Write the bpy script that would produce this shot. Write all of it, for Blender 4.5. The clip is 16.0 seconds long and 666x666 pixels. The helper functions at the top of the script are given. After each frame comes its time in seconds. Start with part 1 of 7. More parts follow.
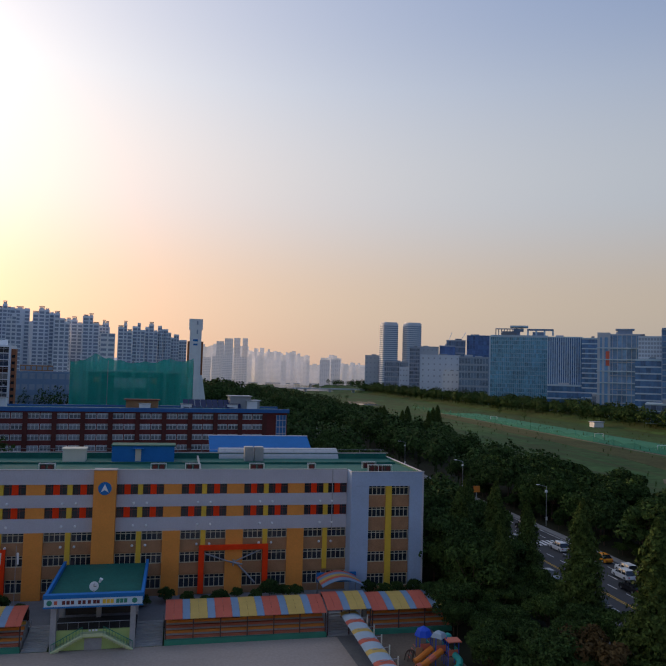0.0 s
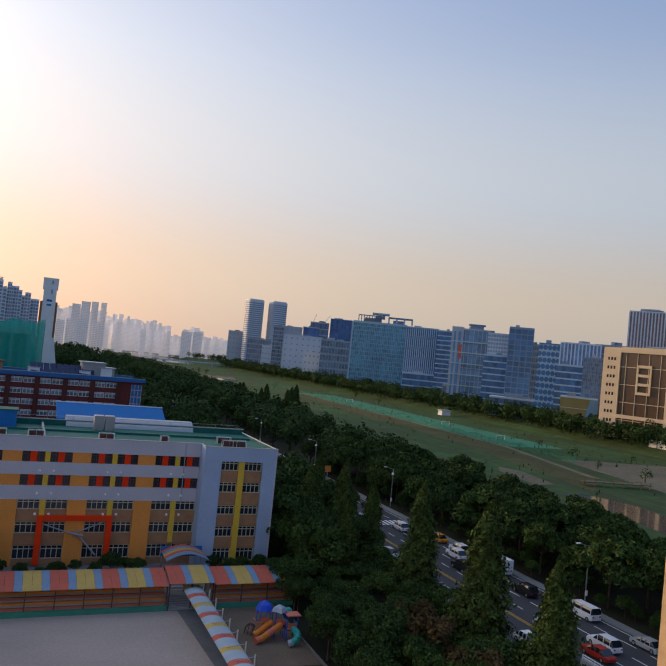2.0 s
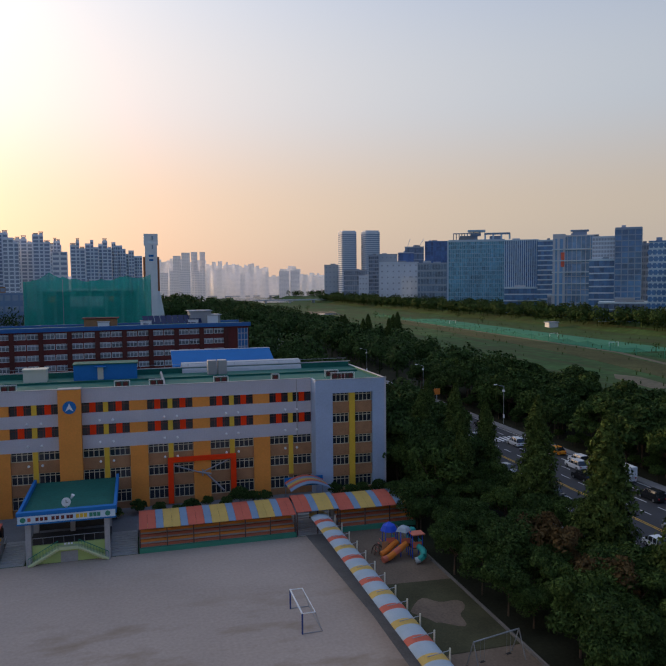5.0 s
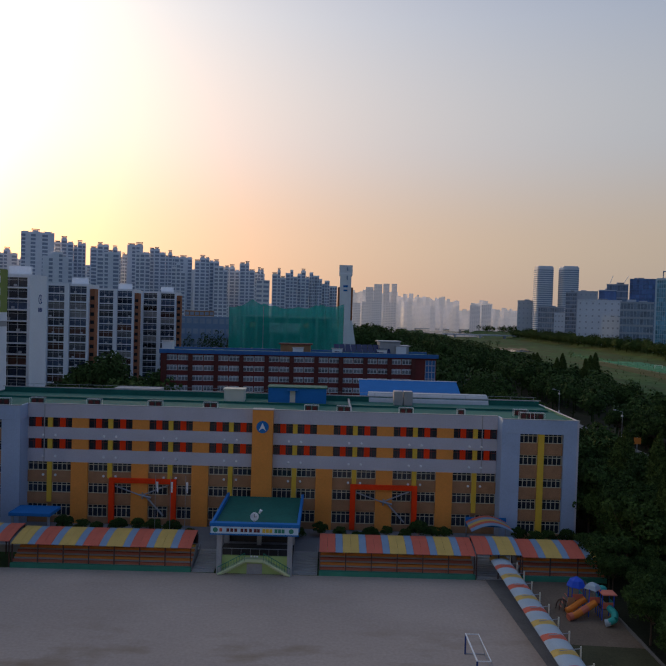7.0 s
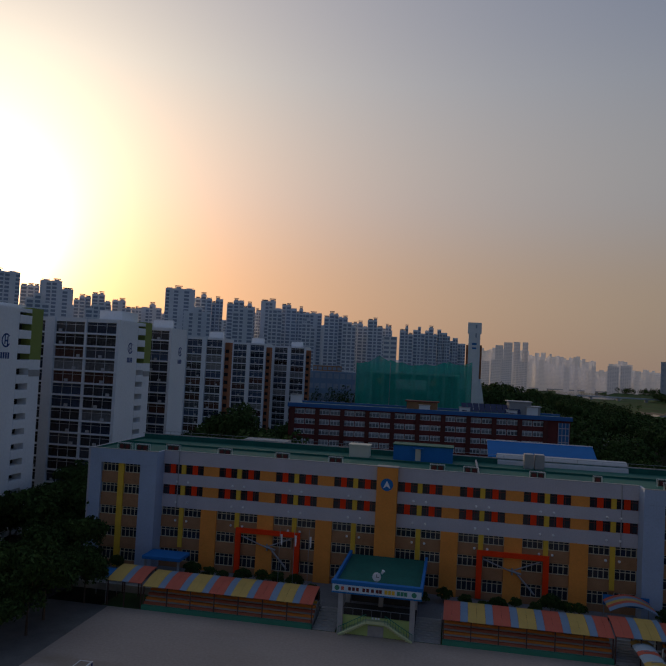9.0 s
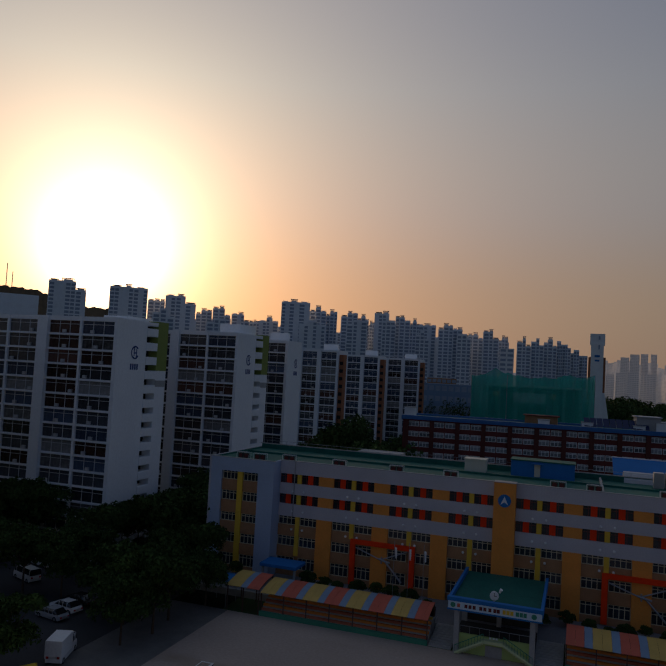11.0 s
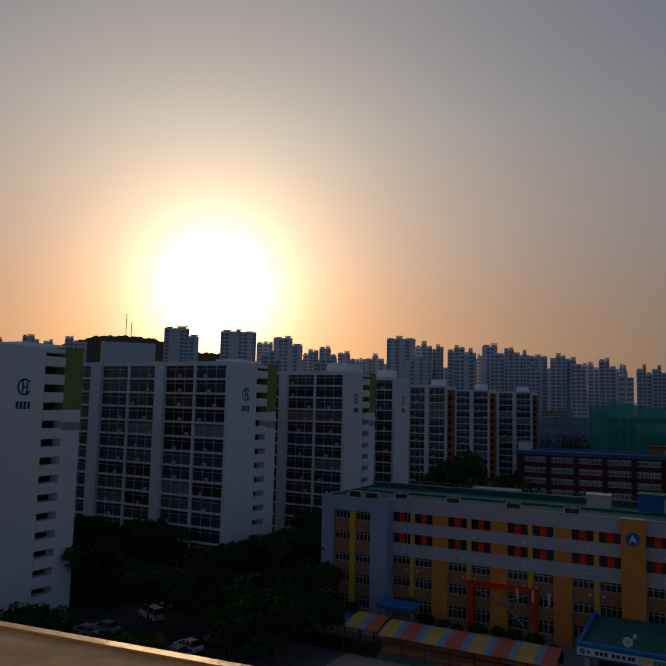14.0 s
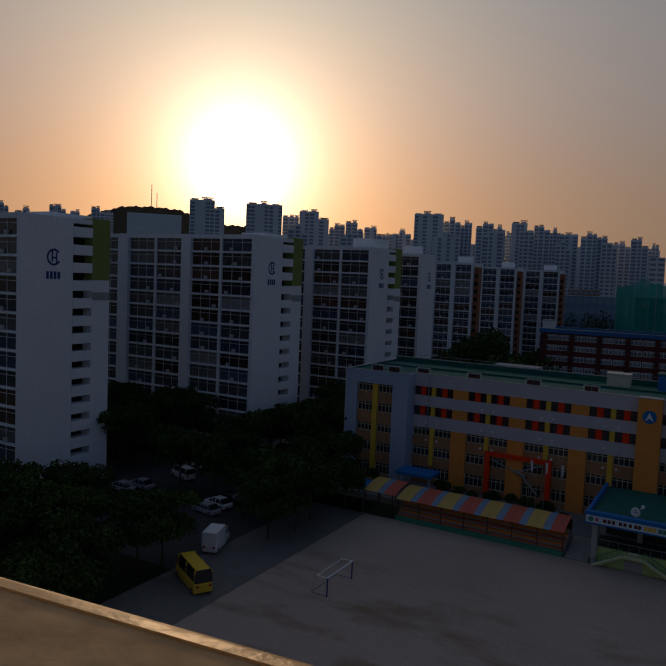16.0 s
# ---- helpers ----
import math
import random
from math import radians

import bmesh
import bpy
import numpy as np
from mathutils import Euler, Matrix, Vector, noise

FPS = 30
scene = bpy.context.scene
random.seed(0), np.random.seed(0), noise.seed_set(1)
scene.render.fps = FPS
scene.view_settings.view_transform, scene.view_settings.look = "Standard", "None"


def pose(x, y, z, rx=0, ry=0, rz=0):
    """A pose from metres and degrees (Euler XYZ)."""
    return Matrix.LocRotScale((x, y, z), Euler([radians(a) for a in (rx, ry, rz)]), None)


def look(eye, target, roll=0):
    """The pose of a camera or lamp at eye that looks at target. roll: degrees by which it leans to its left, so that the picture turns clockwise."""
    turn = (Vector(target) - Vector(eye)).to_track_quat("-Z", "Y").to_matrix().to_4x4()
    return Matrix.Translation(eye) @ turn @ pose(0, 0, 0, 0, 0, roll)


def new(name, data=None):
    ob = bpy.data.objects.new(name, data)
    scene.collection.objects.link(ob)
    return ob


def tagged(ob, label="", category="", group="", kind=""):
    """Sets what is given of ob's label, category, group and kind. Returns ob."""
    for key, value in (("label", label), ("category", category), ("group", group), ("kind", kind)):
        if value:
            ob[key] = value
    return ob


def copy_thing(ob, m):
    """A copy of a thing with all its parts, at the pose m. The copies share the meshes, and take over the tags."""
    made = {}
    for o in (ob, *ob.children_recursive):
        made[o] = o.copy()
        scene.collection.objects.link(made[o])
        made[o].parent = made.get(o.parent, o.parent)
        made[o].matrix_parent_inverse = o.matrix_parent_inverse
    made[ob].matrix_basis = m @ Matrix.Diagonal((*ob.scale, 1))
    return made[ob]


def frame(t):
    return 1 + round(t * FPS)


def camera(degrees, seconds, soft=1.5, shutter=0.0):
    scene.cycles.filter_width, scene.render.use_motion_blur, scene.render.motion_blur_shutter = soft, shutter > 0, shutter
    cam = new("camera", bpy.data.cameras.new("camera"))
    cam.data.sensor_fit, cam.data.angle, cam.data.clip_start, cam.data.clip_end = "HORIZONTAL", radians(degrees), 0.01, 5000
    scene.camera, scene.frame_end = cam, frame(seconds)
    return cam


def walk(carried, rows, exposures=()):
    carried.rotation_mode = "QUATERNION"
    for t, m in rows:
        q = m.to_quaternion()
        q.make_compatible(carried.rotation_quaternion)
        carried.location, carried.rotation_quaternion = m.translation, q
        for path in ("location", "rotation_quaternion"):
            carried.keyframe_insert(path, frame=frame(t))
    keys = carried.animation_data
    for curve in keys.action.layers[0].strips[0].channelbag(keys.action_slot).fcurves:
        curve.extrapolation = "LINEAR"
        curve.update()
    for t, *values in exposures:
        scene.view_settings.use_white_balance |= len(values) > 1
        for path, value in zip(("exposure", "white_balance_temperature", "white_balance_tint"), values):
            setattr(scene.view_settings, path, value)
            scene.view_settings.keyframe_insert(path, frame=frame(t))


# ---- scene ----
cam = camera(50.26, 16.0)
PATH = [
    (0.0, pose(0, 0, 34.060, 93.14, -1.58, -12.28)),
    (0.5, pose(0, 0, 34.059, 92.40, -3.29, -16.37)),
    (1.0, pose(0, 0, 34.057, 92.03, -5.78, -21.99)),
    (1.5, pose(0, 0, 34.056, 92.07, -6.60, -23.11)),
    (2.0, pose(0, 0, 34.054, 92.06, -5.73, -23.38)),
    (2.5, pose(0, 0, 34.053, 91.69, -3.76, -22.53)),
    (3.0, pose(0, 0, 34.051, 89.60, -2.72, -22.04)),
    (3.2, pose(0, 0, 34.051, 88.60, -2.45, -22.03)),
    (5.3, pose(0, 0, 34.044, 85.87, 0.33, -13.85)),
    (5.5, pose(0, 0, 34.044, 85.91, -0.00, -12.62)),
    (6.0, pose(0, 0, 34.042, 86.13, -0.35, -8.87)),
    (6.5, pose(0, 0, 34.041, 87.80, -1.05, -4.21)),
    (7.0, pose(0, 0, 34.039, 88.41, -1.66, -0.30)),
    (7.5, pose(0, 0, 34.038, 89.21, -2.09, 2.97)),
    (8.0, pose(0, 0, 34.036, 90.71, -2.54, 5.38)),
    (8.5, pose(0, 0, 34.035, 92.10, -2.80, 7.51)),
    (9.0, pose(0, 0, 34.034, 92.56, -2.92, 9.91)),
    (9.5, pose(0, 0, 34.032, 92.90, -3.18, 12.42)),
    (10.0, pose(0, 0, 34.031, 93.06, -3.42, 14.49)),
    (12.3, pose(0, 0, 33.918, 93.24, -1.92, 23.90)),
    (12.5, pose(0, 0, 33.918, 93.35, -1.75, 24.30)),
    (13.0, pose(0, 0, 33.908, 93.73, -1.60, 25.55)),
    (13.5, pose(0, 0, 33.899, 94.46, -1.48, 26.83)),
    (14.0, pose(0, 0, 33.896, 95.75, -1.33, 27.74)),
    (14.5, pose(0, 0, 33.890, 99.13, -1.22, 28.59)),
    (15.0, pose(0, 0, 33.875, 99.47, -1.43, 29.49)),
    (15.5, pose(0, 0, 33.915, 90.19, -1.66, 30.01)),
    (15.7, pose(0, 0, 33.937, 88.09, -2.30, 30.16)),
    (16.0, pose(0, 0, 33.983, 85.60, -2.38, 29.79)),
]
EXPOSURE = [(0.0, -0.2, 6600, 10), (2.0, 0.05, 6600, 10), (3.0, 0.0, 6600, 10), (5.5, -0.08, 6650, 10), (6.0, -0.18, 6650, 10), (7.0, -0.45, 6650, 10), (8.0, -0.82, 6750, 10), (9.0, -1.3, 6750, 10), (10.0, -1.57, 6750, 10), (12.5, -2.0, 6700, 10), (14.5, -2.05, 6650, 10), (16.0, -2.15, 6600, 10)]
walk(cam, PATH, EXPOSURE)

# ---------------------------------------------------------------- light
SUN_AZ, SUN_EL = -37.45, 8.5
world = bpy.data.worlds.new("evening_sky")
scene.world = world
world.use_nodes = True
wn, wl = world.node_tree.nodes, world.node_tree.links
wn.clear()
w_out = wn.new("ShaderNodeOutputWorld")
w_bg = wn.new("ShaderNodeBackground")
w_sky = wn.new("ShaderNodeTexSky")
w_sky.sky_type, w_sky.sun_disc = "NISHITA", False
w_sky.sun_elevation, w_sky.sun_rotation = radians(SUN_EL), radians(SUN_AZ)
w_sky.air_density, w_sky.dust_density, w_sky.ozone_density = 1.0, 1.0, 1.5
sun_way = Vector((math.sin(radians(SUN_AZ)) * math.cos(radians(SUN_EL)), math.cos(radians(SUN_AZ)) * math.cos(radians(SUN_EL)), math.sin(radians(SUN_EL))))


def w_math(op, a, b=None):
    node = wn.new("ShaderNodeMath")
    node.operation = op
    for k, v in enumerate((a, b)):
        if v is None:
            continue
        if isinstance(v, (int, float)):
            node.inputs[k].default_value = v
        else:
            wl.new(v, node.inputs[k])
    return node.outputs[0]


def w_mix(kind, fac, a, b):
    node = wn.new("ShaderNodeMix")
    node.data_type, node.blend_type = "RGBA", kind
    for k, v in ((0, fac), (6, a), (7, b)):
        if isinstance(v, (int, float)):
            node.inputs[k].default_value = v
        elif isinstance(v, tuple):
            node.inputs[k].default_value = (*v, 1)
        else:
            wl.new(v, node.inputs[k])
    return node.outputs[2]


# the haze of the evening air over the clear sky: a gradient by height, and a glow that dies away from the sun
w_co = wn.new("ShaderNodeTexCoord")
w_sep = wn.new("ShaderNodeSeparateXYZ")
wl.new(w_co.outputs["Generated"], w_sep.inputs[0])
w_dot = wn.new("ShaderNodeVectorMath")
w_dot.operation = "DOT_PRODUCT"
wl.new(w_co.outputs["Generated"], w_dot.inputs[0])
w_dot.inputs[1].default_value = sun_way
w_angle = w_math("MULTIPLY", w_math("ARCCOSINE", w_math("MINIMUM", w_dot.outputs["Value"], 0.999999)), 180 / math.pi)
w_height = w_math("MULTIPLY", w_math("ARCSINE", w_sep.outputs["Z"]), 180 / math.pi)
w_ramp = wn.new("ShaderNodeValToRGB")
w_ramp.color_ramp.interpolation = "EASE"
HAZE = ((-4.0, (0.33, 0.28, 0.27)), (0.0, (0.313, 0.297, 0.333)), (6.0, (0.388, 0.336, 0.308)), (14.0, (0.322, 0.377, 0.467)), (30.0, (0.085, 0.18, 0.405)), (85.0, (0.16, 0.26, 0.43)))
while len(w_ramp.color_ramp.elements) < len(HAZE):
    w_ramp.color_ramp.elements.new(0.5)
for e, (deg, col) in zip(w_ramp.color_ramp.elements, HAZE):
    e.position, e.color = (deg + 10) / 100, (*col, 1)
wl.new(w_math("MULTIPLY", w_math("ADD", w_height, 10), 0.01), w_ramp.inputs["Fac"])
w_up = w_math("MINIMUM", w_math("MAXIMUM", w_math("MULTIPLY", w_height, 1 / 22), 0.0), 1.0)
# each glow: its colour near the horizon, its colour higher up, and the angle over which it dies away
GLOW = (((5.6, 2.5, 0.35), (5.0, 4.4, 2.7), 7.5), ((2.9, 0.52, 0.06), (1.4, 0.78, 0.36), 18.0), ((0.42, 0.37, 0.10), (1.08, 1.10, 1.04), 40.0), ((18.0, 16.7, 14.5), (18.0, 16.7, 14.5), 2.3))
# the sky opposite the sun is darker and bluer
w_back = w_math("MINIMUM", w_math("MAXIMUM", w_math("MULTIPLY", w_math("SUBTRACT", w_angle, 88), 1 / 40), 0.0), 1.0)
w_air = w_mix("MULTIPLY", w_back, w_ramp.outputs["Color"], (0.58, 0.73, 1.0))
w_total = w_mix("ADD", 0.02, w_air, w_sky.outputs["Color"])
for low, high, width in GLOW:
    fade = w_math("EXPONENT", w_math("MULTIPLY", w_angle, -1 / width))
    w_comb = wn.new("ShaderNodeCombineXYZ")
    for k in range(3):
        wl.new(fade, w_comb.inputs[k])
    w_total = w_mix("ADD", 1.0, w_total, w_mix("MULTIPLY", 1.0, w_comb.outputs[0], w_mix("MIX", w_up, low, high)))
wl.new(w_total, w_bg.inputs["Color"])
wl.new(w_bg.outputs["Background"], w_out.inputs["Surface"])

sun_data = bpy.data.lights.new("sun", "SUN")
sun_data.energy, sun_data.angle, sun_data.color = 2.0, radians(0.6), (1.0, 0.62, 0.32)
sun = new("sun", sun_data)
sun.matrix_world = look(sun_way * 200 + Vector((0, 0, 100)), (0, 0, 100))

# ---------------------------------------------------------------- materials


def material(name, color, rough=0.7, metal=0.0, grain=0.12, scale=0.6, fine=14.0, bump=0.0, vary=0.0, island=0.0, spec=0.22, ribs=0.0, streak=0.0):
    """A painted, mineral or plant surface: two scales of noise on the colour, relief, and a shift from piece to piece."""
    m = bpy.data.materials.new(name)
    m.use_nodes = True
    n, l = m.node_tree.nodes, m.node_tree.links
    b = n["Principled BSDF"]
    b.inputs["Roughness"].default_value, b.inputs["Metallic"].default_value = rough, metal
    b.inputs["Specular IOR Level"].default_value = spec
    co = n.new("ShaderNodeTexCoord")
    big, small = n.new("ShaderNodeTexNoise"), n.new("ShaderNodeTexNoise")
    big.inputs["Scale"].default_value, small.inputs["Scale"].default_value = scale, fine
    big.inputs["Detail"].default_value, small.inputs["Detail"].default_value = 5, 4
    add = n.new("ShaderNodeMath")
    add.operation = "ADD"
    for node in (big, small):
        l.new(co.outputs["Object"], node.inputs["Vector"])
    if streak:
        stretch = n.new("ShaderNodeMapping")
        stretch.inputs["Scale"].default_value = (streak, streak, streak * 0.07)
        l.new(co.outputs["Object"], stretch.inputs["Vector"])
        l.new(stretch.outputs["Vector"], small.inputs["Vector"])
        small.inputs["Scale"].default_value = 1.0
    l.new(big.outputs["Fac"], add.inputs[0])
    l.new(small.outputs["Fac"], add.inputs[1])
    value = add.outputs[0]
    if vary or island:
        if island:
            src = n.new("ShaderNodeNewGeometry").outputs["Random Per Island"]
        else:
            src = n.new("ShaderNodeObjectInfo").outputs["Random"]
        mul = n.new("ShaderNodeMath")
        mul.operation = "MULTIPLY_ADD"
        mul.inputs[1].default_value, mul.inputs[2].default_value = (island or vary), -(island or vary) / 2
        l.new(src, mul.inputs[0])
        more = n.new("ShaderNodeMath")
        more.operation = "ADD"
        l.new(value, more.inputs[0])
        l.new(mul.outputs[0], more.inputs[1])
        value = more.outputs[0]
    ramp = n.new("ShaderNodeMapRange")
    ramp.inputs["From Min"].default_value, ramp.inputs["From Max"].default_value = 0.5, 1.5
    ramp.inputs["To Min"].default_value, ramp.inputs["To Max"].default_value = 1 - 2 * grain, 1 + 2 * grain
    ramp.clamp = False
    l.new(value, ramp.inputs["Value"])
    hue = n.new("ShaderNodeHueSaturation")
    hue.inputs["Color"].default_value = (*color, 1)
    l.new(ramp.outputs["Result"], hue.inputs["Value"])
    l.new(hue.outputs["Color"], b.inputs["Base Color"])
    if ribs:
        wave = n.new("ShaderNodeTexWave")
        wave.bands_direction, wave.wave_profile = "X", "SAW"
        wave.inputs["Scale"].default_value = 0.9
        l.new(co.outputs["Object"], wave.inputs["Vector"])
        rb = n.new("ShaderNodeBump")
        rb.inputs["Strength"].default_value, rb.inputs["Distance"].default_value = ribs, 0.05
        l.new(wave.outputs["Fac"], rb.inputs["Height"])
        l.new(rb.outputs["Normal"], b.inputs["Normal"])
    if bump:
        bp = n.new("ShaderNodeBump")
        bp.inputs["Strength"].default_value, bp.inputs["Distance"].default_value = bump, 0.03
        l.new(small.outputs["Fac"], bp.inputs["Height"])
        l.new(bp.outputs["Normal"], b.inputs["Normal"])
    return m


M = {}
M["sand"] = material("packed_sand", (0.41, 0.33, 0.28), 0.95, grain=0.10, scale=0.07, fine=3.0, bump=0.3)
M["earth"] = material("earth", (0.16, 0.12, 0.09), 0.95, grain=0.2, scale=0.2, fine=4)
# near-black even tone for the ground under the trees
M["soil"] = material("near_black_ground", (0.022, 0.024, 0.015), 0.95, grain=0.25, scale=0.2, fine=3, spec=0.1)
M["reed"] = material("dry_reed", (0.085, 0.085, 0.035), 0.95, grain=0.25, scale=0.05, fine=0.8, spec=0.1)
M["earth_pale"] = material("bare_levelled_earth", (0.15, 0.13, 0.085), 0.95, grain=0.25, scale=0.05, fine=0.8)
M["grass"] = material("meadow_grass", (0.050, 0.108, 0.036), 0.95, grain=0.38, scale=0.03, fine=0.25, spec=0.1)
M["lawn"] = material("worn_lawn", (0.062, 0.060, 0.032), 0.95, grain=0.25, scale=0.3, fine=6)
M["turf"] = material("playing_turf", (0.06, 0.21, 0.125), 0.95, grain=0.14, scale=0.05, fine=2, spec=0.1)
M["water"] = material("stream_water", (0.05, 0.05, 0.045), 0.08, grain=0.05, bump=0.05, fine=2, spec=0.5)
M["asphalt"] = material("asphalt", (0.055, 0.055, 0.06), 0.9, grain=0.15, scale=0.2, fine=8)
M["paint_white"] = material("road_paint", (0.65, 0.65, 0.65), 0.8, grain=0.12, fine=6)
M["paint_yellow"] = material("yellow_road_paint", (0.6, 0.35, 0.04), 0.8, grain=0.12, fine=6)
M["paving"] = material("concrete_paving", (0.20, 0.20, 0.21), 0.9, grain=0.12, scale=0.5, fine=6)
M["paving_dark"] = material("dark_paving", (0.165, 0.158, 0.15), 0.9, grain=0.15, scale=0.5, fine=6)
M["concrete"] = material("concrete", (0.36, 0.36, 0.36), 0.85, grain=0.1, scale=0.4, fine=5)
M["panel"] = material("grey_metal_panel", (0.51, 0.50, 0.54), 0.6, grain=0.07, scale=0.25, fine=5, ribs=0.5)
M["panel_blue"] = material("blue_grey_metal_panel", (0.37, 0.46, 0.60), 0.55, grain=0.07, scale=0.25, fine=5, ribs=0.5)
M["orange"] = material("orange_render", (0.80, 0.30, 0.06), 0.75, grain=0.07, scale=0.3, fine=5, ribs=0.25)
M["yellow"] = material("yellow_render", (0.74, 0.47, 0.05), 0.7, grain=0.06, fine=5)
M["red"] = material("red_panel", (0.88, 0.05, 0.008), 0.7, grain=0.06, fine=5, spec=0.1)
M["tan_brick"] = material("tan_brick", (0.38, 0.20, 0.10), 0.85, grain=0.16, scale=0.8, fine=9)
M["roof_green"] = material("green_roof_coating", (0.012, 0.12, 0.095), 0.7, grain=0.16, scale=0.25, fine=3)
M["blue"] = material("blue_sheet", (0.015, 0.16, 0.44), 0.75, grain=0.06, fine=4)
M["cream"] = material("cream_sheet", (0.62, 0.60, 0.50), 0.7, grain=0.05)
M["white"] = material("white_paint", (0.78, 0.78, 0.78), 0.6, grain=0.06, scale=0.3, fine=4)
M["grey"] = material("grey_metal", (0.34, 0.35, 0.37), 0.45, metal=0.6, grain=0.06)
M["grey_sheet"] = material("pale_grey_sheet", (0.45, 0.46, 0.48), 0.5, grain=0.06, fine=3)
M["steel_dark"] = material("brown_steel", (0.09, 0.05, 0.04), 0.6, grain=0.06)
M["banner"] = material("pale_blue_banner", (0.52, 0.66, 0.74), 0.6, grain=0.04)
M["lime_pale"] = material("pale_green_paint", (0.55, 0.62, 0.36), 0.8, grain=0.06)
M["goal_blue"] = material("dark_blue_paint", (0.03, 0.06, 0.2), 0.5, grain=0.04)
# near black, for small dark parts and for shade painted into recesses
M["dark"] = material("dark_paint_and_recess_shade", (0.02, 0.02, 0.022), 0.8, grain=0.1)
M["frame_cream"] = material("cream_window_frame", (0.55, 0.50, 0.36), 0.6, grain=0.04)
M["frame_dark"] = material("brown_window_frame", (0.13, 0.03, 0.028), 0.6, grain=0.04)
M["frame_white"] = material("white_window_frame", (0.72, 0.72, 0.72), 0.6, grain=0.04)
M["glass"] = material("window_glass", (0.025, 0.03, 0.04), 0.12, grain=0.1, vary=0.6, spec=0.8)
M["seat_orange"] = material("orange_bench", (0.70, 0.24, 0.04), 0.7, grain=0.06)
M["seat_yellow"] = material("yellow_bench", (0.60, 0.36, 0.06), 0.7, grain=0.06)
M["seat_red"] = material("salmon_bench", (0.45, 0.13, 0.07), 0.7, grain=0.06)
M["green_paint"] = material("green_painted_concrete", (0.05, 0.24, 0.16), 0.8, grain=0.1)
M["lime"] = material("lime_painted_wall", (0.42, 0.55, 0.20), 0.8, grain=0.06)
M["can_red"] = material("red_canopy_sheet", (0.55, 0.12, 0.075), 0.6, grain=0.08)
M["can_yellow"] = material("yellow_canopy_sheet", (0.56, 0.37, 0.10), 0.6, grain=0.08)
M["can_blue"] = material("pale_blue_canopy_sheet", (0.19, 0.28, 0.40), 0.6, grain=0.08)
M["can_pale"] = material("pale_canopy_sheet", (0.36, 0.43, 0.49), 0.6, grain=0.08)
M["brick"] = material("dark_red_brick", (0.17, 0.04, 0.035), 0.85, grain=0.12, scale=0.5, fine=8)
M["net"] = material("green_dust_net", (0.015, 0.47, 0.36), 0.8, grain=0.15, scale=0.1, fine=2)
M["apt"] = material("white_apartment_paint", (0.80, 0.83, 0.86), 0.75, grain=0.05, scale=0.1, fine=2)
M["apt_green"] = material("olive_apartment_paint", (0.24, 0.30, 0.08), 0.75, grain=0.05)
M["apt_orange"] = material("rust_apartment_paint", (0.36, 0.14, 0.07), 0.75, grain=0.05)
# tower paint and windows are lightened to stand in for distance haze
M["tower"] = material("tower_paint_haze_lifted", (0.80, 0.82, 0.85), 0.85, grain=0.05, scale=0.03, fine=0.4)
M["tower_far"] = material("distant_paint_haze_lifted", (0.62, 0.66, 0.72), 0.9, grain=0.05, scale=0.02, fine=0.3)
M["tower_win"] = material("tower_windows_haze_lifted", (0.30, 0.35, 0.43), 0.6, grain=0.1, scale=0.05, fine=0.6)
M["far_win"] = material("distant_windows_haze_lifted", (0.42, 0.47, 0.55), 0.6, grain=0.05, fine=0.4)
M["curtain"] = material("blue_curtain_glass", (0.10, 0.36, 0.52), 0.25, grain=0.42, scale=0.05, spec=0.5, streak=0.55)
M["curtain_dark"] = material("dark_curtain_glass", (0.06, 0.18, 0.39), 0.25, grain=0.30, scale=0.05, spec=0.5, streak=0.5)
M["mullion"] = material("pale_mullion", (0.42, 0.55, 0.65), 0.6, grain=0.05)
M["beige_stone"] = material("beige_stone", (0.62, 0.50, 0.34), 0.8, grain=0.06, scale=0.2, fine=2)
M["bronze_glass"] = material("bronze_glass", (0.10, 0.06, 0.035), 0.2, grain=0.1, spec=0.8)
M["parapet"] = material("beige_painted_concrete", (0.44, 0.33, 0.20), 0.9, grain=0.16, scale=5, fine=40, bump=0.12)
# smoother than the parapet, its colour warmed towards the orange sunlit rim
M["rim"] = material("edge_toned_for_sun_glint", (0.48, 0.33, 0.17), 0.42, grain=0.15, scale=6, fine=50, bump=0.12)
M["bark"] = material("bark", (0.10, 0.07, 0.05), 0.95, grain=0.2, fine=10)
M["leaf"] = material("leaf_green", (0.052, 0.086, 0.021), 0.8, grain=0.2, scale=0.3, fine=2, island=1.3, spec=0.08)
M["leaf_dark"] = material("dark_leaf", (0.038, 0.067, 0.018), 0.8, grain=0.2, scale=0.3, fine=2, island=1.3, spec=0.08)
M["needle"] = material("redwood_foliage", (0.058, 0.087, 0.021), 0.8, grain=0.2, scale=0.3, fine=2, island=1.3, spec=0.08)
M["leaf_brown"] = material("reddish_leaf", (0.088, 0.058, 0.024), 0.8, grain=0.2, scale=0.4, fine=3, island=1.0, spec=0.08)
M["rubber"] = material("tyre_rubber", (0.02, 0.02, 0.02), 0.9)
M["play_orange"] = material("orange_plastic", (0.66, 0.20, 0.03), 0.4, grain=0.03)
M["play_teal"] = material("teal_plastic", (0.03, 0.34, 0.30), 0.4, grain=0.03)
M["play_blue"] = material("blue_plastic", (0.02, 0.08, 0.55), 0.4, grain=0.03)
M["play_pink"] = material("salmon_plastic", (0.60, 0.16, 0.10), 0.4, grain=0.03)
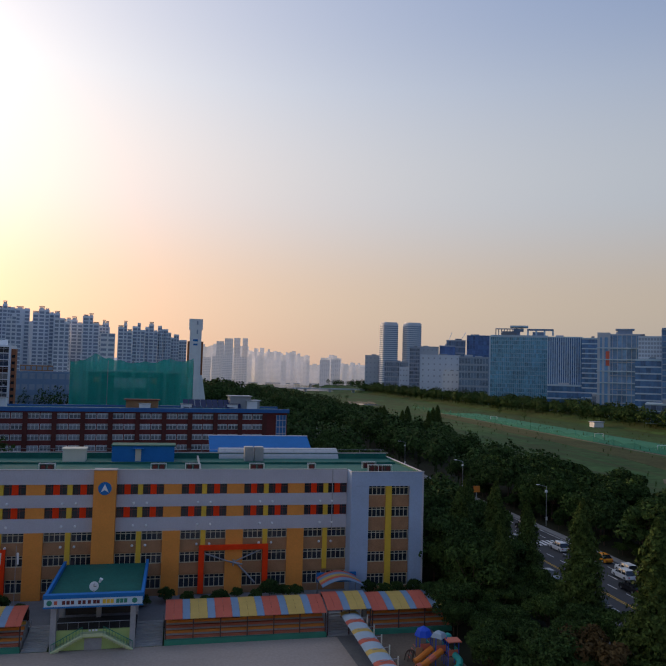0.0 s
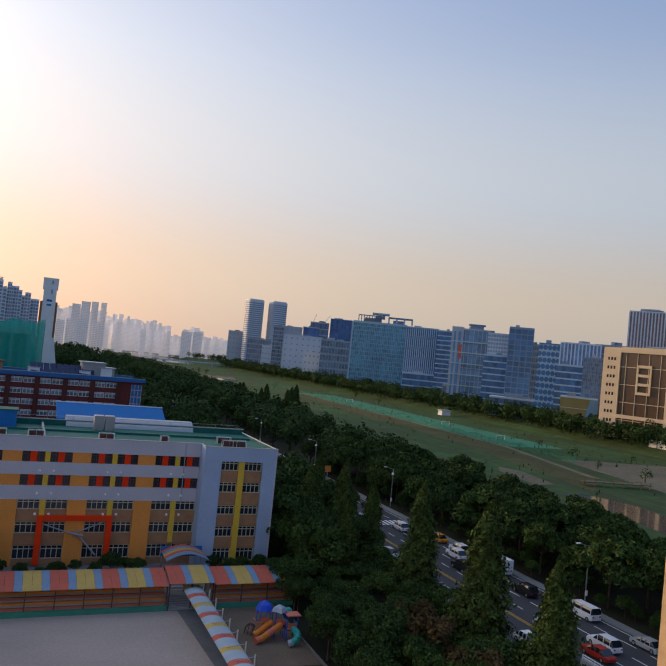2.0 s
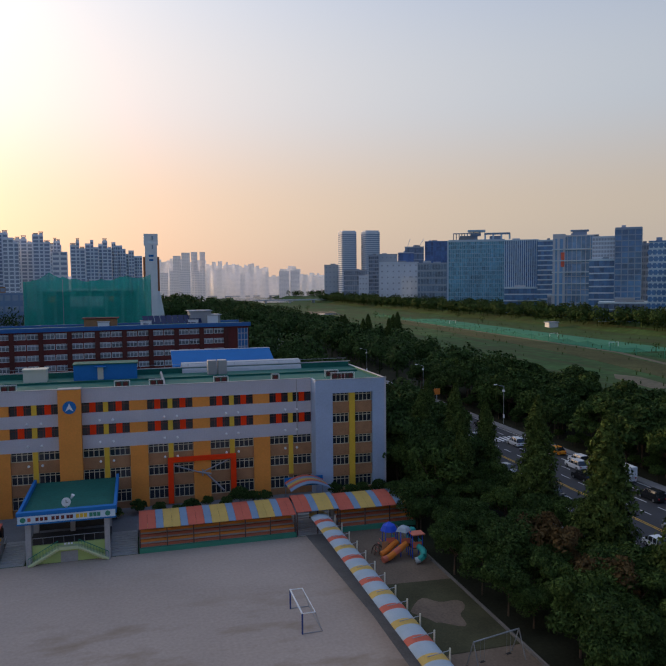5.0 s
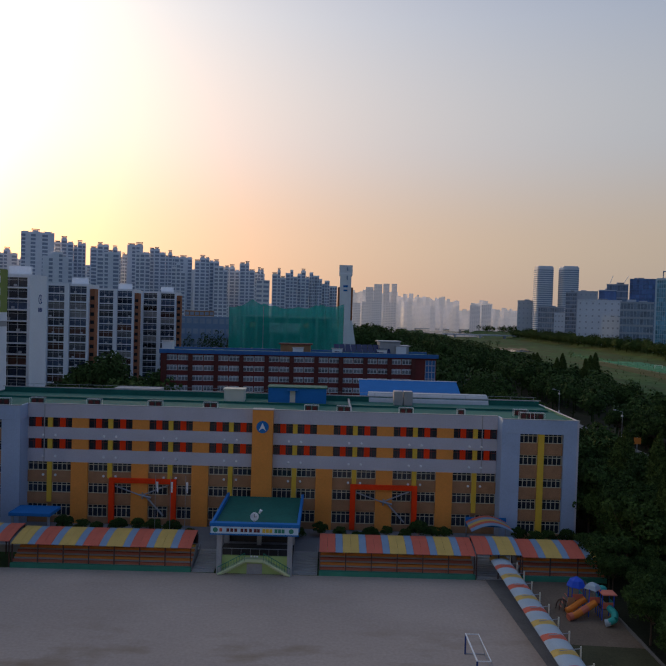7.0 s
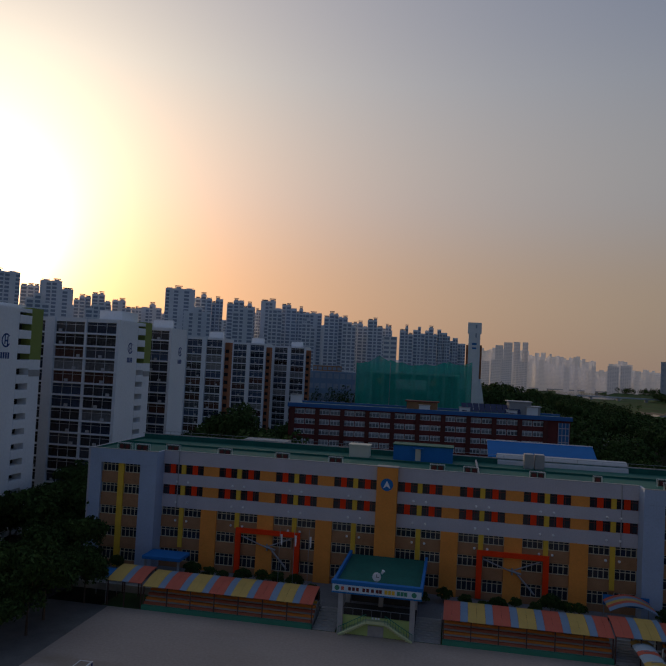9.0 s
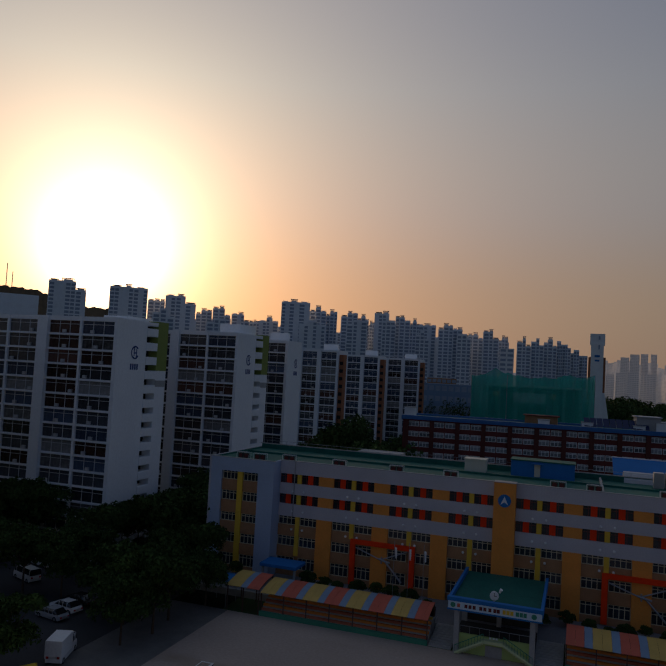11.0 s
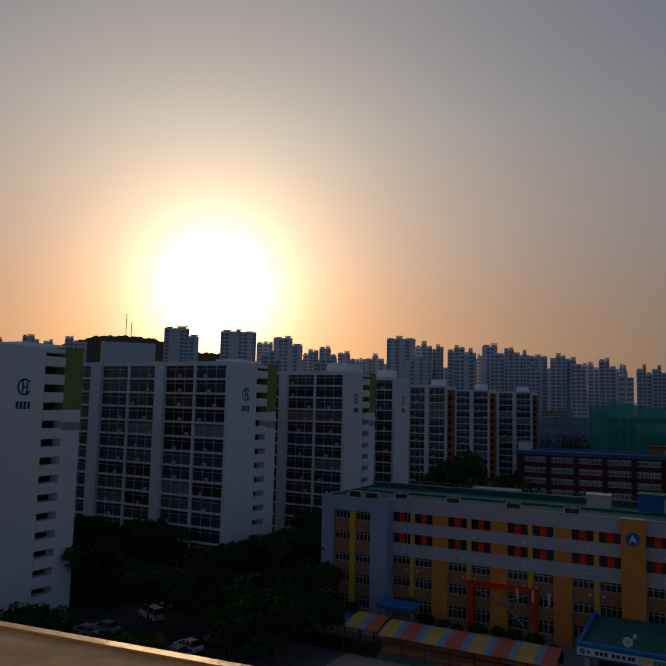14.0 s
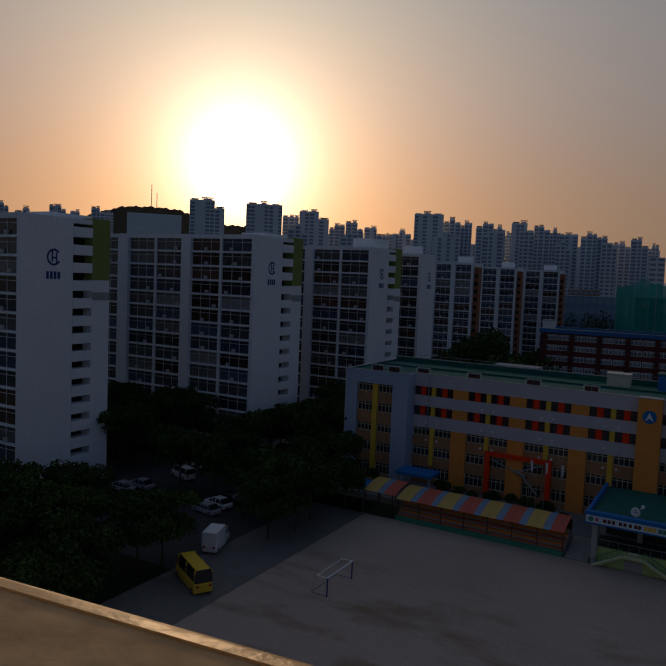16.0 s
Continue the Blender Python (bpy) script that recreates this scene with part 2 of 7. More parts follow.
# the brown tone carries the orange haze over the wooded hill
M["hill"] = material("wooded_hill_haze_brown", (0.10, 0.07, 0.04), 0.95, grain=0.2, scale=0.01, fine=0.1)

M["blue_eave"] = material("blue_eave_metal", (0.035, 0.14, 0.36), 0.5, grain=0.06, fine=3)
M["brick_dark"] = material("dark_brick", (0.12, 0.036, 0.03), 0.85, grain=0.12, scale=0.5, fine=8)
M["glass_pale"] = material("curtained_glass", (0.20, 0.21, 0.23), 0.3, grain=0.2, scale=0.8, fine=3, vary=1.2)
M["solar"] = material("solar_cell", (0.02, 0.03, 0.09), 0.2, grain=0.08)
M["frame_grey"] = material("grey_window_frame", (0.60, 0.62, 0.65), 0.6, grain=0.05)
M["glass_apt"] = material("balcony_glass", (0.055, 0.06, 0.07), 0.22, grain=0.25, scale=0.5, fine=2, vary=1.4, spec=0.5)
M["glass_warm"] = material("brown_balcony_glass", (0.085, 0.045, 0.035), 0.25, grain=0.25, scale=0.5, fine=2, vary=1.2)
M["glass_blue"] = material("blue_balcony_glass", (0.055, 0.075, 0.115), 0.2, grain=0.25, scale=0.5, fine=2, vary=1.2)
M["glass_curtain"] = material("curtained_balcony_glass", (0.17, 0.17, 0.17), 0.3, grain=0.3, scale=0.7, fine=2, vary=1.2)
# dark casing colour, also painted shade for the porch and unlit rooms
M["dark_flat"] = material("dark_casing_and_room_shade", (0.06, 0.055, 0.05), 0.9, grain=0.2)
M["mark_blue"] = material("dark_blue_lettering", (0.02, 0.06, 0.22), 0.6, grain=0.04)
M["tower_crown"] = material("brown_roof_steel", (0.36, 0.33, 0.33), 0.8, grain=0.08)
M["tower_light"] = material("white_tower_paint", (0.82, 0.84, 0.86), 0.85, grain=0.05, scale=0.03, fine=0.4)
M["blue_grey"] = material("blue_grey_cladding", (0.20, 0.28, 0.40), 0.6, grain=0.08, scale=0.05, fine=0.5)
M["blue_deep"] = material("deep_blue_cladding", (0.04, 0.10, 0.26), 0.4, grain=0.08, scale=0.05, fine=0.5)
M["pale_wall"] = material("pale_grey_cladding", (0.40, 0.45, 0.52), 0.8, grain=0.06, scale=0.05, fine=0.5)
M["pale_wall2"] = material("white_cladding", (0.56, 0.63, 0.72), 0.8, grain=0.06, scale=0.05, fine=0.5)
M["curtain_mid"] = material("mid_blue_glass", (0.11, 0.26, 0.47), 0.25, grain=0.30, scale=0.05, spec=0.5, streak=0.5)
for key, col in {"curtain": (0.11, 0.33, 0.46), "curtain_dark": (0.055, 0.16, 0.34), "curtain_mid": (0.12, 0.25, 0.43), "blue_deep": (0.05, 0.12, 0.30), "mullion": (0.05, 0.15, 0.33), "pale_wall": (0.14, 0.19, 0.27), "pale_wall2": (0.16, 0.22, 0.31), "blue_grey": (0.10, 0.16, 0.26)}.items():
    M["pane_" + key] = material("office_pane_" + key, col, 0.22, grain=0.30, scale=0.04, fine=0.3, island=0.45, spec=0.5)
M["olive_wall"] = material("olive_cladding", (0.24, 0.22, 0.09), 0.7, grain=0.08, scale=0.1, fine=1)
M["steel_frame"] = material("grey_roof_steel", (0.22, 0.25, 0.29), 0.6, grain=0.06)
M["rose_wall"] = material("rose_grey_cladding", (0.26, 0.19, 0.19), 0.7, grain=0.08, scale=0.05, fine=0.5)


def glow(m, color, strength):
    b = m.node_tree.nodes["Principled BSDF"]
    b.inputs["Emission Color"].default_value, b.inputs["Emission Strength"].default_value = (*color, 1), strength
    return m


def see_through(m, alpha):
    m.node_tree.nodes["Principled BSDF"].inputs["Alpha"].default_value = alpha
    return m


for key, col in {"white": (0.75, 0.75, 0.76), "black": (0.02, 0.02, 0.022), "grey": (0.35, 0.36, 0.38), "navy": (0.03, 0.05, 0.14), "red": (0.4, 0.03, 0.02), "orange": (0.75, 0.28, 0.03), "yellow": (0.75, 0.5, 0.05)}.items():
    M["car_" + key] = material("car_paint_" + key, col, 0.25, grain=0.03)
M["car_glass"] = material("car_window_glass", (0.02, 0.022, 0.025), 0.08, grain=0.05, spec=0.8)
M["tail_red"] = material("tail_light_red", (0.45, 0.02, 0.02), 0.3, grain=0.03)
M["signal_red"] = glow(material("lit_red_lens", (0.8, 0.05, 0.03), 0.3, grain=0.03), (1.0, 0.06, 0.02), 6.0)

# pale base and emission stand in for the air's haze over far town and hills
M["haze_near"] = glow(material("town_paint_haze_glow", (0.80, 0.80, 0.81), 0.95, grain=0.05, scale=0.02, fine=0.2), (0.60, 0.48, 0.42), 0.14)
M["haze_win"] = glow(material("town_windows_haze_glow", (0.55, 0.57, 0.61), 0.95, grain=0.05, scale=0.02, fine=0.2), (0.60, 0.48, 0.42), 0.14)
M["haze_far"] = glow(material("far_town_haze_glow", (0.84, 0.83, 0.83), 0.95, grain=0.04, scale=0.01, fine=0.1), (0.62, 0.50, 0.43), 0.25)
M["far_hill_haze_glow"] = glow(material("far_hill_haze_glow", (0.35, 0.34, 0.34), 0.95, grain=0.05, scale=0.01, fine=0.1), (0.46, 0.40, 0.38), 0.55)
M["haze_win_far"] = glow(material("far_windows_haze_glow", (0.66, 0.67, 0.70), 0.95, grain=0.05, scale=0.01, fine=0.1), (0.62, 0.50, 0.43), 0.25)
M["net"] = see_through(M["net"], 0.62)
M["net_thin"] = see_through(material("thin_green_net", (0.03, 0.20, 0.12), 0.9, grain=0.1), 0.35)

# ---------------------------------------------------------------- mesh helpers


def link(name, bm, mat, parent=None, label="", smooth=False):
    me = bpy.data.meshes.new(name)
    bm.to_mesh(me)
    bm.free()
    for one in (mat if isinstance(mat, (list, tuple)) else (mat,)):
        me.materials.append(one)
    if smooth:
        me.shade_smooth()
    ob = new(name, me)
    ob.parent = parent
    return tagged(ob, label)


def part(name, bm, mat, parent, label="", smooth=False):
    return link(name, bm, mat, parent, label, smooth)


def again(name, mesh, parent, m):
    """One more object on a shared mesh."""
    ob = new(name, mesh)
    ob.parent = parent
    ob.matrix_basis = m
    return ob


def thing(name, m, label, category, group="", kind=""):
    ob = new(name)
    ob.matrix_basis = m
    return tagged(ob, label, category, group, kind)


def box(bm, x0, x1, y0, y1, z0, z1, mat=0):
    v = [bm.verts.new(p) for p in ((x0, y0, z0), (x1, y0, z0), (x1, y1, z0), (x0, y1, z0), (x0, y0, z1), (x1, y0, z1), (x1, y1, z1), (x0, y1, z1))]
    for q in ((3, 2, 1, 0), (4, 5, 6, 7), (0, 1, 5, 4), (1, 2, 6, 5), (2, 3, 7, 6), (3, 0, 4, 7)):
        f = bm.faces.new([v[i] for i in q])
        f.material_index = mat
    return v


def boxes(*rows, bevel=0.0):
    bm = bmesh.new()
    for r in rows:
        box(bm, *r)
    if bevel:
        bmesh.ops.bevel(bm, geom=bm.edges[:], offset=bevel, segments=1, affect="EDGES")
    return bm


def beam(bm, a, b, r, sides=6, r2=None):
    """A round bar from a to b."""
    a, b = Vector(a), Vector(b)
    q = (b - a).to_track_quat("Z", "Y")
    rings = []
    for p, rad in ((a, r), (b, r if r2 is None else r2)):
        rings.append([bm.verts.new(p + q @ Vector((rad * math.cos(k * math.tau / sides), rad * math.sin(k * math.tau / sides), 0))) for k in range(sides)])
    for k in range(sides):
        bm.faces.new((rings[0][k], rings[0][(k + 1) % sides], rings[1][(k + 1) % sides], rings[1][k]))
    bm.faces.new(rings[0][::-1])
    bm.faces.new(rings[1])


def beams(*rows, sides=6):
    bm = bmesh.new()
    for r in rows:
        beam(bm, *r, sides=sides)
    return bm


def prism(bm, outline, y0, y1, mat=0):
    """An x-z outline pushed from y0 to y1."""
    a = [bm.verts.new((x, y0, z)) for x, z in outline]
    b = [bm.verts.new((x, y1, z)) for x, z in outline]
    n = len(outline)
    for k in range(n):
        bm.faces.new((a[k], a[(k + 1) % n], b[(k + 1) % n], b[k])).material_index = mat
    bm.faces.new(a[::-1]).material_index = mat
    bm.faces.new(b).material_index = mat
    bmesh.ops.recalc_face_normals(bm, faces=bm.faces[:])
    return bm


def slab(bm, outline, z0, z1):
    """An x-y outline raised from z0 to z1."""
    a = [bm.verts.new((x, y, z0)) for x, y in outline]
    b = [bm.verts.new((x, y, z1)) for x, y in outline]
    n = len(outline)
    for k in range(n):
        bm.faces.new((a[k], a[(k + 1) % n], b[(k + 1) % n], b[k]))
    bm.faces.new(a[::-1])
    bm.faces.new(b)
    bmesh.ops.recalc_face_normals(bm, faces=bm.faces[:])
    return bm


def structure(name, bm, mat, label, category):
    return tagged(link(name, bm, mat), label, category, kind="structure")


# brown worn streaks across the sand
sn, sl = M["sand"].node_tree.nodes, M["sand"].node_tree.links
s_co, s_map, s_noise, s_ramp, s_mix = sn.new("ShaderNodeTexCoord"), sn.new("ShaderNodeMapping"), sn.new("ShaderNodeTexNoise"), sn.new("ShaderNodeMapRange"), sn.new("ShaderNodeMix")
s_map.inputs["Scale"].default_value = (0.07, 0.15, 1)
s_map.inputs["Location"].default_value = (0.35, 0.2, 0)
s_noise.inputs["Scale"].default_value, s_noise.inputs["Detail"].default_value, s_noise.inputs["Roughness"].default_value = 1.0, 8, 0.62
s_ramp.inputs["From Min"].default_value, s_ramp.inputs["From Max"].default_value = 0.50, 0.66
s_mix.data_type = "RGBA"
sl.new(s_co.outputs["Object"], s_map.inputs["Vector"])
sl.new(s_map.outputs["Vector"], s_noise.inputs["Vector"])
sl.new(s_noise.outputs["Fac"], s_ramp.inputs["Value"])
s_sep, s_band, s_mul = sn.new("ShaderNodeSeparateXYZ"), sn.new("ShaderNodeMapRange"), sn.new("ShaderNodeMath")
sl.new(s_co.outputs["Object"], s_sep.inputs[0])
sl.new(s_sep.outputs["Y"], s_band.inputs["Value"])
s_band.interpolation_type = "SMOOTHSTEP"
s_band.inputs["From Min"].default_value, s_band.inputs["From Max"].default_value = 79.0, 68.0
s_band.inputs["To Min"].default_value = 0.15
s_mul.operation = "MULTIPLY"
sl.new(s_ramp.outputs["Result"], s_mul.inputs[0])
sl.new(s_band.outputs["Result"], s_mul.inputs[1])
sl.new(s_mul.outputs[0], s_mix.inputs[0])
s_base = sn["Principled BSDF"].inputs["Base Color"]
sl.new(s_base.links[0].from_socket, s_mix.inputs[6])
s_mix.inputs[7].default_value = (0.26, 0.19, 0.13, 1)
sl.new(s_mix.outputs[2], s_base)

# long rows of darker, drier growth along the river
gn, gl = M["grass"].node_tree.nodes, M["grass"].node_tree.links
g_co, g_map, g_noise, g_ramp, g_mix = gn.new("ShaderNodeTexCoord"), gn.new("ShaderNodeMapping"), gn.new("ShaderNodeTexNoise"), gn.new("ShaderNodeMapRange"), gn.new("ShaderNodeMix")
g_map.inputs["Scale"].default_value = (0.11, 0.011, 1)
g_map.inputs["Rotation"].default_value = (0, 0, radians(5))
g_noise.inputs["Scale"].default_value, g_noise.inputs["Detail"].default_value, g_noise.inputs["Roughness"].default_value = 1.0, 9, 0.68
g_ramp.inputs["From Min"].default_value, g_ramp.inputs["From Max"].default_value = 0.42, 0.60
g_mix.data_type = "RGBA"
gl.new(g_co.outputs["Object"], g_map.inputs["Vector"])
gl.new(g_map.outputs["Vector"], g_noise.inputs["Vector"])
gl.new(g_noise.outputs["Fac"], g_ramp.inputs["Value"])
gl.new(g_ramp.outputs["Result"], g_mix.inputs[0])
g_base = gn["Principled BSDF"].inputs["Base Color"]
gl.new(g_base.links[0].from_socket, g_mix.inputs[6])
g_mix.inputs[7].default_value = (0.060, 0.074, 0.032, 1)
gl.new(g_mix.outputs[2], g_base)

# ---------------------------------------------------------------- ground


def land(x):
    """Height of the land across the valley: level, down to the flood plain, up to the far bank."""
    pts = ((-9000, 0), (92, 0), (122, -2.0), (318, -2.0), (336, 4.0), (9000, 4.0))
    for (xa, za), (xb, zb) in zip(pts, pts[1:]):
        if xa <= x <= xb:
            return za + (zb - za) * (x - xa) / (xb - xa)
    return 0.0


bm = bmesh.new()
xs = [-4400, -2000, -1000, -500, -250, -120, -60, 0, 40, 60, 92, 100, 108, 116, 122, 150, 180, 220, 260, 318, 324, 330, 336, 400, 600, 1000, 2000, 4400]
ys = [-400, -100, 0, 50, 100, 150, 200, 300, 450, 700, 1000, 1500, 2500, 4400]
grid = [[bm.verts.new((x, y, land(x))) for x in xs] for y in ys]
for j in range(len(ys) - 1):
    for i in range(len(xs) - 1):
        bm.faces.new((grid[j][i], grid[j][i + 1], grid[j + 1][i + 1], grid[j + 1][i]))
structure("ground", bm, M["grass"], "grassy flood plain and town ground reaching the horizon", "ground")

structure("sports_field", boxes((-45, 22.5, 20, 91, -0.3, 0.03)), M["sand"], "grey packed sand school sports field", "ground")
structure("field_path", slab(bmesh.new(), ((21.2, 92), (22.5, 67), (22.5, 20), (24.6, 20), (24.6, 92)), -0.3, 0.06), M["paving_dark"], "dark paved strip along the covered walk", "path")
structure("yard", boxes((24.6, 33.9, 20, 96, -0.3, 0.03)), M["earth"], "bare earth play yard beside the field", "ground")
structure("lawn", slab(bmesh.new(), ((25.2, 57.5), (33.9, 57.5), (33.9, 72.8), (25.2, 73.4)), 0.0, 0.08), M["lawn"], "worn patch of lawn in the yard", "ground")
structure("worn_lawn", slab(bmesh.new(), [(29.5 + 2.6 * math.cos(a) * (1 + 0.3 * math.sin(3 * a)), 65.5 + 3.0 * math.sin(a) * (1 + 0.25 * math.sin(4 * a))) for a in (k * math.tau / 30 for k in range(30))], 0.0, 0.085), M["earth"], "bare worn spot in the lawn", "ground")
structure("shrub_ground", boxes((34.1, 55.5, -20, 300, -0.3, 0.02), (-120, -46.0, -20, 130, -0.3, 0.02)), M["soil"], "near-black ground under the trees", "ground")
structure("boundary_wall", boxes((33.9, 34.1, 20, 98, 0, 0.35)), M["paving_dark"], "low concrete wall along the play yard", "wall")
structure("terrace", boxes((-66, 39, 97.5, 140, -0.3, 0.9)), M["paving"], "raised paved school terrace", "ground")
structure("side_strip", boxes((-54.0, -45.0, 20, 91, -0.3, 0.045)), M["paving_dark"], "dark paved strip beside the field", "path")
structure("parking", boxes((-77, -54.0, 60, 104, -0.3, 0.05), (-95, -77, 82, 104, -0.3, 0.05)), M["asphalt"], "asphalt car park among trees", "road")
structure("lane", boxes((-72, -56, 128, 420, -0.3, 0.05)), M["asphalt"], "side street beyond the school", "road")
structure("road", boxes((58, 81, -200, 1200, -0.3, 0.02)), M["asphalt"], "grey asphalt road with several lanes", "road")
structure("pavement", boxes((81.0, 83, -200, 1200, -0.3, 0.15)), M["paving"], "concrete pavement along the riverside road", "pavement")
structure("pavement", boxes((55.5, 58.0, -200, 1200, -0.3, 0.15)), M["paving"], "concrete pavement beside the school trees", "pavement")
lanes = bmesh.new()
for x in (61.4, 64.8, 71.2, 74.6, 77.8):
    for k in range(60):
        box(lanes, x - 0.08, x + 0.08, 40 + k * 5, 42.6 + k * 5, 0.0, 0.028)
structure("lane_marking", lanes, M["paint_white"], "broken white lane markings", "road marking")
structure("lane_marking", boxes((58.35, 58.5, -50, 400, 0, 0.028), (80.5, 80.65, -50, 400, 0, 0.028)), M["paint_white"], "white edge lines", "road marking")
structure("lane_marking", boxes((67.7, 67.85, 70, 400, 0, 0.028), (68.1, 68.25, 70, 400, 0, 0.028)), M["paint_yellow"], "double yellow centre line", "road marking")
for y in (134, 96):
    structure("crossing_marking", boxes(*((59 + 1.1 * k, 59.6 + 1.1 * k, y, y + 4, 0, 0.029) for k in range(19))) if y == 134 else boxes(*((69 + 0.9 * k, 69.3 + 0.9 * k, y, y + 0.5, 0, 0.029) for k in range(6))), M["paint_white"], "white crossing stripes", "road marking")

# flood plain
FP = -2.0
structure("stream", slab(bmesh.new(), ((146, 90), (158, 88), (170, 130), (178, 165), (172, 182), (163, 180), (160, 158), (152, 125)), FP - 0.3, FP + 0.02), M["water"], "shallow brown stream in the flood plain", "water")
structure("stream", slab(bmesh.new(), ((200, 770), (226, 770), (224, 840), (196, 840)), FP - 0.3, FP + 0.02), M["water"], "bright stretch of stream", "water")
structure("stream", slab(bmesh.new(), ((225, 1300), (285, 1300), (420, 2000), (240, 2000)), FP - 0.3, FP + 0.03), M["water"], "bright stretch of river far off", "water")
structure("sandbar", slab(bmesh.new(), ((164, 195), (174, 197), (180, 222), (176, 232), (169, 222)), FP - 0.3, FP + 0.06), M["earth_pale"], "pale gravel bar by the stream", "ground")
structure("playing_field", slab(bmesh.new(), ((233, 300), (270, 300), (282, 640), (246, 640)), FP - 0.3, FP + 0.06), M["turf"], "green artificial turf riverside sports field", "ground")
structure("river_path", slab(bmesh.new(), ((205, 212), (208, 210), (232.4, 300), (245.4, 640), (242, 640), (229, 300)), FP - 0.3, FP + 0.08), M["earth_pale"], "pale riverside walking path", "path")
structure("mown_strip", slab(bmesh.new(), ((180, 185), (203, 205), (226, 300), (240, 640), (226, 640), (204, 300)), FP - 0.3, FP + 0.05), M["reed"], "rough reddish reed strip", "ground")
structure("river_terrace", slab(bmesh.new(), ((204, 140), (300, 140), (296, 250), (232, 262)), FP - 0.3, FP + 0.07), M["earth_pale"], "bare levelled ground by the stream", "ground")

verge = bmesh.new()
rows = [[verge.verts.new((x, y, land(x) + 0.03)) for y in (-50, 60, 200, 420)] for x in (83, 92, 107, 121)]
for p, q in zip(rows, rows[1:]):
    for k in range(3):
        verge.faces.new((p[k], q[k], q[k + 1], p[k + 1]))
structure("bank_verge", verge, M["soil"], "near-black bank under the riverside trees", "ground")

# ---------------------------------------------------------------- the school
school = thing("school_building", pose(-9.55, 107.9, 0.9), "five-storey school in orange, grey and yellow with red window panels", "school")
FLOORS = ((1.0, 2.9), (4.6, 6.2), (7.95, 9.35), (11.3, 12.85), (14.6, 16.1))
MAIN, WING, OUT, DEEP, TOP, ROOF = 35.75, 47.25, -2.9, 17.0, 18.15, 17.75


def lattice(name, xs, zs, solid, y0, y1, mat):
    """One connected plate of bars: the cells of the grid xs by zs that solid(i, j) names, from y0 to y1."""
    bm = bmesh.new()
    verts = {}

    def v(i, j, k):
        if (i, j, k) not in verts:
            verts[i, j, k] = bm.verts.new((xs[i], y1 if k else y0, zs[j]))
        return verts[i, j, k]

    cells = {(i, j) for i in range(len(xs) - 1) for j in range(len(zs) - 1) if solid(i, j)}
    for i, j in cells:
        bm.faces.new((v(i, j, 0), v(i + 1, j, 0), v(i + 1, j + 1, 0), v(i, j + 1, 0)))
        bm.faces.new((v(i, j, 1), v(i, j + 1, 1), v(i + 1, j + 1, 1), v(i + 1, j, 1)))
        for di, dj, a, c in ((-1, 0, (i, j + 1), (i, j)), (1, 0, (i + 1, j), (i + 1, j + 1)), (0, -1, (i, j), (i + 1, j)), (0, 1, (i + 1, j + 1), (i, j + 1))):
            if (i + di, j + dj) not in cells:
                bm.faces.new((v(*a, 0), v(*a, 1), v(*c, 1), v(*c, 0)))
    me = bpy.data.meshes.new(name)
    bm.to_mesh(me)
    bm.free()
    me.materials.append(mat)
    return me


def window_mesh(w, h, cols, frame_mat, sash=True, depth=0.10, bar=0.07):
    """A window frame with mullions and a transom, its sill at z = 0, centred on x."""
    xs = []
    for k in range(cols + 1):
        x = -w / 2 + (w - bar) * k / cols
        xs += [x, x + bar]
    zs = [0, bar, h * 0.70, h * 0.70 + bar, h - bar, h]
    return lattice("window", xs, zs, lambda i, j: i % 2 == 0 or j in ((0, 2, 4) if sash else (0, 4)), -depth, 0, frame_mat)


def pane_mesh(w, h, mat, y=-0.04):
    bm = boxes((-w / 2 + 0.03, w / 2 - 0.03, y, y + 0.02, 0.03, h - 0.03))
    me = bpy.data.meshes.new("pane")
    bm.to_mesh(me)
    bm.free()
    me.materials.append(mat)
    return me


def box_mesh(name, row, mat, bevel=0.0):
    bm = boxes(row, bevel=bevel)
    me = bpy.data.meshes.new(name)
    bm.to_mesh(me)
    bm.free()
    me.materials.append(mat)
    return me


WIN_W, GAP, ORANGE = 2.97, 0.70, 2.54
GROUP = 2 * WIN_W + GAP
# core walls behind the facade layers
part("wall", boxes((-WING + 0.3, WING - 0.3, 0.35, DEEP - 0.05, 0, ROOF - 0.02)), M["tan_brick"], school)
part("roof", boxes((-WING + 0.32, WING - 0.32, 0.3, DEEP - 0.3, ROOF - 0.018, ROOF + 0.05)), M["roof_green"], school, "green coated flat roof")
part("parapet", boxes((-WING + 0.3, WING - 0.3, DEEP - 0.3, DEEP, 0.0, TOP + 0.55), (-WING, -WING + 0.3, OUT + 0.02, DEEP, 0, TOP), (WING - 0.3, WING, OUT + 0.02, DEEP, 0, TOP)), M["panel"], school)
part("parapet_lining", boxes((-WING + 0.34, WING - 0.34, DEEP - 0.42, DEEP - 0.304, ROOF + 0.05, TOP + 0.5), (-WING + 0.304, -WING + 0.42, OUT + 0.4, DEEP - 0.45, ROOF + 0.05, TOP - 0.06), (WING - 0.42, WING - 0.304, OUT + 0.4, DEEP - 0.45, ROOF + 0.05, TOP - 0.06)), M["roof_green"], school)
part("coping", boxes((-WING - 0.05, WING + 0.05, DEEP - 0.35, DEEP + 0.05, TOP + 0.55, TOP + 0.63)), M["concrete"], school)
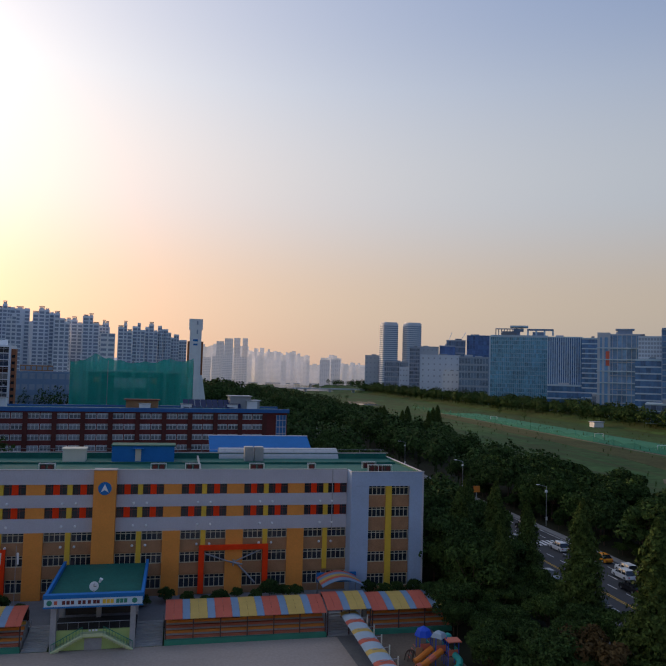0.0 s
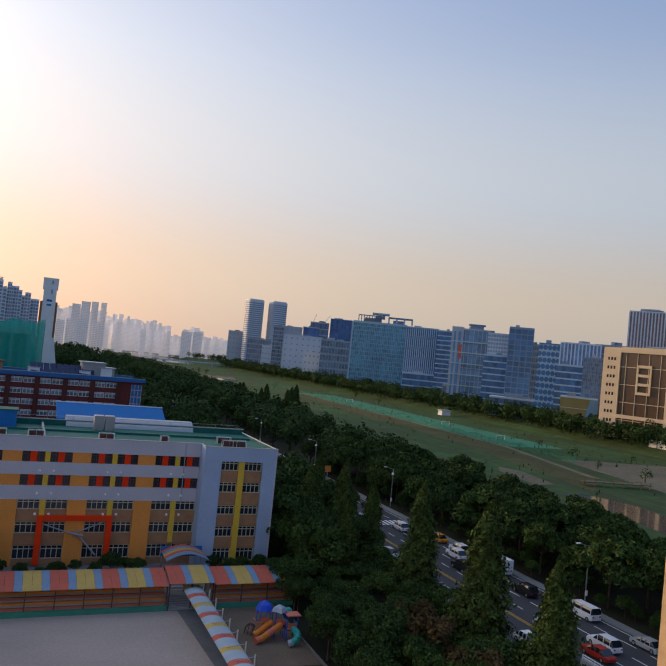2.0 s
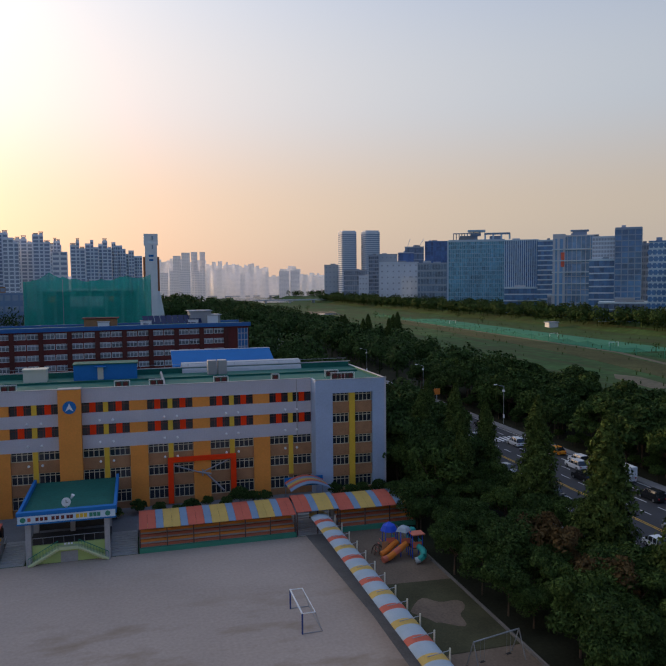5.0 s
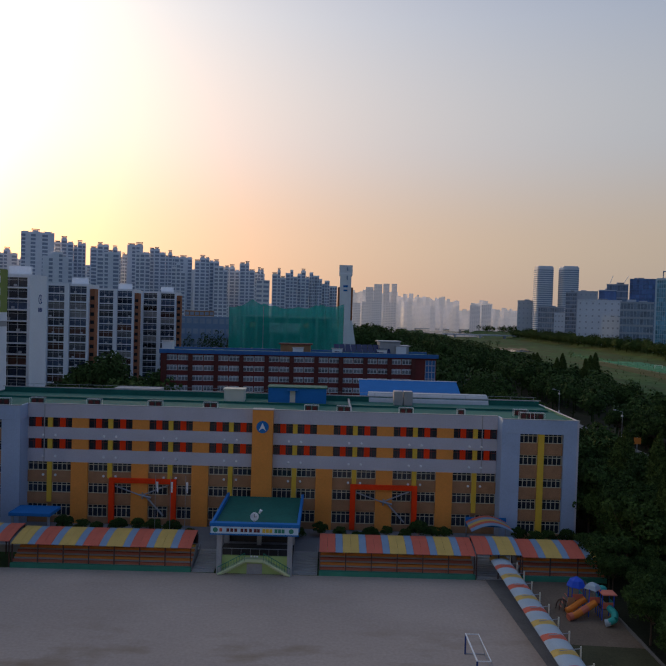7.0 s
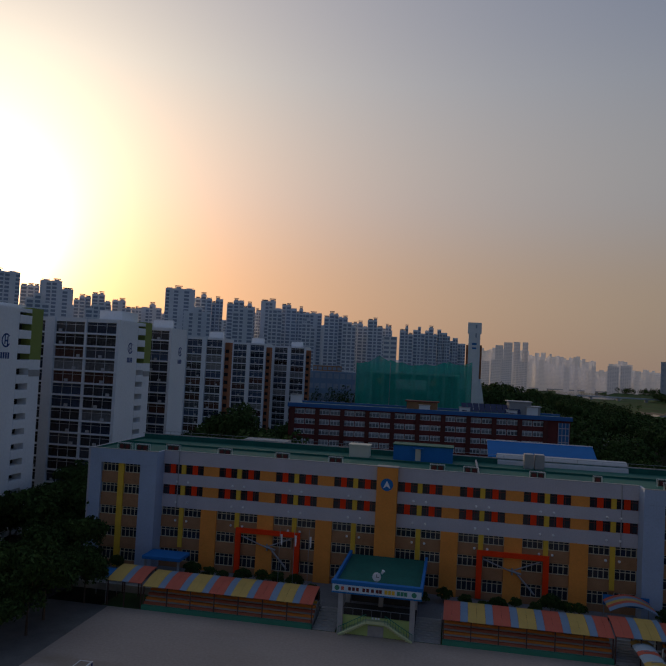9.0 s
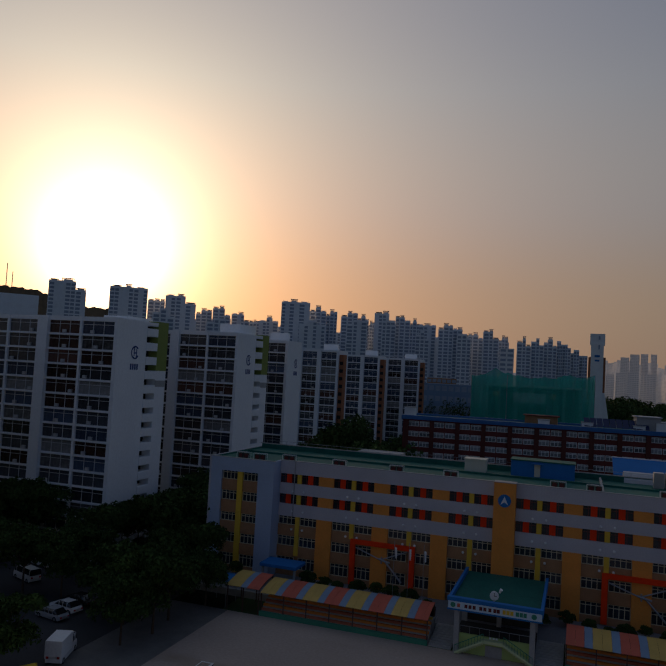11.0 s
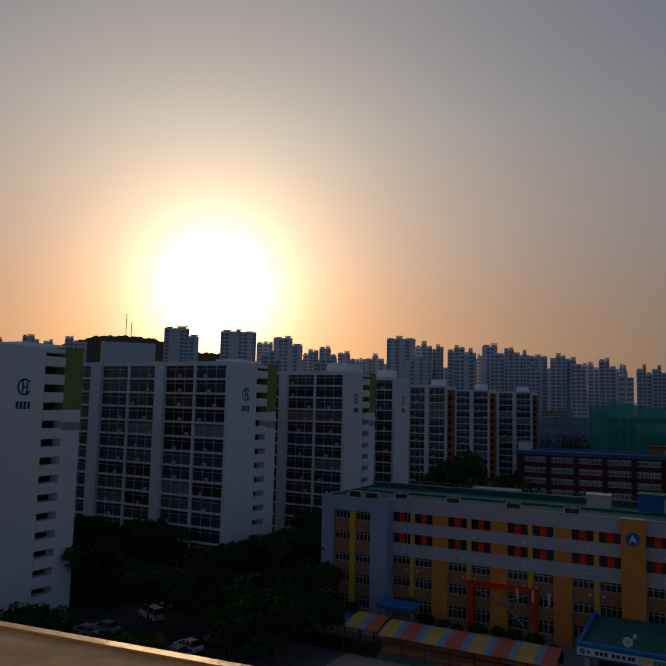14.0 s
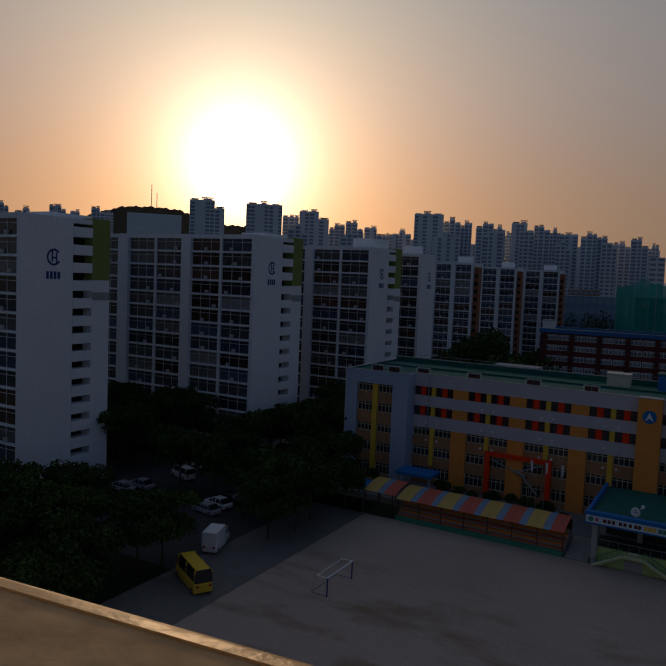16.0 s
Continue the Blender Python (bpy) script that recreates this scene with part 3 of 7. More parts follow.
for s in (-1, 1):
    xa, xb = sorted((s * 1.55, s * (MAIN - 0.0)))
    for name, z0, z1, y0 in (("parapet_band", 16.1, TOP, -0.05), ("upper_band", 12.85, 14.6, -0.05), ("lower_band", 9.35, 11.3, -0.05)):
        part(name, boxes((xa, xb, y0 - 0.12, 0.34, z0, z1)), M["panel"], school, "pale grey metal panel band")
    part("coping", boxes((xa, xb, -0.22, 0.40, TOP, TOP + 0.07)), M["concrete"], school)
    part("spandrel", boxes((xa, xb, 0.0, 0.34, 6.2, 7.95), ), M["tan_brick"], school, "tan brick spandrel")
    part("spandrel", boxes((xa, xb, 0.0, 0.34, 2.9, 4.6)), M["tan_brick"], school, "tan brick spandrel")
    part("spandrel", boxes((xa, xb, 0.0, 0.34, 0.0, 1.0)), M["tan_brick"], school, "tan brick plinth")
    for g in range(4):
        x0 = 1.55 + g * (GROUP + ORANGE)
        yc = s * (x0 + WIN_W + GAP / 2)
        low = 0.9 if g in (0, 3) else 0.0
        part("yellow_pilaster", boxes((yc - GAP / 2, yc + GAP / 2, -0.16, 0.30, 3.2 if g in (0, 3) else 7.0, 9.348)), M["yellow"], school)
        for z0, z1 in FLOORS[3:]:
            part("yellow_pilaster", boxes((yc - GAP / 2, yc + GAP / 2, -0.10, 0.30, z0 + 0.002, z1 - 0.002)), M["yellow"], school)
        if g < 3:
            oc = s * (x0 + GROUP + ORANGE / 2)
            part("orange_pier", boxes((oc - ORANGE / 2, oc + ORANGE / 2, -0.30, 0.30, 0, 9.348)), M["orange"], school, "orange rendered pier")
            for z0, z1 in FLOORS[3:]:
                part("orange_panel", boxes((oc - ORANGE / 2, oc + ORANGE / 2, -0.08, 0.30, z0 + 0.002, z1 - 0.002)), M["orange"], school)

low_mesh = {z: window_mesh(WIN_W, z[1] - z[0], 4, M["frame_cream"], bar=0.105) for z in FLOORS[:3]}
low_pane = {z: pane_mesh(WIN_W, z[1] - z[0], M["glass"]) for z in FLOORS[:3]}
top_mesh = {z: window_mesh(WIN_W, z[1] - z[0], 4, M["frame_dark"]) for z in FLOORS[3:]}
top_pane = {z: pane_mesh(WIN_W, z[1] - z[0], M["glass"]) for z in FLOORS[3:]}
red_mesh = {z: box_mesh("red_panel", (-0.44, 0.44, -0.16, -0.03, 0.02, z[1] - z[0] - 0.02), M["red"]) for z in FLOORS[3:]}
for s in (-1, 1):
    for g in range(4):
        x0 = 1.55 + g * (GROUP + ORANGE)
        for xc in (x0 + WIN_W / 2, x0 + WIN_W * 1.5 + GAP):
            for z in FLOORS:
                w = again("window", (low_mesh if z in low_mesh else top_mesh)[z], school, pose(s * xc, 0.26, z[0]))
                again("pane", (low_pane if z in low_pane else top_pane)[z], w, pose(0, 0, 0))
                if z in red_mesh:
                    again("red_panel", red_mesh[z], w, pose(0, 0, 0))

# end wings
for s in (-1, 1):
    xi, xo = 38.5, 45.0
    for a, b in ((MAIN, xi), (xo, WING - 0.302)):
        xa, xb = sorted((s * a, s * b))
        part("wing_pier", boxes((xa, xb, OUT, 0.34, 0, 16.0)), M["panel_blue"], school, "blue-grey metal panel pier")
    xa, xb = sorted((s * MAIN, s * (WING - 0.302)))
    part("wing_head", boxes((xa, xb, OUT - 0.02, OUT + 0.35, 16.02, TOP)), M["panel_blue"], school, "blue-grey metal panel head")
    part("wing_side", boxes((*sorted((s * MAIN, s * (MAIN + 0.3))), OUT + 0.36, 0.34, 16.02, TOP)), M["panel_blue"], school)
    part("coping", boxes((*sorted((s * (MAIN - 0.05), s * (WING + 0.05))), OUT - 0.07, OUT + 0.42, TOP, TOP + 0.07)), M["concrete"], school)
    part("wing_roof", boxes((*sorted((s * (MAIN + 0.302), s * (WING - 0.31))), OUT + 0.36, 0.29, ROOF - 0.4, ROOF + 0.04)), M["roof_green"], school)
    xc = s * 41.68
    part("yellow_pilaster", boxes((xc - 0.45, xc + 0.45, OUT + 0.05, OUT + 0.6, 0, 16.02)), M["yellow"], school)
    ww = 2.75
    for k, (z0, z1) in enumerate(FLOORS):
        nxt = FLOORS[k + 1][0] if k < 4 else 16.02
        for side in (-1, 1):
            wc = xc + side * (0.45 + ww / 2 + 0.02)
            w = again("window", window_mesh(ww, z1 - z0, 4, M["frame_cream"], bar=0.105), school, pose(wc, OUT + 0.55, z0))
            again("pane", pane_mesh(ww, z1 - z0, M["glass"]), w, pose(0, 0, 0))
            part("spandrel", boxes((wc - ww / 2 - 0.05, wc + ww / 2 + 0.05, OUT + 0.3, OUT + 0.7, z1, nxt)), M["tan_brick"], school)
    part("spandrel", boxes((*sorted((s * xi, s * xo)), OUT + 0.3, OUT + 0.7, 0, 1.0)), M["tan_brick"], school)

# central tower with the round emblem
part("entrance_pier", boxes((-1.55, 1.55, -1.3, 0.34, 3.0, TOP + 0.1), bevel=0.03), M["orange"], school, "orange rendered entrance pier")
part("coping", boxes((-1.6, 1.6, -1.35, 0.5, TOP + 0.1, TOP + 0.2)), M["concrete"], school)
emblem = bmesh.new()
beam(emblem, (0, -1.30, 15.7), (0, -1.40, 15.7), 0.92, sides=28)
emblem_ob = part("emblem", emblem, M["blue"], school, "round blue emblem")
arrow = bmesh.new()
prism(arrow, ((0, 16.35), (0.55, 15.15), (0, 15.5), (-0.55, 15.15)), -1.44, -1.402)
part("arrow", arrow, M["white"], emblem_ob, "white arrow shape")

# red steel frames with a grey windmill-like bracing
for xm in (-18.05, 18.6):
    part("red_frame", boxes((xm - 5.1, xm - 4.3, -0.75, -0.32, 0.3, 7.2), (xm + 4.3, xm + 5.1, -0.75, -0.32, 0.3, 7.2), (xm - 4.298, xm + 4.298, -0.75, -0.32, 6.5, 7.2)), M["red"], school, "red steel portal frame")
    part("brace", beams(((xm - 4.2, -0.55, 6.0), (xm - 0.2, -0.55, 4.6), 0.10), ((xm - 0.2, -0.55, 4.6), (xm + 3.9, -0.55, 6.3), 0.10), ((xm + 0.6, -0.55, 4.4), (xm + 3.2, -0.55, 1.6), 0.14), ((xm - 0.5, -0.6, 4.75), (xm + 1.3, -0.6, 4.3), 0.16), ((xm, -0.6, 4.1), (xm, -0.6, 5.1), 0.12)), M["grey"], school, "grey steel bracing")

# ---------------------------------------------------------------- roof things
ROOF_Z = ROOF + 0.9 + 0.05


def hut(name, x0, x1, y0, y1, z0, z1, mat, roof_mat, label, door=None):
    ob = thing(name, pose((x0 + x1) / 2, (y0 + y1) / 2, z0), label, "roof hut")
    w, d, h = (x1 - x0) / 2, (y1 - y0) / 2, z1 - z0
    part("wall", boxes((-w, w, -d, d, 0, h)), mat, ob)
    part("roof", boxes((-w - 0.15, w + 0.15, -d - 0.15, d + 0.15, h, h + 0.18)), roof_mat, ob)
    if door is not None:
        part("door", boxes((door - 0.45, door + 0.45, -d - 0.06, -d - 0.004, 0.1, 2.1)), M["cream"], ob, "pale door")
        part("door_hood", boxes((door - 0.9, door + 0.9, -d - 0.9, -d - 0.004, 2.15, 2.25)), M["blue"], ob)
    return ob


hut("stair_hut", -9.9, -0.1, 119.6, 123.4, ROOF_Z, 21.2, M["blue"], M["roof_green"], "blue metal stair house with a green roof", door=-0.8)
hut("tank_hut", -17.4, -14.0, 119.8, 122.4, ROOF_Z, 20.6, M["cream"], M["cream"], "cream metal cabin on the school roof")


def condenser(name, m, units=2):
    ob = thing(name, m, "grey air-conditioner condensers in a pipe rack", "condenser", "roof condensers")
    for k in range(units):
        x = (k - (units - 1) / 2) * 1.0
        b = part("condenser", boxes((x - 0.44, x + 0.44, -0.2, 0.2, 0.12, 0.95), bevel=0.02), M["dark_flat"], ob)
        fan = bmesh.new()
        beam(fan, (x, -0.2, 0.55), (x, -0.225, 0.55), 0.32, sides=14)
        part("fan_grille", fan, M["frame_dark"], b)
    r = units * 0.5 + 0.1
    for y in (-0.35, 0.35):
        for x in (-r, r):
            part("rack_post", beams(((x, y, 0), (x, y, 1.1), 0.03)), M["white"], ob)
        part("rack_rail", beams(((-r, y, 1.1), (r, y, 1.1), 0.03)), M["white"], ob)
    return ob


first = condenser("condenser_rack", pose(-2.3, 109.3, ROOF_Z))
for x in (-17.9, 2.7, 12.3, -26.4, -35.8, -44.5):
    copy_thing(first, pose(x, 109.3, ROOF_Z))
condenser("condenser_rack", pose(20.8, 109.3, ROOF_Z), 1)
for k in range(3):
    copy_thing(first, pose(30.5 + 1.6 * (k % 2), 107.6 + 3.5 * (k // 2), ROOF_Z))
copy_thing(first, pose(-52.0, 107.6, ROOF_Z))
copy_thing(first, pose(-49.0, 107.6, ROOF_Z))


# ---------------------------------------------------------------- more on the school front
cap = bmesh.new()
bmesh.ops.create_uvsphere(cap, u_segments=10, v_segments=6, radius=0.20)
cap_me = bpy.data.meshes.new("wall_lamp")
cap.to_mesh(cap_me)
cap.free()
cap_me.materials.append(M["white"])
for s in (-1, 1):
    for g in range(4):
        x0 = 1.55 + g * (GROUP + ORANGE)
        for dx in (WIN_W - 0.55, WIN_W + GAP + 0.6):
            for z in (13.4, 10.2, 7.3):
                again("wall_lamp", cap_me, school, pose(s * (x0 + dx), -0.22 if z > 8 else -0.08, z))
# rain pipes
for x in (-33.2, 33.4):
    part("rain_pipe", beams(((x, -0.26, 9.4), (x, -0.26, TOP), 0.07)), M["concrete"], school)
part("roof_rail", beams(*(((x, DEEP - 0.15, TOP + 0.6), (x, DEEP - 0.15, TOP + 1.15), 0.03) for x in range(-46, 47, 4)), ((-46.5, DEEP - 0.15, TOP + 1.15), (46.5, DEEP - 0.15, TOP + 1.15), 0.03)), M["grey"], school)
# roof joints and upstands
part("upstand", boxes((13.2, 13.5, 0.5, DEEP - 0.5, ROOF + 0.05, ROOF + 0.5)), M["concrete"], school, "pale concrete upstand")
part("roof_band", boxes((-WING + 1.0, WING - 1.0, 9.0, 9.5, ROOF + 0.05, ROOF + 0.35)), M["roof_green"], school)

# low buildings behind the school roof line
gym = thing("gymnasium", pose(16, 142, 0), "school hall with a bright blue metal roof", "hall")
part("wall", boxes((-9.0, 9.6, -4, 8, 0, 18.6)), M["panel"], gym)
roof = bmesh.new()
slab(roof, ((-9.6, -4.6), (10.2, -4.6), (10.2, 2), (-9.6, 2)), 0, 0.2)
for v in roof.verts:
    v.co.z += 18.2 + (v.co.y + 4.6) * 0.36
part("roof", roof, M["blue"], gym, "bright blue sloping metal roof")
part("roof_edge", boxes((-9.7, 10.3, 1.95, 2.15, 20.5, 20.9)), M["white"], gym)
vault = thing("walkway_vault", pose(17.9, 126.5, 0), "long pale curved metal roof behind the school", "roof")
bm = bmesh.new()
prof = [(2.6 * math.cos(a), 18.1 + 2.2 * math.sin(a)) for a in (math.pi * k / 12 for k in range(13))]
va = [bm.verts.new((-10.5, y, z)) for y, z in prof]
vb = [bm.verts.new((10.5, y, z)) for y, z in prof]
for k in range(12):
    bm.faces.new((va[k], va[k + 1], vb[k + 1], vb[k]))
bm.faces.new(va)
bm.faces.new(vb[::-1])
part("roof", bm, M["grey_sheet"], vault)
part("wall", boxes((-10.4, 10.4, -2.4, 2.4, 0, 18.1)), M["concrete"], vault)
tank = thing("roof_vent", pose(13.0, 121.0, ROOF_Z), "grey metal twin duct on the roof", "duct")
part("duct", boxes((-1.6, -0.1, -0.8, 0.8, 0, 2.4), bevel=0.06), M["grey"], tank)
part("duct", boxes((0.1, 1.6, -0.8, 0.8, 0, 2.4), bevel=0.06), M["grey"], tank)
low_wall = thing("roof_skylight", pose(-34.0, 128.5, 0), "grey stair head behind the school roof", "roof hut")
part("wall", boxes((-4, 4, -2, 2, 0, 19.6)), M["concrete"], low_wall)

# ---------------------------------------------------------------- spectator stands
CAN = (("can_red", 2.1), ("can_blue", 0.95), ("can_yellow", 2.15), ("can_blue", 0.95))


def stand(x0, x1, label, bench=True, shift=0, lift=0.0):
    ob = thing("spectator_stand", pose(x0, 91.0, 0), label, "stand", "stands by the field")
    w = x1 - x0
    if bench:
        part("base", boxes((0, w, 0.0, 0.5, 0, 0.62)), M["green_paint"], ob, "green painted concrete base")
        rows = (("seat_red", 0.62, 1.0), ("seat_orange", 1.0, 1.38), ("seat_red", 1.38, 1.76), ("seat_orange", 1.76, 2.14), ("seat_yellow", 2.14, 2.5))
        for k, (mat, za, zb) in enumerate(rows):
            part("step", boxes((0, w, 0.5 + 0.75 * k, 1.25 + 0.75 * k if k < 4 else 5.2, 0, za)), M["concrete"], ob)
            part("bench", boxes((0.05, w - 0.05, 0.55 + 0.75 * k, 0.95 + 0.75 * k, za, za + 0.30), bevel=0.03), M[mat], ob, "painted timber bench")
        # near-black wall paints in the shade beneath the canopy
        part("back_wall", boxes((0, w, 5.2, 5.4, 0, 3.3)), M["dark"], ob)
    n = max(2, round(w / 3.2))
    for k in range(n + 1):
        x = 0.1 + (w - 0.2) * k / n
        part("post", boxes((x - 0.07, x + 0.07, 0.35, 0.49, 0, 3.1 + lift)), M["steel_dark"], ob)
        part("post", boxes((x - 0.07, x + 0.07, 4.85, 4.99, 0, 3.8 + lift)), M["steel_dark"], ob)
        part("rafter", beams(((x, 0.3, 2.98 + lift), (x, 2.6, 3.55 + lift), 0.05), ((x, 2.6, 3.55 + lift), (x, 5.1, 3.78 + lift), 0.05)), M["steel_dark"], ob)
    part("purlin", boxes((0, w, 0.36, 0.48, 2.98 + lift, 3.06 + lift)), M["steel_dark"], ob)
    x, k = 0.0, shift
    while x < w - 0.05:
        mat, length = CAN[k % 4]
        pieces = 2 if length > 1.5 else 1
        for _ in range(pieces):
            xe = min(w, x + length / pieces)
            if xe - x < 0.05:
                break
            bm = bmesh.new()
            top, low = [], []
            for q in range(7):
                f = q / 6
                y = 0.15 + 5.0 * f
                z = 3.12 + lift + 0.85 * math.sin(f * math.pi * 0.55)
                top.append((bm.verts.new((x + 0.012, y, z)), bm.verts.new((xe - 0.012, y, z))))
                low.append((bm.verts.new((x + 0.012, y, z - 0.04)), bm.verts.new((xe - 0.012, y, z - 0.04))))
            for q in range(6):
                bm.faces.new((top[q][0], top[q][1], top[q + 1][1], top[q + 1][0]))
                bm.faces.new((low[q][1], low[q][0], low[q + 1][0], low[q + 1][1]))
                for side in (0, 1):
                    bm.faces.new((top[q][side], low[q][side], low[q + 1][side], top[q + 1][side]))
            bm.faces.new((top[0][0], low[0][0], low[0][1], top[0][1]))
            bm.faces.new((top[6][0], low[6][0], low[6][1], top[6][1]))
            bmesh.ops.recalc_face_normals(bm, faces=bm.faces[:])
            part("roof_sheet", bm, M[mat], ob)
            x = xe
        k += 1
    return ob


stand(-0.4, 19.9, "tiered bench stand under a striped red, yellow and blue canopy")
stand(26.0, 37.0, "short bench stand under a striped canopy beside the play yard", shift=0)
stand(20.0, 25.9, "raised striped canopy over the walk to the school", bench=False, shift=0, lift=0.25)
stand(-40.3, -17.0, "long tiered bench stand under a striped canopy", shift=2)
stand(-45.5, -40.5, "end piece of the striped canopy", bench=False, shift=2, lift=0.3)
end_can = thing("blue_canopy", pose(-47, 93, 0), "small bright blue flat canopy", "canopy")
part("roof", boxes((-2.2, 1.4, -1.6, 2.2, 3.7, 3.8)), M["blue"], end_can)
for x in (-1.9, 1.2):
    part("post", beams(((x, -1.3, 0), (x, -1.3, 3.7), 0.06)), M["grey"], end_can)
    part("post", beams(((x, 1.9, 0), (x, 1.9, 3.7), 0.06)), M["grey"], end_can)

# steps up to the terrace
for xa, xb in ((-16.9, -14.0), (-3.9, -0.6), (20.1, 25.8)):
    st = thing("steps", pose((xa + xb) / 2, 91.2, 0), "broad grey concrete steps up to the terrace", "steps", "terrace steps")
    n = 10
    for k in range(n):
        part("step", boxes((-(xb - xa) / 2, (xb - xa) / 2, 0.62 * k, 6.3, 0.09 * k, 0.09 * (k + 1))), M["concrete"], st)
    for sx in (-1, 1):
        part("handrail", beams((((xb - xa) / 2 * sx * 0.97, 0.3, 0.1), ((xb - xa) / 2 * sx * 0.97, 0.3, 1.0), 0.03), (((xb - xa) / 2 * sx * 0.97, 6.0, 0.9), ((xb - xa) / 2 * sx * 0.97, 6.0, 1.9), 0.03), (((xb - xa) / 2 * sx * 0.97, 0.3, 1.0), ((xb - xa) / 2 * sx * 0.97, 6.0, 1.9), 0.03)), M["grey"], st)
# terrace front wall
structure("terrace_wall", boxes((-16.8, -0.6, 97.2, 97.5, 0, 0.95), (-66, -17, 96.9, 97.4, 0, 1.0), (-0.4, 44, 96.9, 97.4, 0, 1.0)), M["concrete"], "grey retaining wall of the terrace", "wall")

# ---------------------------------------------------------------- entrance porch and tribune
porch = thing("entrance_porch", pose(-8.75, 90.2, 0), "green-roofed entrance porch with a lime tribune below", "porch")
part("roof", boxes((-5.35, 5.35, 0.5, 15.8, 6.0, 6.17)), M["roof_green"], porch, "green coated porch roof")
part("fascia", boxes((-5.7, 5.7, -0.2, 0.0, 5.35, 5.55), ), M["blue"], porch, "blue fascia beam")
part("fascia", boxes((-5.75, 5.75, -0.25, 0.5, 6.45, 6.9)), M["blue"], porch, "blue fascia beam")
part("banner", boxes((-5.6, 5.6, -0.22, 0.02, 5.552, 6.448)), M["banner"], porch, "pale blue banner board")
for sx in (-1, 1):
    part("side_beam", boxes((*sorted((sx * 5.36, sx * 5.72)), 0.52, 15.6, 5.7, 6.75)), M["blue"], porch, "blue side parapet")
    part("column", boxes((sx * 4.55 - 0.32, sx * 4.55 + 0.32, 0.3, 0.94, 0, 5.65)), M["concrete"], porch)
    part("column", boxes((sx * 4.55 - 0.32, sx * 4.55 + 0.32, 7.2, 7.9, 0, 5.65)), M["concrete"], porch)
part("column", boxes((-0.3, 0.3, 6.6, 7.2, 0, 5.65)), M["concrete"], porch)
part("slab", boxes((-5.3, 5.3, 0.1, 15.8, 5.65, 5.998)), M["concrete"], porch)
part("tribune_wall", boxes((-4.85, 4.85, 0.95, 1.3, 0, 2.3)), M["lime"], porch, "lime green painted tribune wall")
# shade under the porch roof is put into the floor's colour
part("tribune_floor", boxes((-4.85, 4.85, 1.3, 7.0, 0, 1.9)), M["dark_flat"], porch, "tribune floor coloured dark for the shade under the roof")
part("door", boxes((-1.0, 1.0, 0.88, 0.946, 0.0, 1.35)), M["concrete"], porch, "grey hatch under the tribune")
for sx in (-1, 1):
    for k in range(12):
        x = sx * (1.2 + 0.29 * k)
        z = 2.1 - 0.165 * k
        part("stair_step", boxes((*sorted((x, x + sx * 0.288)), 0.2, 0.94, max(0.0, z - 0.5), z)), M["lime_pale"], porch)
    part("stair_string", beams(((sx * 1.2, 0.17, 1.95), (sx * 4.65, 0.17, 0.1), 0.15)), M["lime_pale"], porch)
    part("stair_rail", beams(((sx * 1.2, 0.14, 2.95), (sx * 4.65, 0.14, 1.05), 0.045), *(((sx * (1.2 + 0.345 * k), 0.14, 1.95 - 0.185 * k), (sx * (1.2 + 0.345 * k), 0.14, 2.95 - 0.19 * k), 0.025) for k in range(11))), M["green_paint"], porch, "green stair railing")
part("stair_landing", boxes((-1.2, 1.2, 0.2, 0.94, 1.75, 2.15)), M["lime_pale"], porch)
for x in (-0.35, 0.05, 0.4):
    part("lamp", boxes((x - 0.12, x + 0.12, 0.1, 0.2, 2.45, 2.65)), M["white"], porch)
# rear wall coloured near black as shade inside the porch
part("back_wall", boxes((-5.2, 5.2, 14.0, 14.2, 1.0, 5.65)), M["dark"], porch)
# added wall, coloured dark to stand for the porch's shaded inside
part("inner_wall", boxes((-4.2, 4.2, 7.9, 8.1, 1.9, 5.65)), M["dark_flat"], porch, "added porch wall, coloured dark as shade")
part("guard_rail", beams(((-4.2, 1.15, 3.2), (4.2, 1.15, 3.2), 0.04), *(((-4.2 + 1.2 * k, 1.15, 2.3), (-4.2 + 1.2 * k, 1.15, 3.2), 0.025) for k in range(8))), M["grey"], porch)
# the writing on the banner is too small to read: bars in its colours
for k, x in enumerate((-4.3, -3.4, -2.9, -2.4, -1.6, -1.1, -0.5, 0.1, 0.5)):
    part("letter_bar", boxes((x - 0.18, x + 0.18, -0.235, -0.221, 5.78, 6.22)), M["can_red"] if k == 0 else M["frame_dark"], porch)
for x in (1.2, 1.65, 2.1, 2.75, 3.2, 3.65):
    part("letter_bar", boxes((x - 0.19, x + 0.19, -0.235, -0.221, 5.76, 6.26)), M["yellow"] if x < 2.5 else M["green_paint"], porch)
for sx in (-5.0, 4.7):
    bm = bmesh.new()
    beam(bm, (sx, -0.221, 6.0), (sx, -0.236, 6.0), 0.32, sides=12)
    part("badge", bm, M["green_paint"], porch)
clock = thing("clock", pose(-9.0, 92.0, 6.17), "round white clock on a post above the porch", "clock")
bm = bmesh.new()
beam(bm, (0, 0.1, 1.05), (0, -0.1, 1.05), 0.55, sides=20)
part("face", bm, M["white"], clock)
part("post", beams(((0, 0, 0), (0, 0, 0.6), 0.12)), M["concrete"], clock)
part("pointer", boxes((-0.03, 0.03, -0.13, -0.105, 1.0, 1.4), (0.0, 0.3, -0.13, -0.105, 1.02, 1.08)), M["dark"], clock)
bm = bmesh.new()
beam(bm, (0.62, 0, 1.5), (0.85, -0.1, 1.95), 0.12, 8, 0.22)
part("speaker_horn", bm, M["white"], clock)

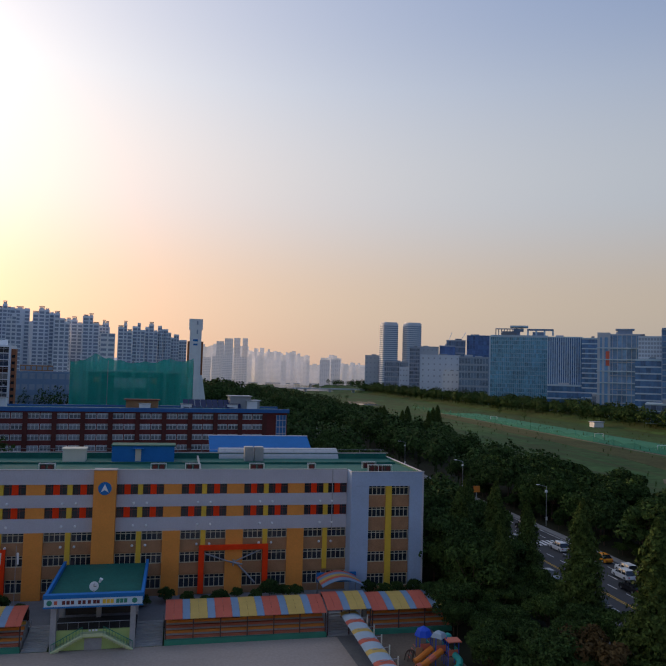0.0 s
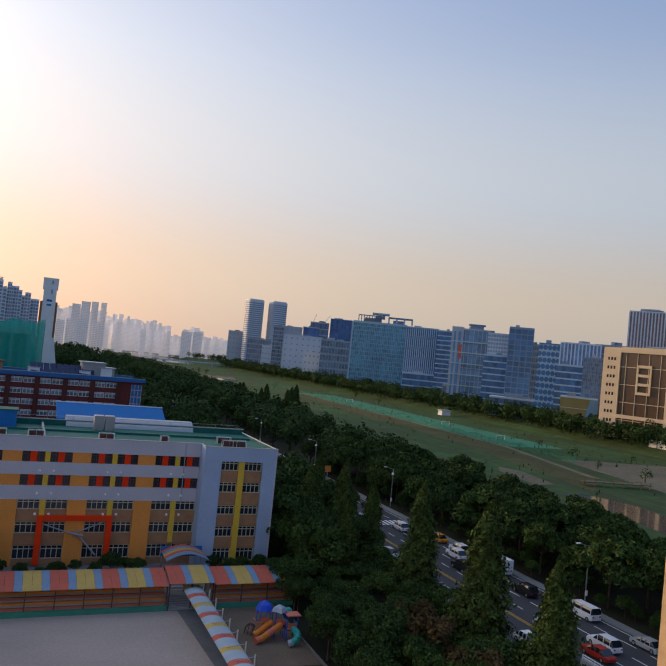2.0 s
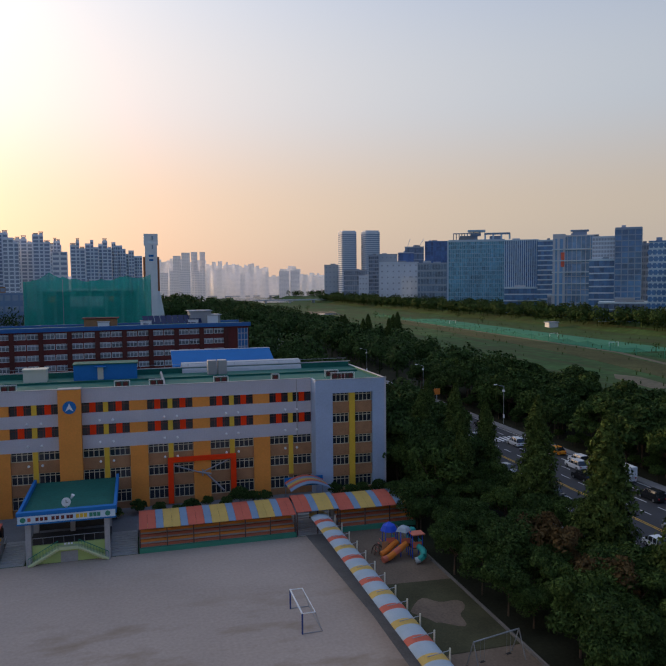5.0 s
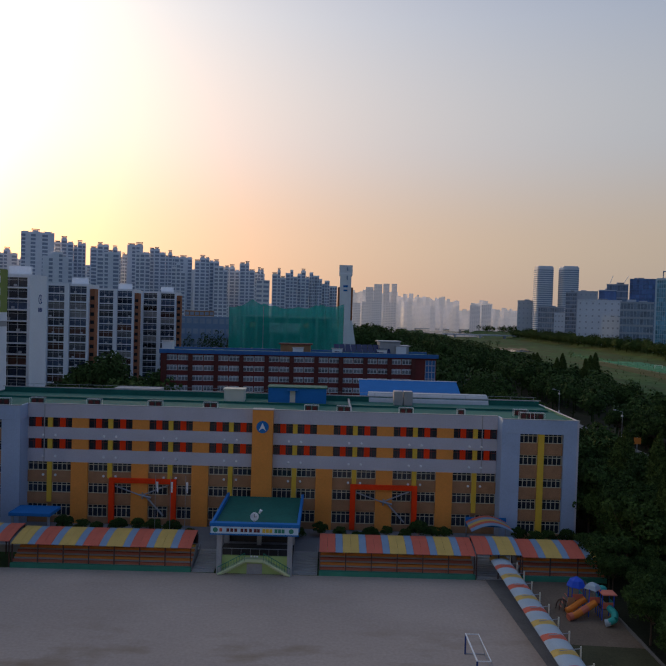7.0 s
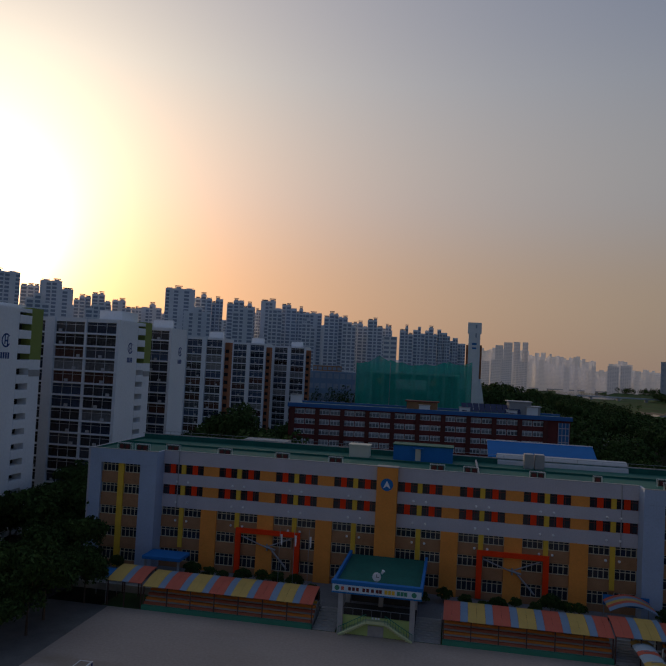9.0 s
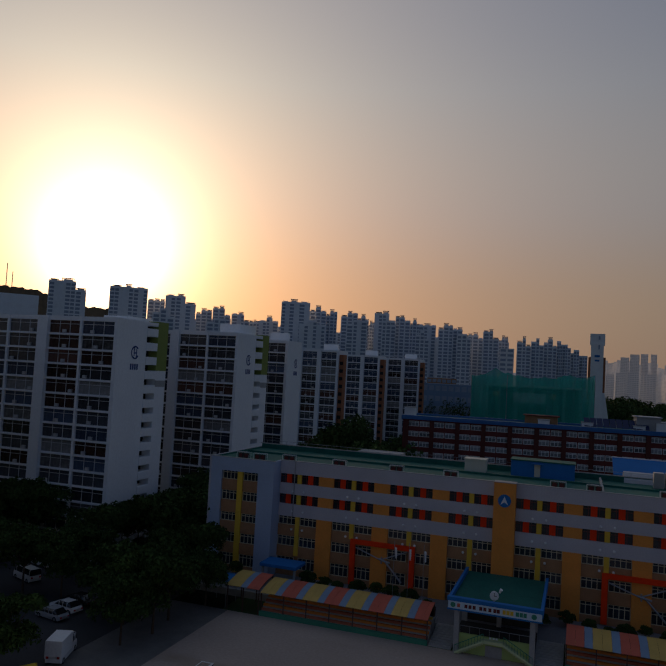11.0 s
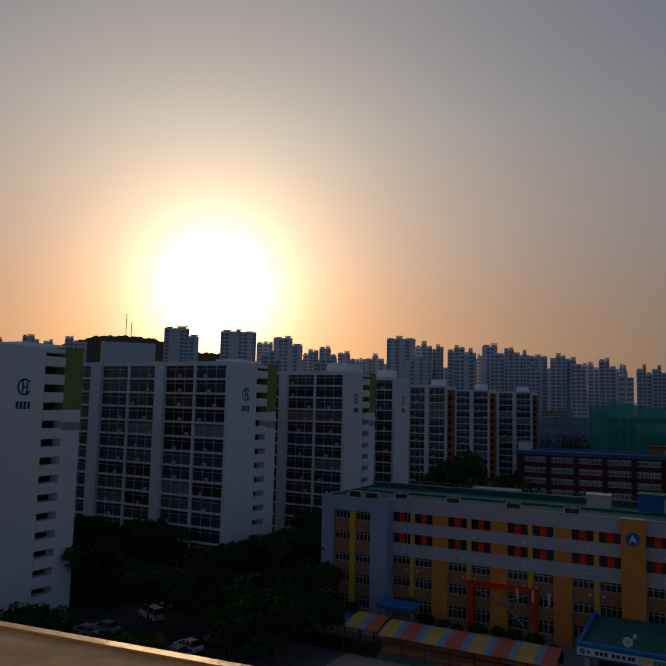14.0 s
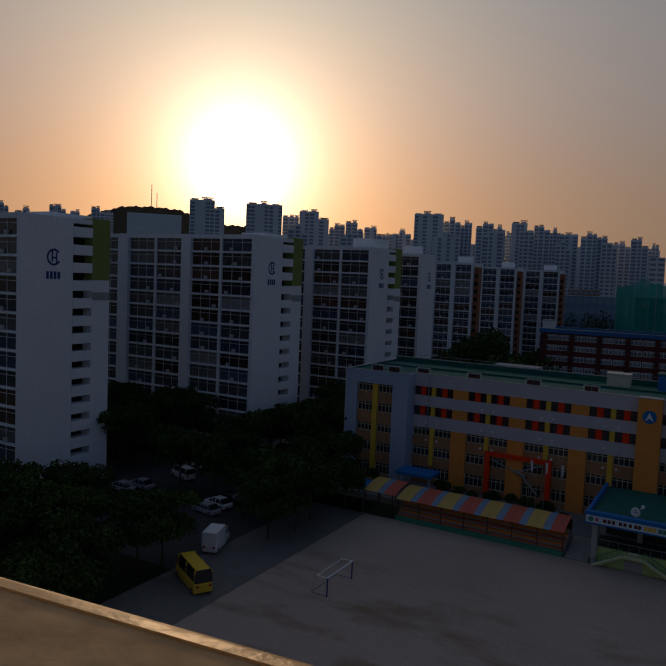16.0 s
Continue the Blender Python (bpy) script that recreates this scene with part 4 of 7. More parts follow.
# arched side entrance
arch = thing("arch_canopy", pose(24.0, 101.0, 0.9), "blue-backed striped arch canopy over the side door", "canopy")
span = [(-3.0 + 6.0 * k / 12, 2.3 + 1.55 * math.sin(math.pi * (0.12 + 0.76 * k / 12))) for k in range(13)]
for j, mat in enumerate(("can_blue", "can_red", "can_yellow", "can_blue", "can_red")):
    bm = bmesh.new()
    y0 = -1.6 + 0.9 * j
    rows = []
    for x, z in span:
        rows.append([bm.verts.new((x, y, z + dz)) for y, dz in ((y0, 0), (y0 + 0.88, 0.12), (y0 + 0.88, 0.04), (y0, -0.08))])
    for p, q in zip(rows, rows[1:]):
        for k in range(4):
            bm.faces.new((p[k], p[(k + 1) % 4], q[(k + 1) % 4], q[k]))
    bm.faces.new(rows[0])
    bm.faces.new(rows[-1][::-1])
    bmesh.ops.recalc_face_normals(bm, faces=bm.faces[:])
    part("roof_strip", bm, M[mat], arch)
part("back_panel", boxes((-3.0, 3.0, 3.0, 3.2, 2.2, 3.6)), M["blue"], arch, "blue rear panel")
for x in (-2.9, 2.9):
    part("post", beams(((x, -1.4, 0), (x, -1.4, 2.4), 0.07)), M["grey"], arch)
    part("post", beams(((x, 2.8, 0), (x, 2.8, 2.4), 0.07)), M["grey"], arch)
side = thing("door_canopy", pose(-42.0, 102.6, 0.9), "flat blue canopy over the side door", "canopy")
part("roof", boxes((-3.0, 3.0, -1.8, 2.2, 2.9, 3.4), bevel=0.05), M["blue"], side)
for x in (-2.6, 2.6):
    part("post", boxes((x - 0.15, x + 0.15, -1.5, -1.2, 0, 2.9)), M["concrete"], side)

# ---------------------------------------------------------------- covered walk with a stepped striped roof
cover = thing("covered_walk", pose(23.2, 92, 0), "long covered walk with a pale roof striped red and yellow", "covered walk")
order = ("can_yellow", "can_pale", "can_red", "can_pale")
y, k = 0.6, 0
while y > -62:
    length = 1.15 if k % 2 == 0 else 2.1
    bm = bmesh.new()
    rows = []
    for q in range(9):
        a = math.pi * (0.14 + 0.72 * q / 8)
        x, z = -1.25 * math.cos(a) / math.cos(0.14 * math.pi), 2.15 + 0.62 * math.sin(a)
        rows.append([bm.verts.new(p) for p in ((x, y - length + 0.02, z), (x, y - 0.01, z + 0.03), (x, y - 0.01, z - 0.02), (x, y - length + 0.02, z - 0.04))])
    for p, q in zip(rows, rows[1:]):
        for j in range(4):
            bm.faces.new((p[j], p[(j + 1) % 4], q[(j + 1) % 4], q[j]))
    bm.faces.new(rows[0])
    bm.faces.new(rows[-1][::-1])
    bmesh.ops.recalc_face_normals(bm, faces=bm.faces[:])
    part("roof_sheet", bm, M[order[k % 4]], cover)
    if k % 2 == 0:
        part("post", beams(((1.45, y - 0.6, 0), (1.45, y - 0.6, 3.3), 0.09)), M["cream"], cover)
        part("arm", beams(((1.45, y - 0.6, 3.1), (-0.6, y - 0.6, 2.85), 0.04)), M["grey"], cover)
    y -= length
    k += 1

# ---------------------------------------------------------------- goals


def goal(m, label):
    ob = thing("football_goal", m, label, "goal", "football goals")
    part("post", beams(((0, -2.8, 0), (0, -2.8, 2.05), 0.09)), M["goal_blue"], ob, "dark blue lower post")
    part("post", beams(((0, 2.8, 0), (0, 2.8, 2.05), 0.09)), M["goal_blue"], ob, "dark blue lower post")
    part("crossbar", beams(((0, -2.85, 2.05), (0, 2.85, 2.05), 0.09)), M["white"], ob)
    part("top_frame", beams(((0, -2.8, 2.05), (1.3, -2.8, 2.05), 0.05), ((0, 2.8, 2.05), (1.3, 2.8, 2.05), 0.05), ((1.3, -2.8, 2.05), (1.3, 2.8, 2.05), 0.05)), M["white"], ob)
    part("ground_frame", beams(((0, -2.8, 0.05), (2.0, -2.8, 0.05), 0.04), ((0, 2.8, 0.05), (2.0, 2.8, 0.05), 0.04), ((2.0, -2.8, 0.05), (2.0, 2.8, 0.05), 0.04)), M["grey"], ob)
    part("stay", beams(((1.3, -2.8, 2.05), (2.0, -2.8, 0.05), 0.02), ((1.3, 2.8, 2.05), (2.0, 2.8, 0.05), 0.02)), M["grey"], ob)
    return ob


goal(pose(14.7, 67.9, 0.03), "white and blue football goal on the sand field")
goal(pose(-35.9, 67.0, 0.03, 0, 0, 180), "white football goal at the far side of the field")

# ---------------------------------------------------------------- playground


def pyramid(bm, x, y, z, r, h, sides=8):
    ring = [bm.verts.new((x + r * math.cos(k * math.tau / sides), y + r * math.sin(k * math.tau / sides), z)) for k in range(sides)]
    mid = [bm.verts.new((x + r * 0.7 * math.cos(k * math.tau / sides), y + r * 0.7 * math.sin(k * math.tau / sides), z + h * 0.6)) for k in range(sides)]
    tip = bm.verts.new((x, y, z + h))
    for k in range(sides):
        j = (k + 1) % sides
        bm.faces.new((ring[k], ring[j], mid[j], mid[k]))
        bm.faces.new((mid[k], mid[j], tip))
    bm.faces.new(ring[::-1])


def tube(bm, pts, r, sides=10):
    for a, b in zip(pts, pts[1:]):
        beam(bm, a, b, r, sides)


play = thing("play_structure", pose(30.9, 80.6, 0.03), "colourful plastic climbing tower with orange tube slides", "playground")
for x, y, z in ((-1.2, 2.0, 1.6), (0.6, 0.6, 1.8), (2.0, -0.4, 1.5)):
    part("platform", boxes((x - 0.8, x + 0.8, y - 0.8, y + 0.8, z - 0.1, z)), M["steel_dark"], play)
    for a in (-0.75, 0.75):
        for b in (-0.75, 0.75):
            part("post", beams(((x + a, y + b, 0), (x + a, y + b, z + 1.9), 0.07)), M["play_blue"], play)
    part("guard", boxes((x - 0.75, x + 0.75, y - 0.78, y - 0.72, z + 0.1, z + 0.9)), M["play_pink"], play)
    part("guard", boxes((x + 0.72, x + 0.78, y - 0.75, y + 0.75, z + 0.1, z + 0.9)), M["play_teal"], play)
bm = bmesh.new()
pyramid(bm, -1.2, 2.0, 3.4, 1.3, 1.3)
part("roof", bm, M["play_blue"], play, "bright blue dome roof")
bm = bmesh.new()
pyramid(bm, 0.6, 0.8, 3.5, 1.2, 0.9, 4)
part("roof", bm, M["can_pale"], play, "pale gable roof")
part("roof", boxes((1.2, 3.2, -1.3, 0.5, 3.3, 3.5), bevel=0.08), M["play_pink"], play, "salmon flat roof")
bm = bmesh.new()
pyramid(bm, 2.2, 1.6, 3.2, 0.7, 0.5, 6)
part("roof", bm, M["play_teal"], play, "teal leaf roof")
bm = bmesh.new()
tube(bm, ((-0.3, 0.9, 2.0), (-1.2, 0.7, 1.5), (-2.3, 0.4, 0.85), (-3.0, 0.25, 0.55)), 0.42)
part("tube_slide", bm, M["play_orange"], play, "orange tube slide")
bm = bmesh.new()
tube(bm, ((0.7, -0.2, 2.0), (-0.6, -0.6, 1.35), (-2.2, -1.1, 0.6), (-3.2, -1.4, 0.42)), 0.45)
part("tube_slide", bm, M["play_orange"], play, "orange tube slide")
bm = bmesh.new()
tube(bm, ((2.2, -1.0, 1.7), (2.6, -2.0, 1.3), (2.2, -2.9, 0.9), (1.4, -3.0, 0.5)), 0.45)
part("tube_slide", bm, M["play_teal"], play, "teal spiral tube slide")
bm = bmesh.new()
tube(bm, ((1.6, -3.0, 0.55), (1.0, -2.9, 0.4)), 0.46)
part("tube_end", bm, M["can_pale"], play)
part("climber", beams(*(((-2.2 - 0.25 * k, 2.4, 1.7 - 0.5 * k), (-2.2 - 0.25 * k, 3.4, 1.7 - 0.5 * k), 0.06) for k in range(4))), M["play_pink"], play)

bm = bmesh.new()
tube(bm, ((-0.5, -0.57, 1.4), (-1.4, -0.85, 0.98)), 0.47)
tube(bm, ((-2.7, -1.25, 0.52), (-3.3, -1.43, 0.42)), 0.48)
part("tube_ring", bm, M["play_pink"], play, "salmon tube section")
dome = bmesh.new()
for k in range(5):
    a = math.pi * k / 4
    tube(dome, [(-2.9 + 0.9 * math.cos(t) * math.cos(a), 2.2 + 0.9 * math.cos(t) * math.sin(a), 0.1 + 1.3 * math.sin(t)) for t in (math.pi * j / 8 for j in range(9))], 0.06, 6)
part("climbing_dome", dome, M["steel_dark"], play, "dark steel climbing dome")
part("panel", boxes((-2.6, -1.6, 1.0, 1.12, 0.9, 2.1), bevel=0.05), M["tan_brick"], play, "tan plastic climbing panel")

play.scale = (0.86, 0.86, 0.86)
swing = thing("swing_set", pose(30.2, 55.2, 0.03, 0, 0, 12), "grey steel frame swing in the yard", "swing")
part("beam", beams(((-2.6, 0, 2.5), (2.6, 0, 2.5), 0.06)), M["grey"], swing)
for x in (-2.6, 2.6):
    part("leg", beams(((x, 0, 2.5), (x, -0.9, 0), 0.05)), M["grey"], swing)
    part("leg", beams(((x, 0, 2.5), (x, 0.9, 0), 0.05)), M["grey"], swing)
for x in (-1.6, 1.4):
    seat = part("swing_seat", boxes((x - 0.25, x + 0.25, -0.12, 0.12, 0.45, 0.5)), M["dark"], swing)
    part("chain", beams(((x - 0.22, 0, 0.5), (x - 0.22, 0, 2.5), 0.012), ((x + 0.22, 0, 0.5), (x + 0.22, 0, 2.5), 0.012)), M["grey"], seat)
for k, x in enumerate((28.6, 31.0)):
    be = thing("bench", pose(x, 51.0 + 0.2 * k, 0.03, 0, 0, 10), "slatted white park bench in the yard", "bench", "yard benches")
    for j in range(4):
        part("slat", boxes((-0.95, 0.95, -0.22 + 0.12 * j, -0.13 + 0.12 * j, 0.42, 0.46)), M["white"], be)
    for xx in (-0.8, 0.8):
        part("leg", boxes((xx - 0.04, xx + 0.04, -0.2, 0.22, 0, 0.42)), M["grey"], be)

# flagpoles
for x, lean in ((-23.6, 0.1), (-21.5, 0.05), (-19.4, 0.08)):
    fp = thing("flagpole", pose(x, 98.8, 0.9), "tall white flagpole with a limp flag", "flagpole", "flagpoles")
    part("pole", beams(((0, 0, 0), (0, 0, 9.8), 0.035)), M["grey"], fp)
    bm = bmesh.new()
    slab(bm, ((0.03, -0.02), (0.25, 0.06), (0.45, -0.05), (0.55, 0.03), (0.45, -0.02), (0.25, 0.09), (0.03, 0.01)), 7.4, 8.9)
    for v in bm.verts:
        v.co.x *= 0.35 + 0.3 * (v.co.z - 7.4) / 2
        v.co.x += (9.4 - v.co.z) * lean
    part("flag", bm, M["white"], fp)
# ---------------------------------------------------------------- simple far blocks


def block(name, az, r, width, depth, base, top, turn, mat, win, label, category, floor=2.9, bays=6, head=True, group="", sides=True):
    """A far building whose front centre lies at azimuth az and range r: walls, window bands floor by floor, roof house."""
    x, y = r * math.sin(radians(az)), r * math.cos(radians(az))
    ob = thing(name, pose(x, y, base, 0, 0, turn), label, category, group)
    h = top - base
    n = max(2, int(h / floor))
    vols = [(-width / 2, width / 2, 0.0, h)]
    if head:
        q = random.Random(int(abs(az) * 100 + r))
        a, c = -width * q.uniform(0.16, 0.26), width * q.uniform(0.16, 0.26)
        drop = h / n
        vols = [(-width / 2, a, q.choice((0.8, 1.6)), h - drop * q.choice((0, 1, 2))), (a, c, 0.0, h), (c, width / 2, q.choice((0.8, 2.0)), h - drop * q.choice((0, 1, 1, 3)))]
    bm = bmesh.new()
    wall = bmesh.new()
    for x0, x1, y0, hv in vols:
        box(wall, x0, x1, y0, depth, 0, hv)
        nb = max(1, round(bays * (x1 - x0) / width))
        bw = (x1 - x0) / nb
        for f in range(n):
            z = (f + 0.32) * h / n
            if z + 0.5 * h / n > hv:
                break
            for k in range(nb):
                xa = x0 + bw * (k + 0.12)
                box(bm, xa, xa + bw * 0.76, y0 - 0.06, y0 + 0.1, z, z + 0.5 * h / n)
            if sides:
                for s in (-1, 1):
                    for k in range(2):
                        ya = depth * (0.25 + 0.34 * k)
                        box(bm, *sorted((s * (width / 2 - 0.1), s * (width / 2 + 0.06))), ya, ya + depth * 0.2, z, z + 0.5 * h / n)
    part("wall", wall, mat, ob)
    tagged(part("glazing", bm, win, ob), kind="stuff")
    if head:
        for i, (x0, x1, y0, hv) in enumerate(vols):
            bm = bmesh.new()
            m, hw = (x0 + x1) / 2 + q.uniform(-0.1, 0.1) * (x1 - x0), (x1 - x0) * q.uniform(0.28, 0.42)
            box(bm, m - hw, m + hw, depth * 0.3, depth * 0.7, hv, hv + q.uniform(0.8, 2.0))
            if i == 1:
                t = hv + q.uniform(2.4, 3.0)
                box(bm, m - hw, m - hw + 0.5, depth * 0.3, depth * 0.34, hv, t)
                box(bm, m + hw - 0.5, m + hw, depth * 0.3, depth * 0.34, hv, t)
                box(bm, m - hw * 1.15, m + hw * 1.15, depth * 0.28, depth * 0.5, t, t + 0.5)
            part("roof_house", bm, mat, ob)
    return ob



# ---------------------------------------------------------------- brick school behind
brick = thing("brick_school", pose(-8.5, 231, 0, 0, 0, 6.5), "dark red brick school with white windows and blue eaves", "school")
BL, BT = 45.0, 20.4
part("wall", boxes((-BL, BL, 0.3, 16, 0, BT)), M["brick"], brick)
part("roof", boxes((-BL + 0.5, BL - 0.5, 0.8, 15.5, BT, BT + 0.15)), M["roof_green"], brick, "green coated roof")
part("eave", boxes((-BL - 0.5, BL + 0.5, -0.5, 0.6, BT - 0.5, BT + 0.75)), M["blue_eave"], brick, "blue metal eave")
part("eave", boxes((-BL - 0.5, BL + 0.5, 15.4, 16.4, BT - 0.5, BT + 0.75)), M["blue_eave"], brick, "blue metal eave")
bw_mesh, bp_mesh = window_mesh(3.4, 1.7, 3, M["frame_white"], bar=0.16), pane_mesh(3.4, 1.7, M["glass_pale"])
for k in range(11):
    x = -BL + 1.2 + k * 8.1
    part("pilaster", boxes((x - 0.7, x + 0.7, -0.35, 0.3, 0, BT - 0.5)), M["brick_dark"], brick)
    if k == 10:
        break
    for f in range(6):
        z = 18.0 - 3.25 * f
        if z < 0:
            break
        for dx in (2.2, 5.9):
            w = again("window", bw_mesh, brick, pose(x + dx, 0.29, z - 0.3))
            again("pane", bp_mesh, w, pose(0, 0, 0))
part("stair_glazing", boxes((BL - 3.8, BL - 0.4, 0.1, 0.28, 1, BT - 1.2)), M["curtain_dark"], brick, "dark glazed stair end")
part("stair_mullion", boxes(*((BL - 3.8, BL - 0.4, 0.0, 0.1, 2.0 + 2.2 * k, 2.2 + 2.2 * k) for k in range(8)), *((BL - 3.8 + 1.1 * k, BL - 3.65 + 1.1 * k, 0.0, 0.095, 1, BT - 1.2) for k in range(4))), M["panel"], brick)
pent = thing("roof_penthouse", pose(-11, 240, BT + 0.15), "tan penthouse on the brick school roof", "roof hut")
part("wall", boxes((-5, 5, -2, 3, 0, 2.6)), M["tan_brick"], pent)
part("roof", boxes((-5.6, 5.6, -2.6, 3.6, 2.6, 2.9)), M["brick_dark"], pent)
for x in (-52, 24.5, -10, 18, 3):
    b = thing("roof_box", pose(x, 236.5 + 0.11 * x, BT + 0.15), "white metal box on the brick school roof", "roof hut", "roof boxes")
    part("wall", boxes((-1.7, 1.7, -1.5, 1.5, 0, 3.0 if abs(x) > 20 else 1.7)), M["white"], b)
    part("lid", boxes((-1.9, 1.9, -1.7, 1.7, 3.0 if abs(x) > 20 else 1.7, 3.2 if abs(x) > 20 else 1.85)), M["concrete"], b)
solar = thing("solar_array", pose(11.5, 236, BT + 0.4, 0, 0, 6.5), "dark blue solar panels on a tilted rack", "solar panels")
for k in range(10):
    for j in range(2):
        bm = boxes((-9.4 + 1.9 * k, -7.65 + 1.9 * k, 0.02 + 1.7 * j, 1.68 + 1.7 * j, 0, 0.06))
        for v in bm.verts:
            v.co.z += 0.4 + v.co.y * 0.75
        part("panel", bm, M["solar"], solar)
part("rack", beams(*(((-9 + 3 * k, 0.1, 0), (-9 + 3 * k, 3.3, 2.7), 0.06) for k in range(7)), *(((-9 + 3 * k, 3.3, 0), (-9 + 3 * k, 3.3, 2.7), 0.06) for k in range(7))), M["grey"], solar)
canopy_r = thing("roof_shed", pose(21.5, 241, BT + 0.15, 0, 0, 6.5), "pale stepped metal shed on the roof", "roof hut")
part("wall", boxes((-4.5, 2.5, -2, 3, 0, 4.4), (2.5, 5.5, -2, 3, 0, 3.0)), M["concrete"], canopy_r)
part("roof", boxes((-5.0, 2.8, -2.4, 3.4, 4.4, 4.7), (2.8, 5.9, -2.4, 3.4, 3.0, 3.25)), M["grey_sheet"], canopy_r)

# ---------------------------------------------------------------- building wrapped in netting
wrap = thing("netted_building", pose(-19.8, 330, 0), "concrete frame building wrapped in green dust netting", "building")
for f in range(8):
    part("floor_slab", boxes((-22, 22, 1, 26, 4.0 * f + 3.4, 4.0 * f + 3.9)), M["concrete"], wrap)
for k in range(7):
    part("column", boxes((-21.5 + 7 * k, -20.3 + 7 * k, 1.2, 2.4, 0, 32)), M["concrete"], wrap)
part("core", boxes((-20, 20, 8, 24, 0, 31)), M["brick_dark"], wrap)
part("panel", boxes((-8, 6, 0.6, 1.0, 24.5, 29.0)), M["white"], wrap, "pale wall piece behind the net")
for x in (-15.5, 9.5):
    part("panel", boxes((x - 1.3, x + 1.3, 0.6, 1.0, 26.5, 29.0)), M["orange"], wrap, "orange piece behind the net")


def net_sheet(xa, ya, xb, yb, tops, n=24):
    bm = bmesh.new()
    low, high = [], []
    for k in range(n + 1):
        f = k / n
        x, y = xa + (xb - xa) * f, ya + (yb - ya) * f
        s = f * (len(tops) - 1)
        i = min(int(s), len(tops) - 2)
        z = tops[i] + (tops[i + 1] - tops[i]) * (s - i) - 1.3 * math.sin(math.pi * (s - i))
        wob = 0.25 * math.sin(k * 1.7)
        low.append(bm.verts.new((x, y + wob * (ya == yb), 0.0)))
        high.append(bm.verts.new((x, y + wob * (ya == yb), z)))
    for k in range(n):
        bm.faces.new((low[k], low[k + 1], high[k + 1], high[k]))
    return bm


part("net", net_sheet(-26.5, -1.5, 26.5, -1.5, (35.6, 39.5, 36.8, 36.6, 38.0, 38.4), 40), M["net"], wrap, "green translucent dust net")
part("net", net_sheet(-26.5, -1.5, -26.5, 29, (35.6, 36.5)), M["net"], wrap, "green translucent dust net")
part("net", net_sheet(26.5, -1.5, 26.5, 29, (38.4, 37)), M["net"], wrap, "green translucent dust net")
part("net", net_sheet(-26.5, 29, 26.5, 29, (36.5, 38, 36, 38, 37)), M["net"], wrap, "green translucent dust net")
for x in (-26.4, -21.4, -10.6, 0, 10.6, 18, 26.4):
    part("scaffold_pole", beams(((x, -1.1, 0), (x, -1.1, 36.5), 0.22)), M["grey"], wrap)
part("scaffold_rail", beams(*(((-26.4, -1.0, 6.0 * k), (26.4, -1.0, 6.0 * k), 0.12) for k in range(1, 6))), M["grey"], wrap)

# tall white slab tower with brown flanks
slabt = thing("white_tower", pose(430 * math.sin(radians(1.25)), 430, 0), "tall white slab tower with brown flanks", "tower")
part("wall", boxes((-3.4, 3.4, 0, 9, 0, 58), (-4.0, 4.0, 0.5, 8.5, 57, 63.4)), M["white"], slabt)
part("flank", boxes((3.42, 4.6, 1, 8, 30, 50), (-4.6, -3.42, 1, 8, 30, 50)), M["apt_orange"], slabt, "brown flank panel")
bm = bmesh.new()
prism(bm, ((3.4, 0), (9.5, 0), (4.6, 30), (3.4, 30)), 0.6, 8.4)
part("skirt", bm, M["white"], slabt)
part("sign_bar", boxes((-1.4, 1.4, -0.1, 0.0, 50, 51.2), (-1.2, 1.2, -0.1, 0.0, 47.6, 48.6)), M["blue"], slabt)
part("slot", boxes((0.5, 1.3, -0.1, 0.0, 54.5, 57), (0.5, 1.3, -0.1, 0.0, 60, 62)), M["tower_win"], slabt)

# ---------------------------------------------------------------- apartment rows
FL = 2.72
unit_cache = {}


def unit_window(w):
    if w not in unit_cache:
        unit_cache[w] = (window_mesh(w, 2.44, max(3, round(w / 2.1)), M["frame_grey"], bar=0.085, depth=0.12), [pane_mesh(w, 2.44, M[g]) for g in ("glass_apt", "glass_apt", "glass_apt", "glass_blue", "glass_blue", "glass_warm", "glass_curtain")], box_mesh("air_unit", (-0.36, 0.36, -0.45, -0.1, 0.15, 0.72), M["grey_sheet"]))
    return unit_cache[w]


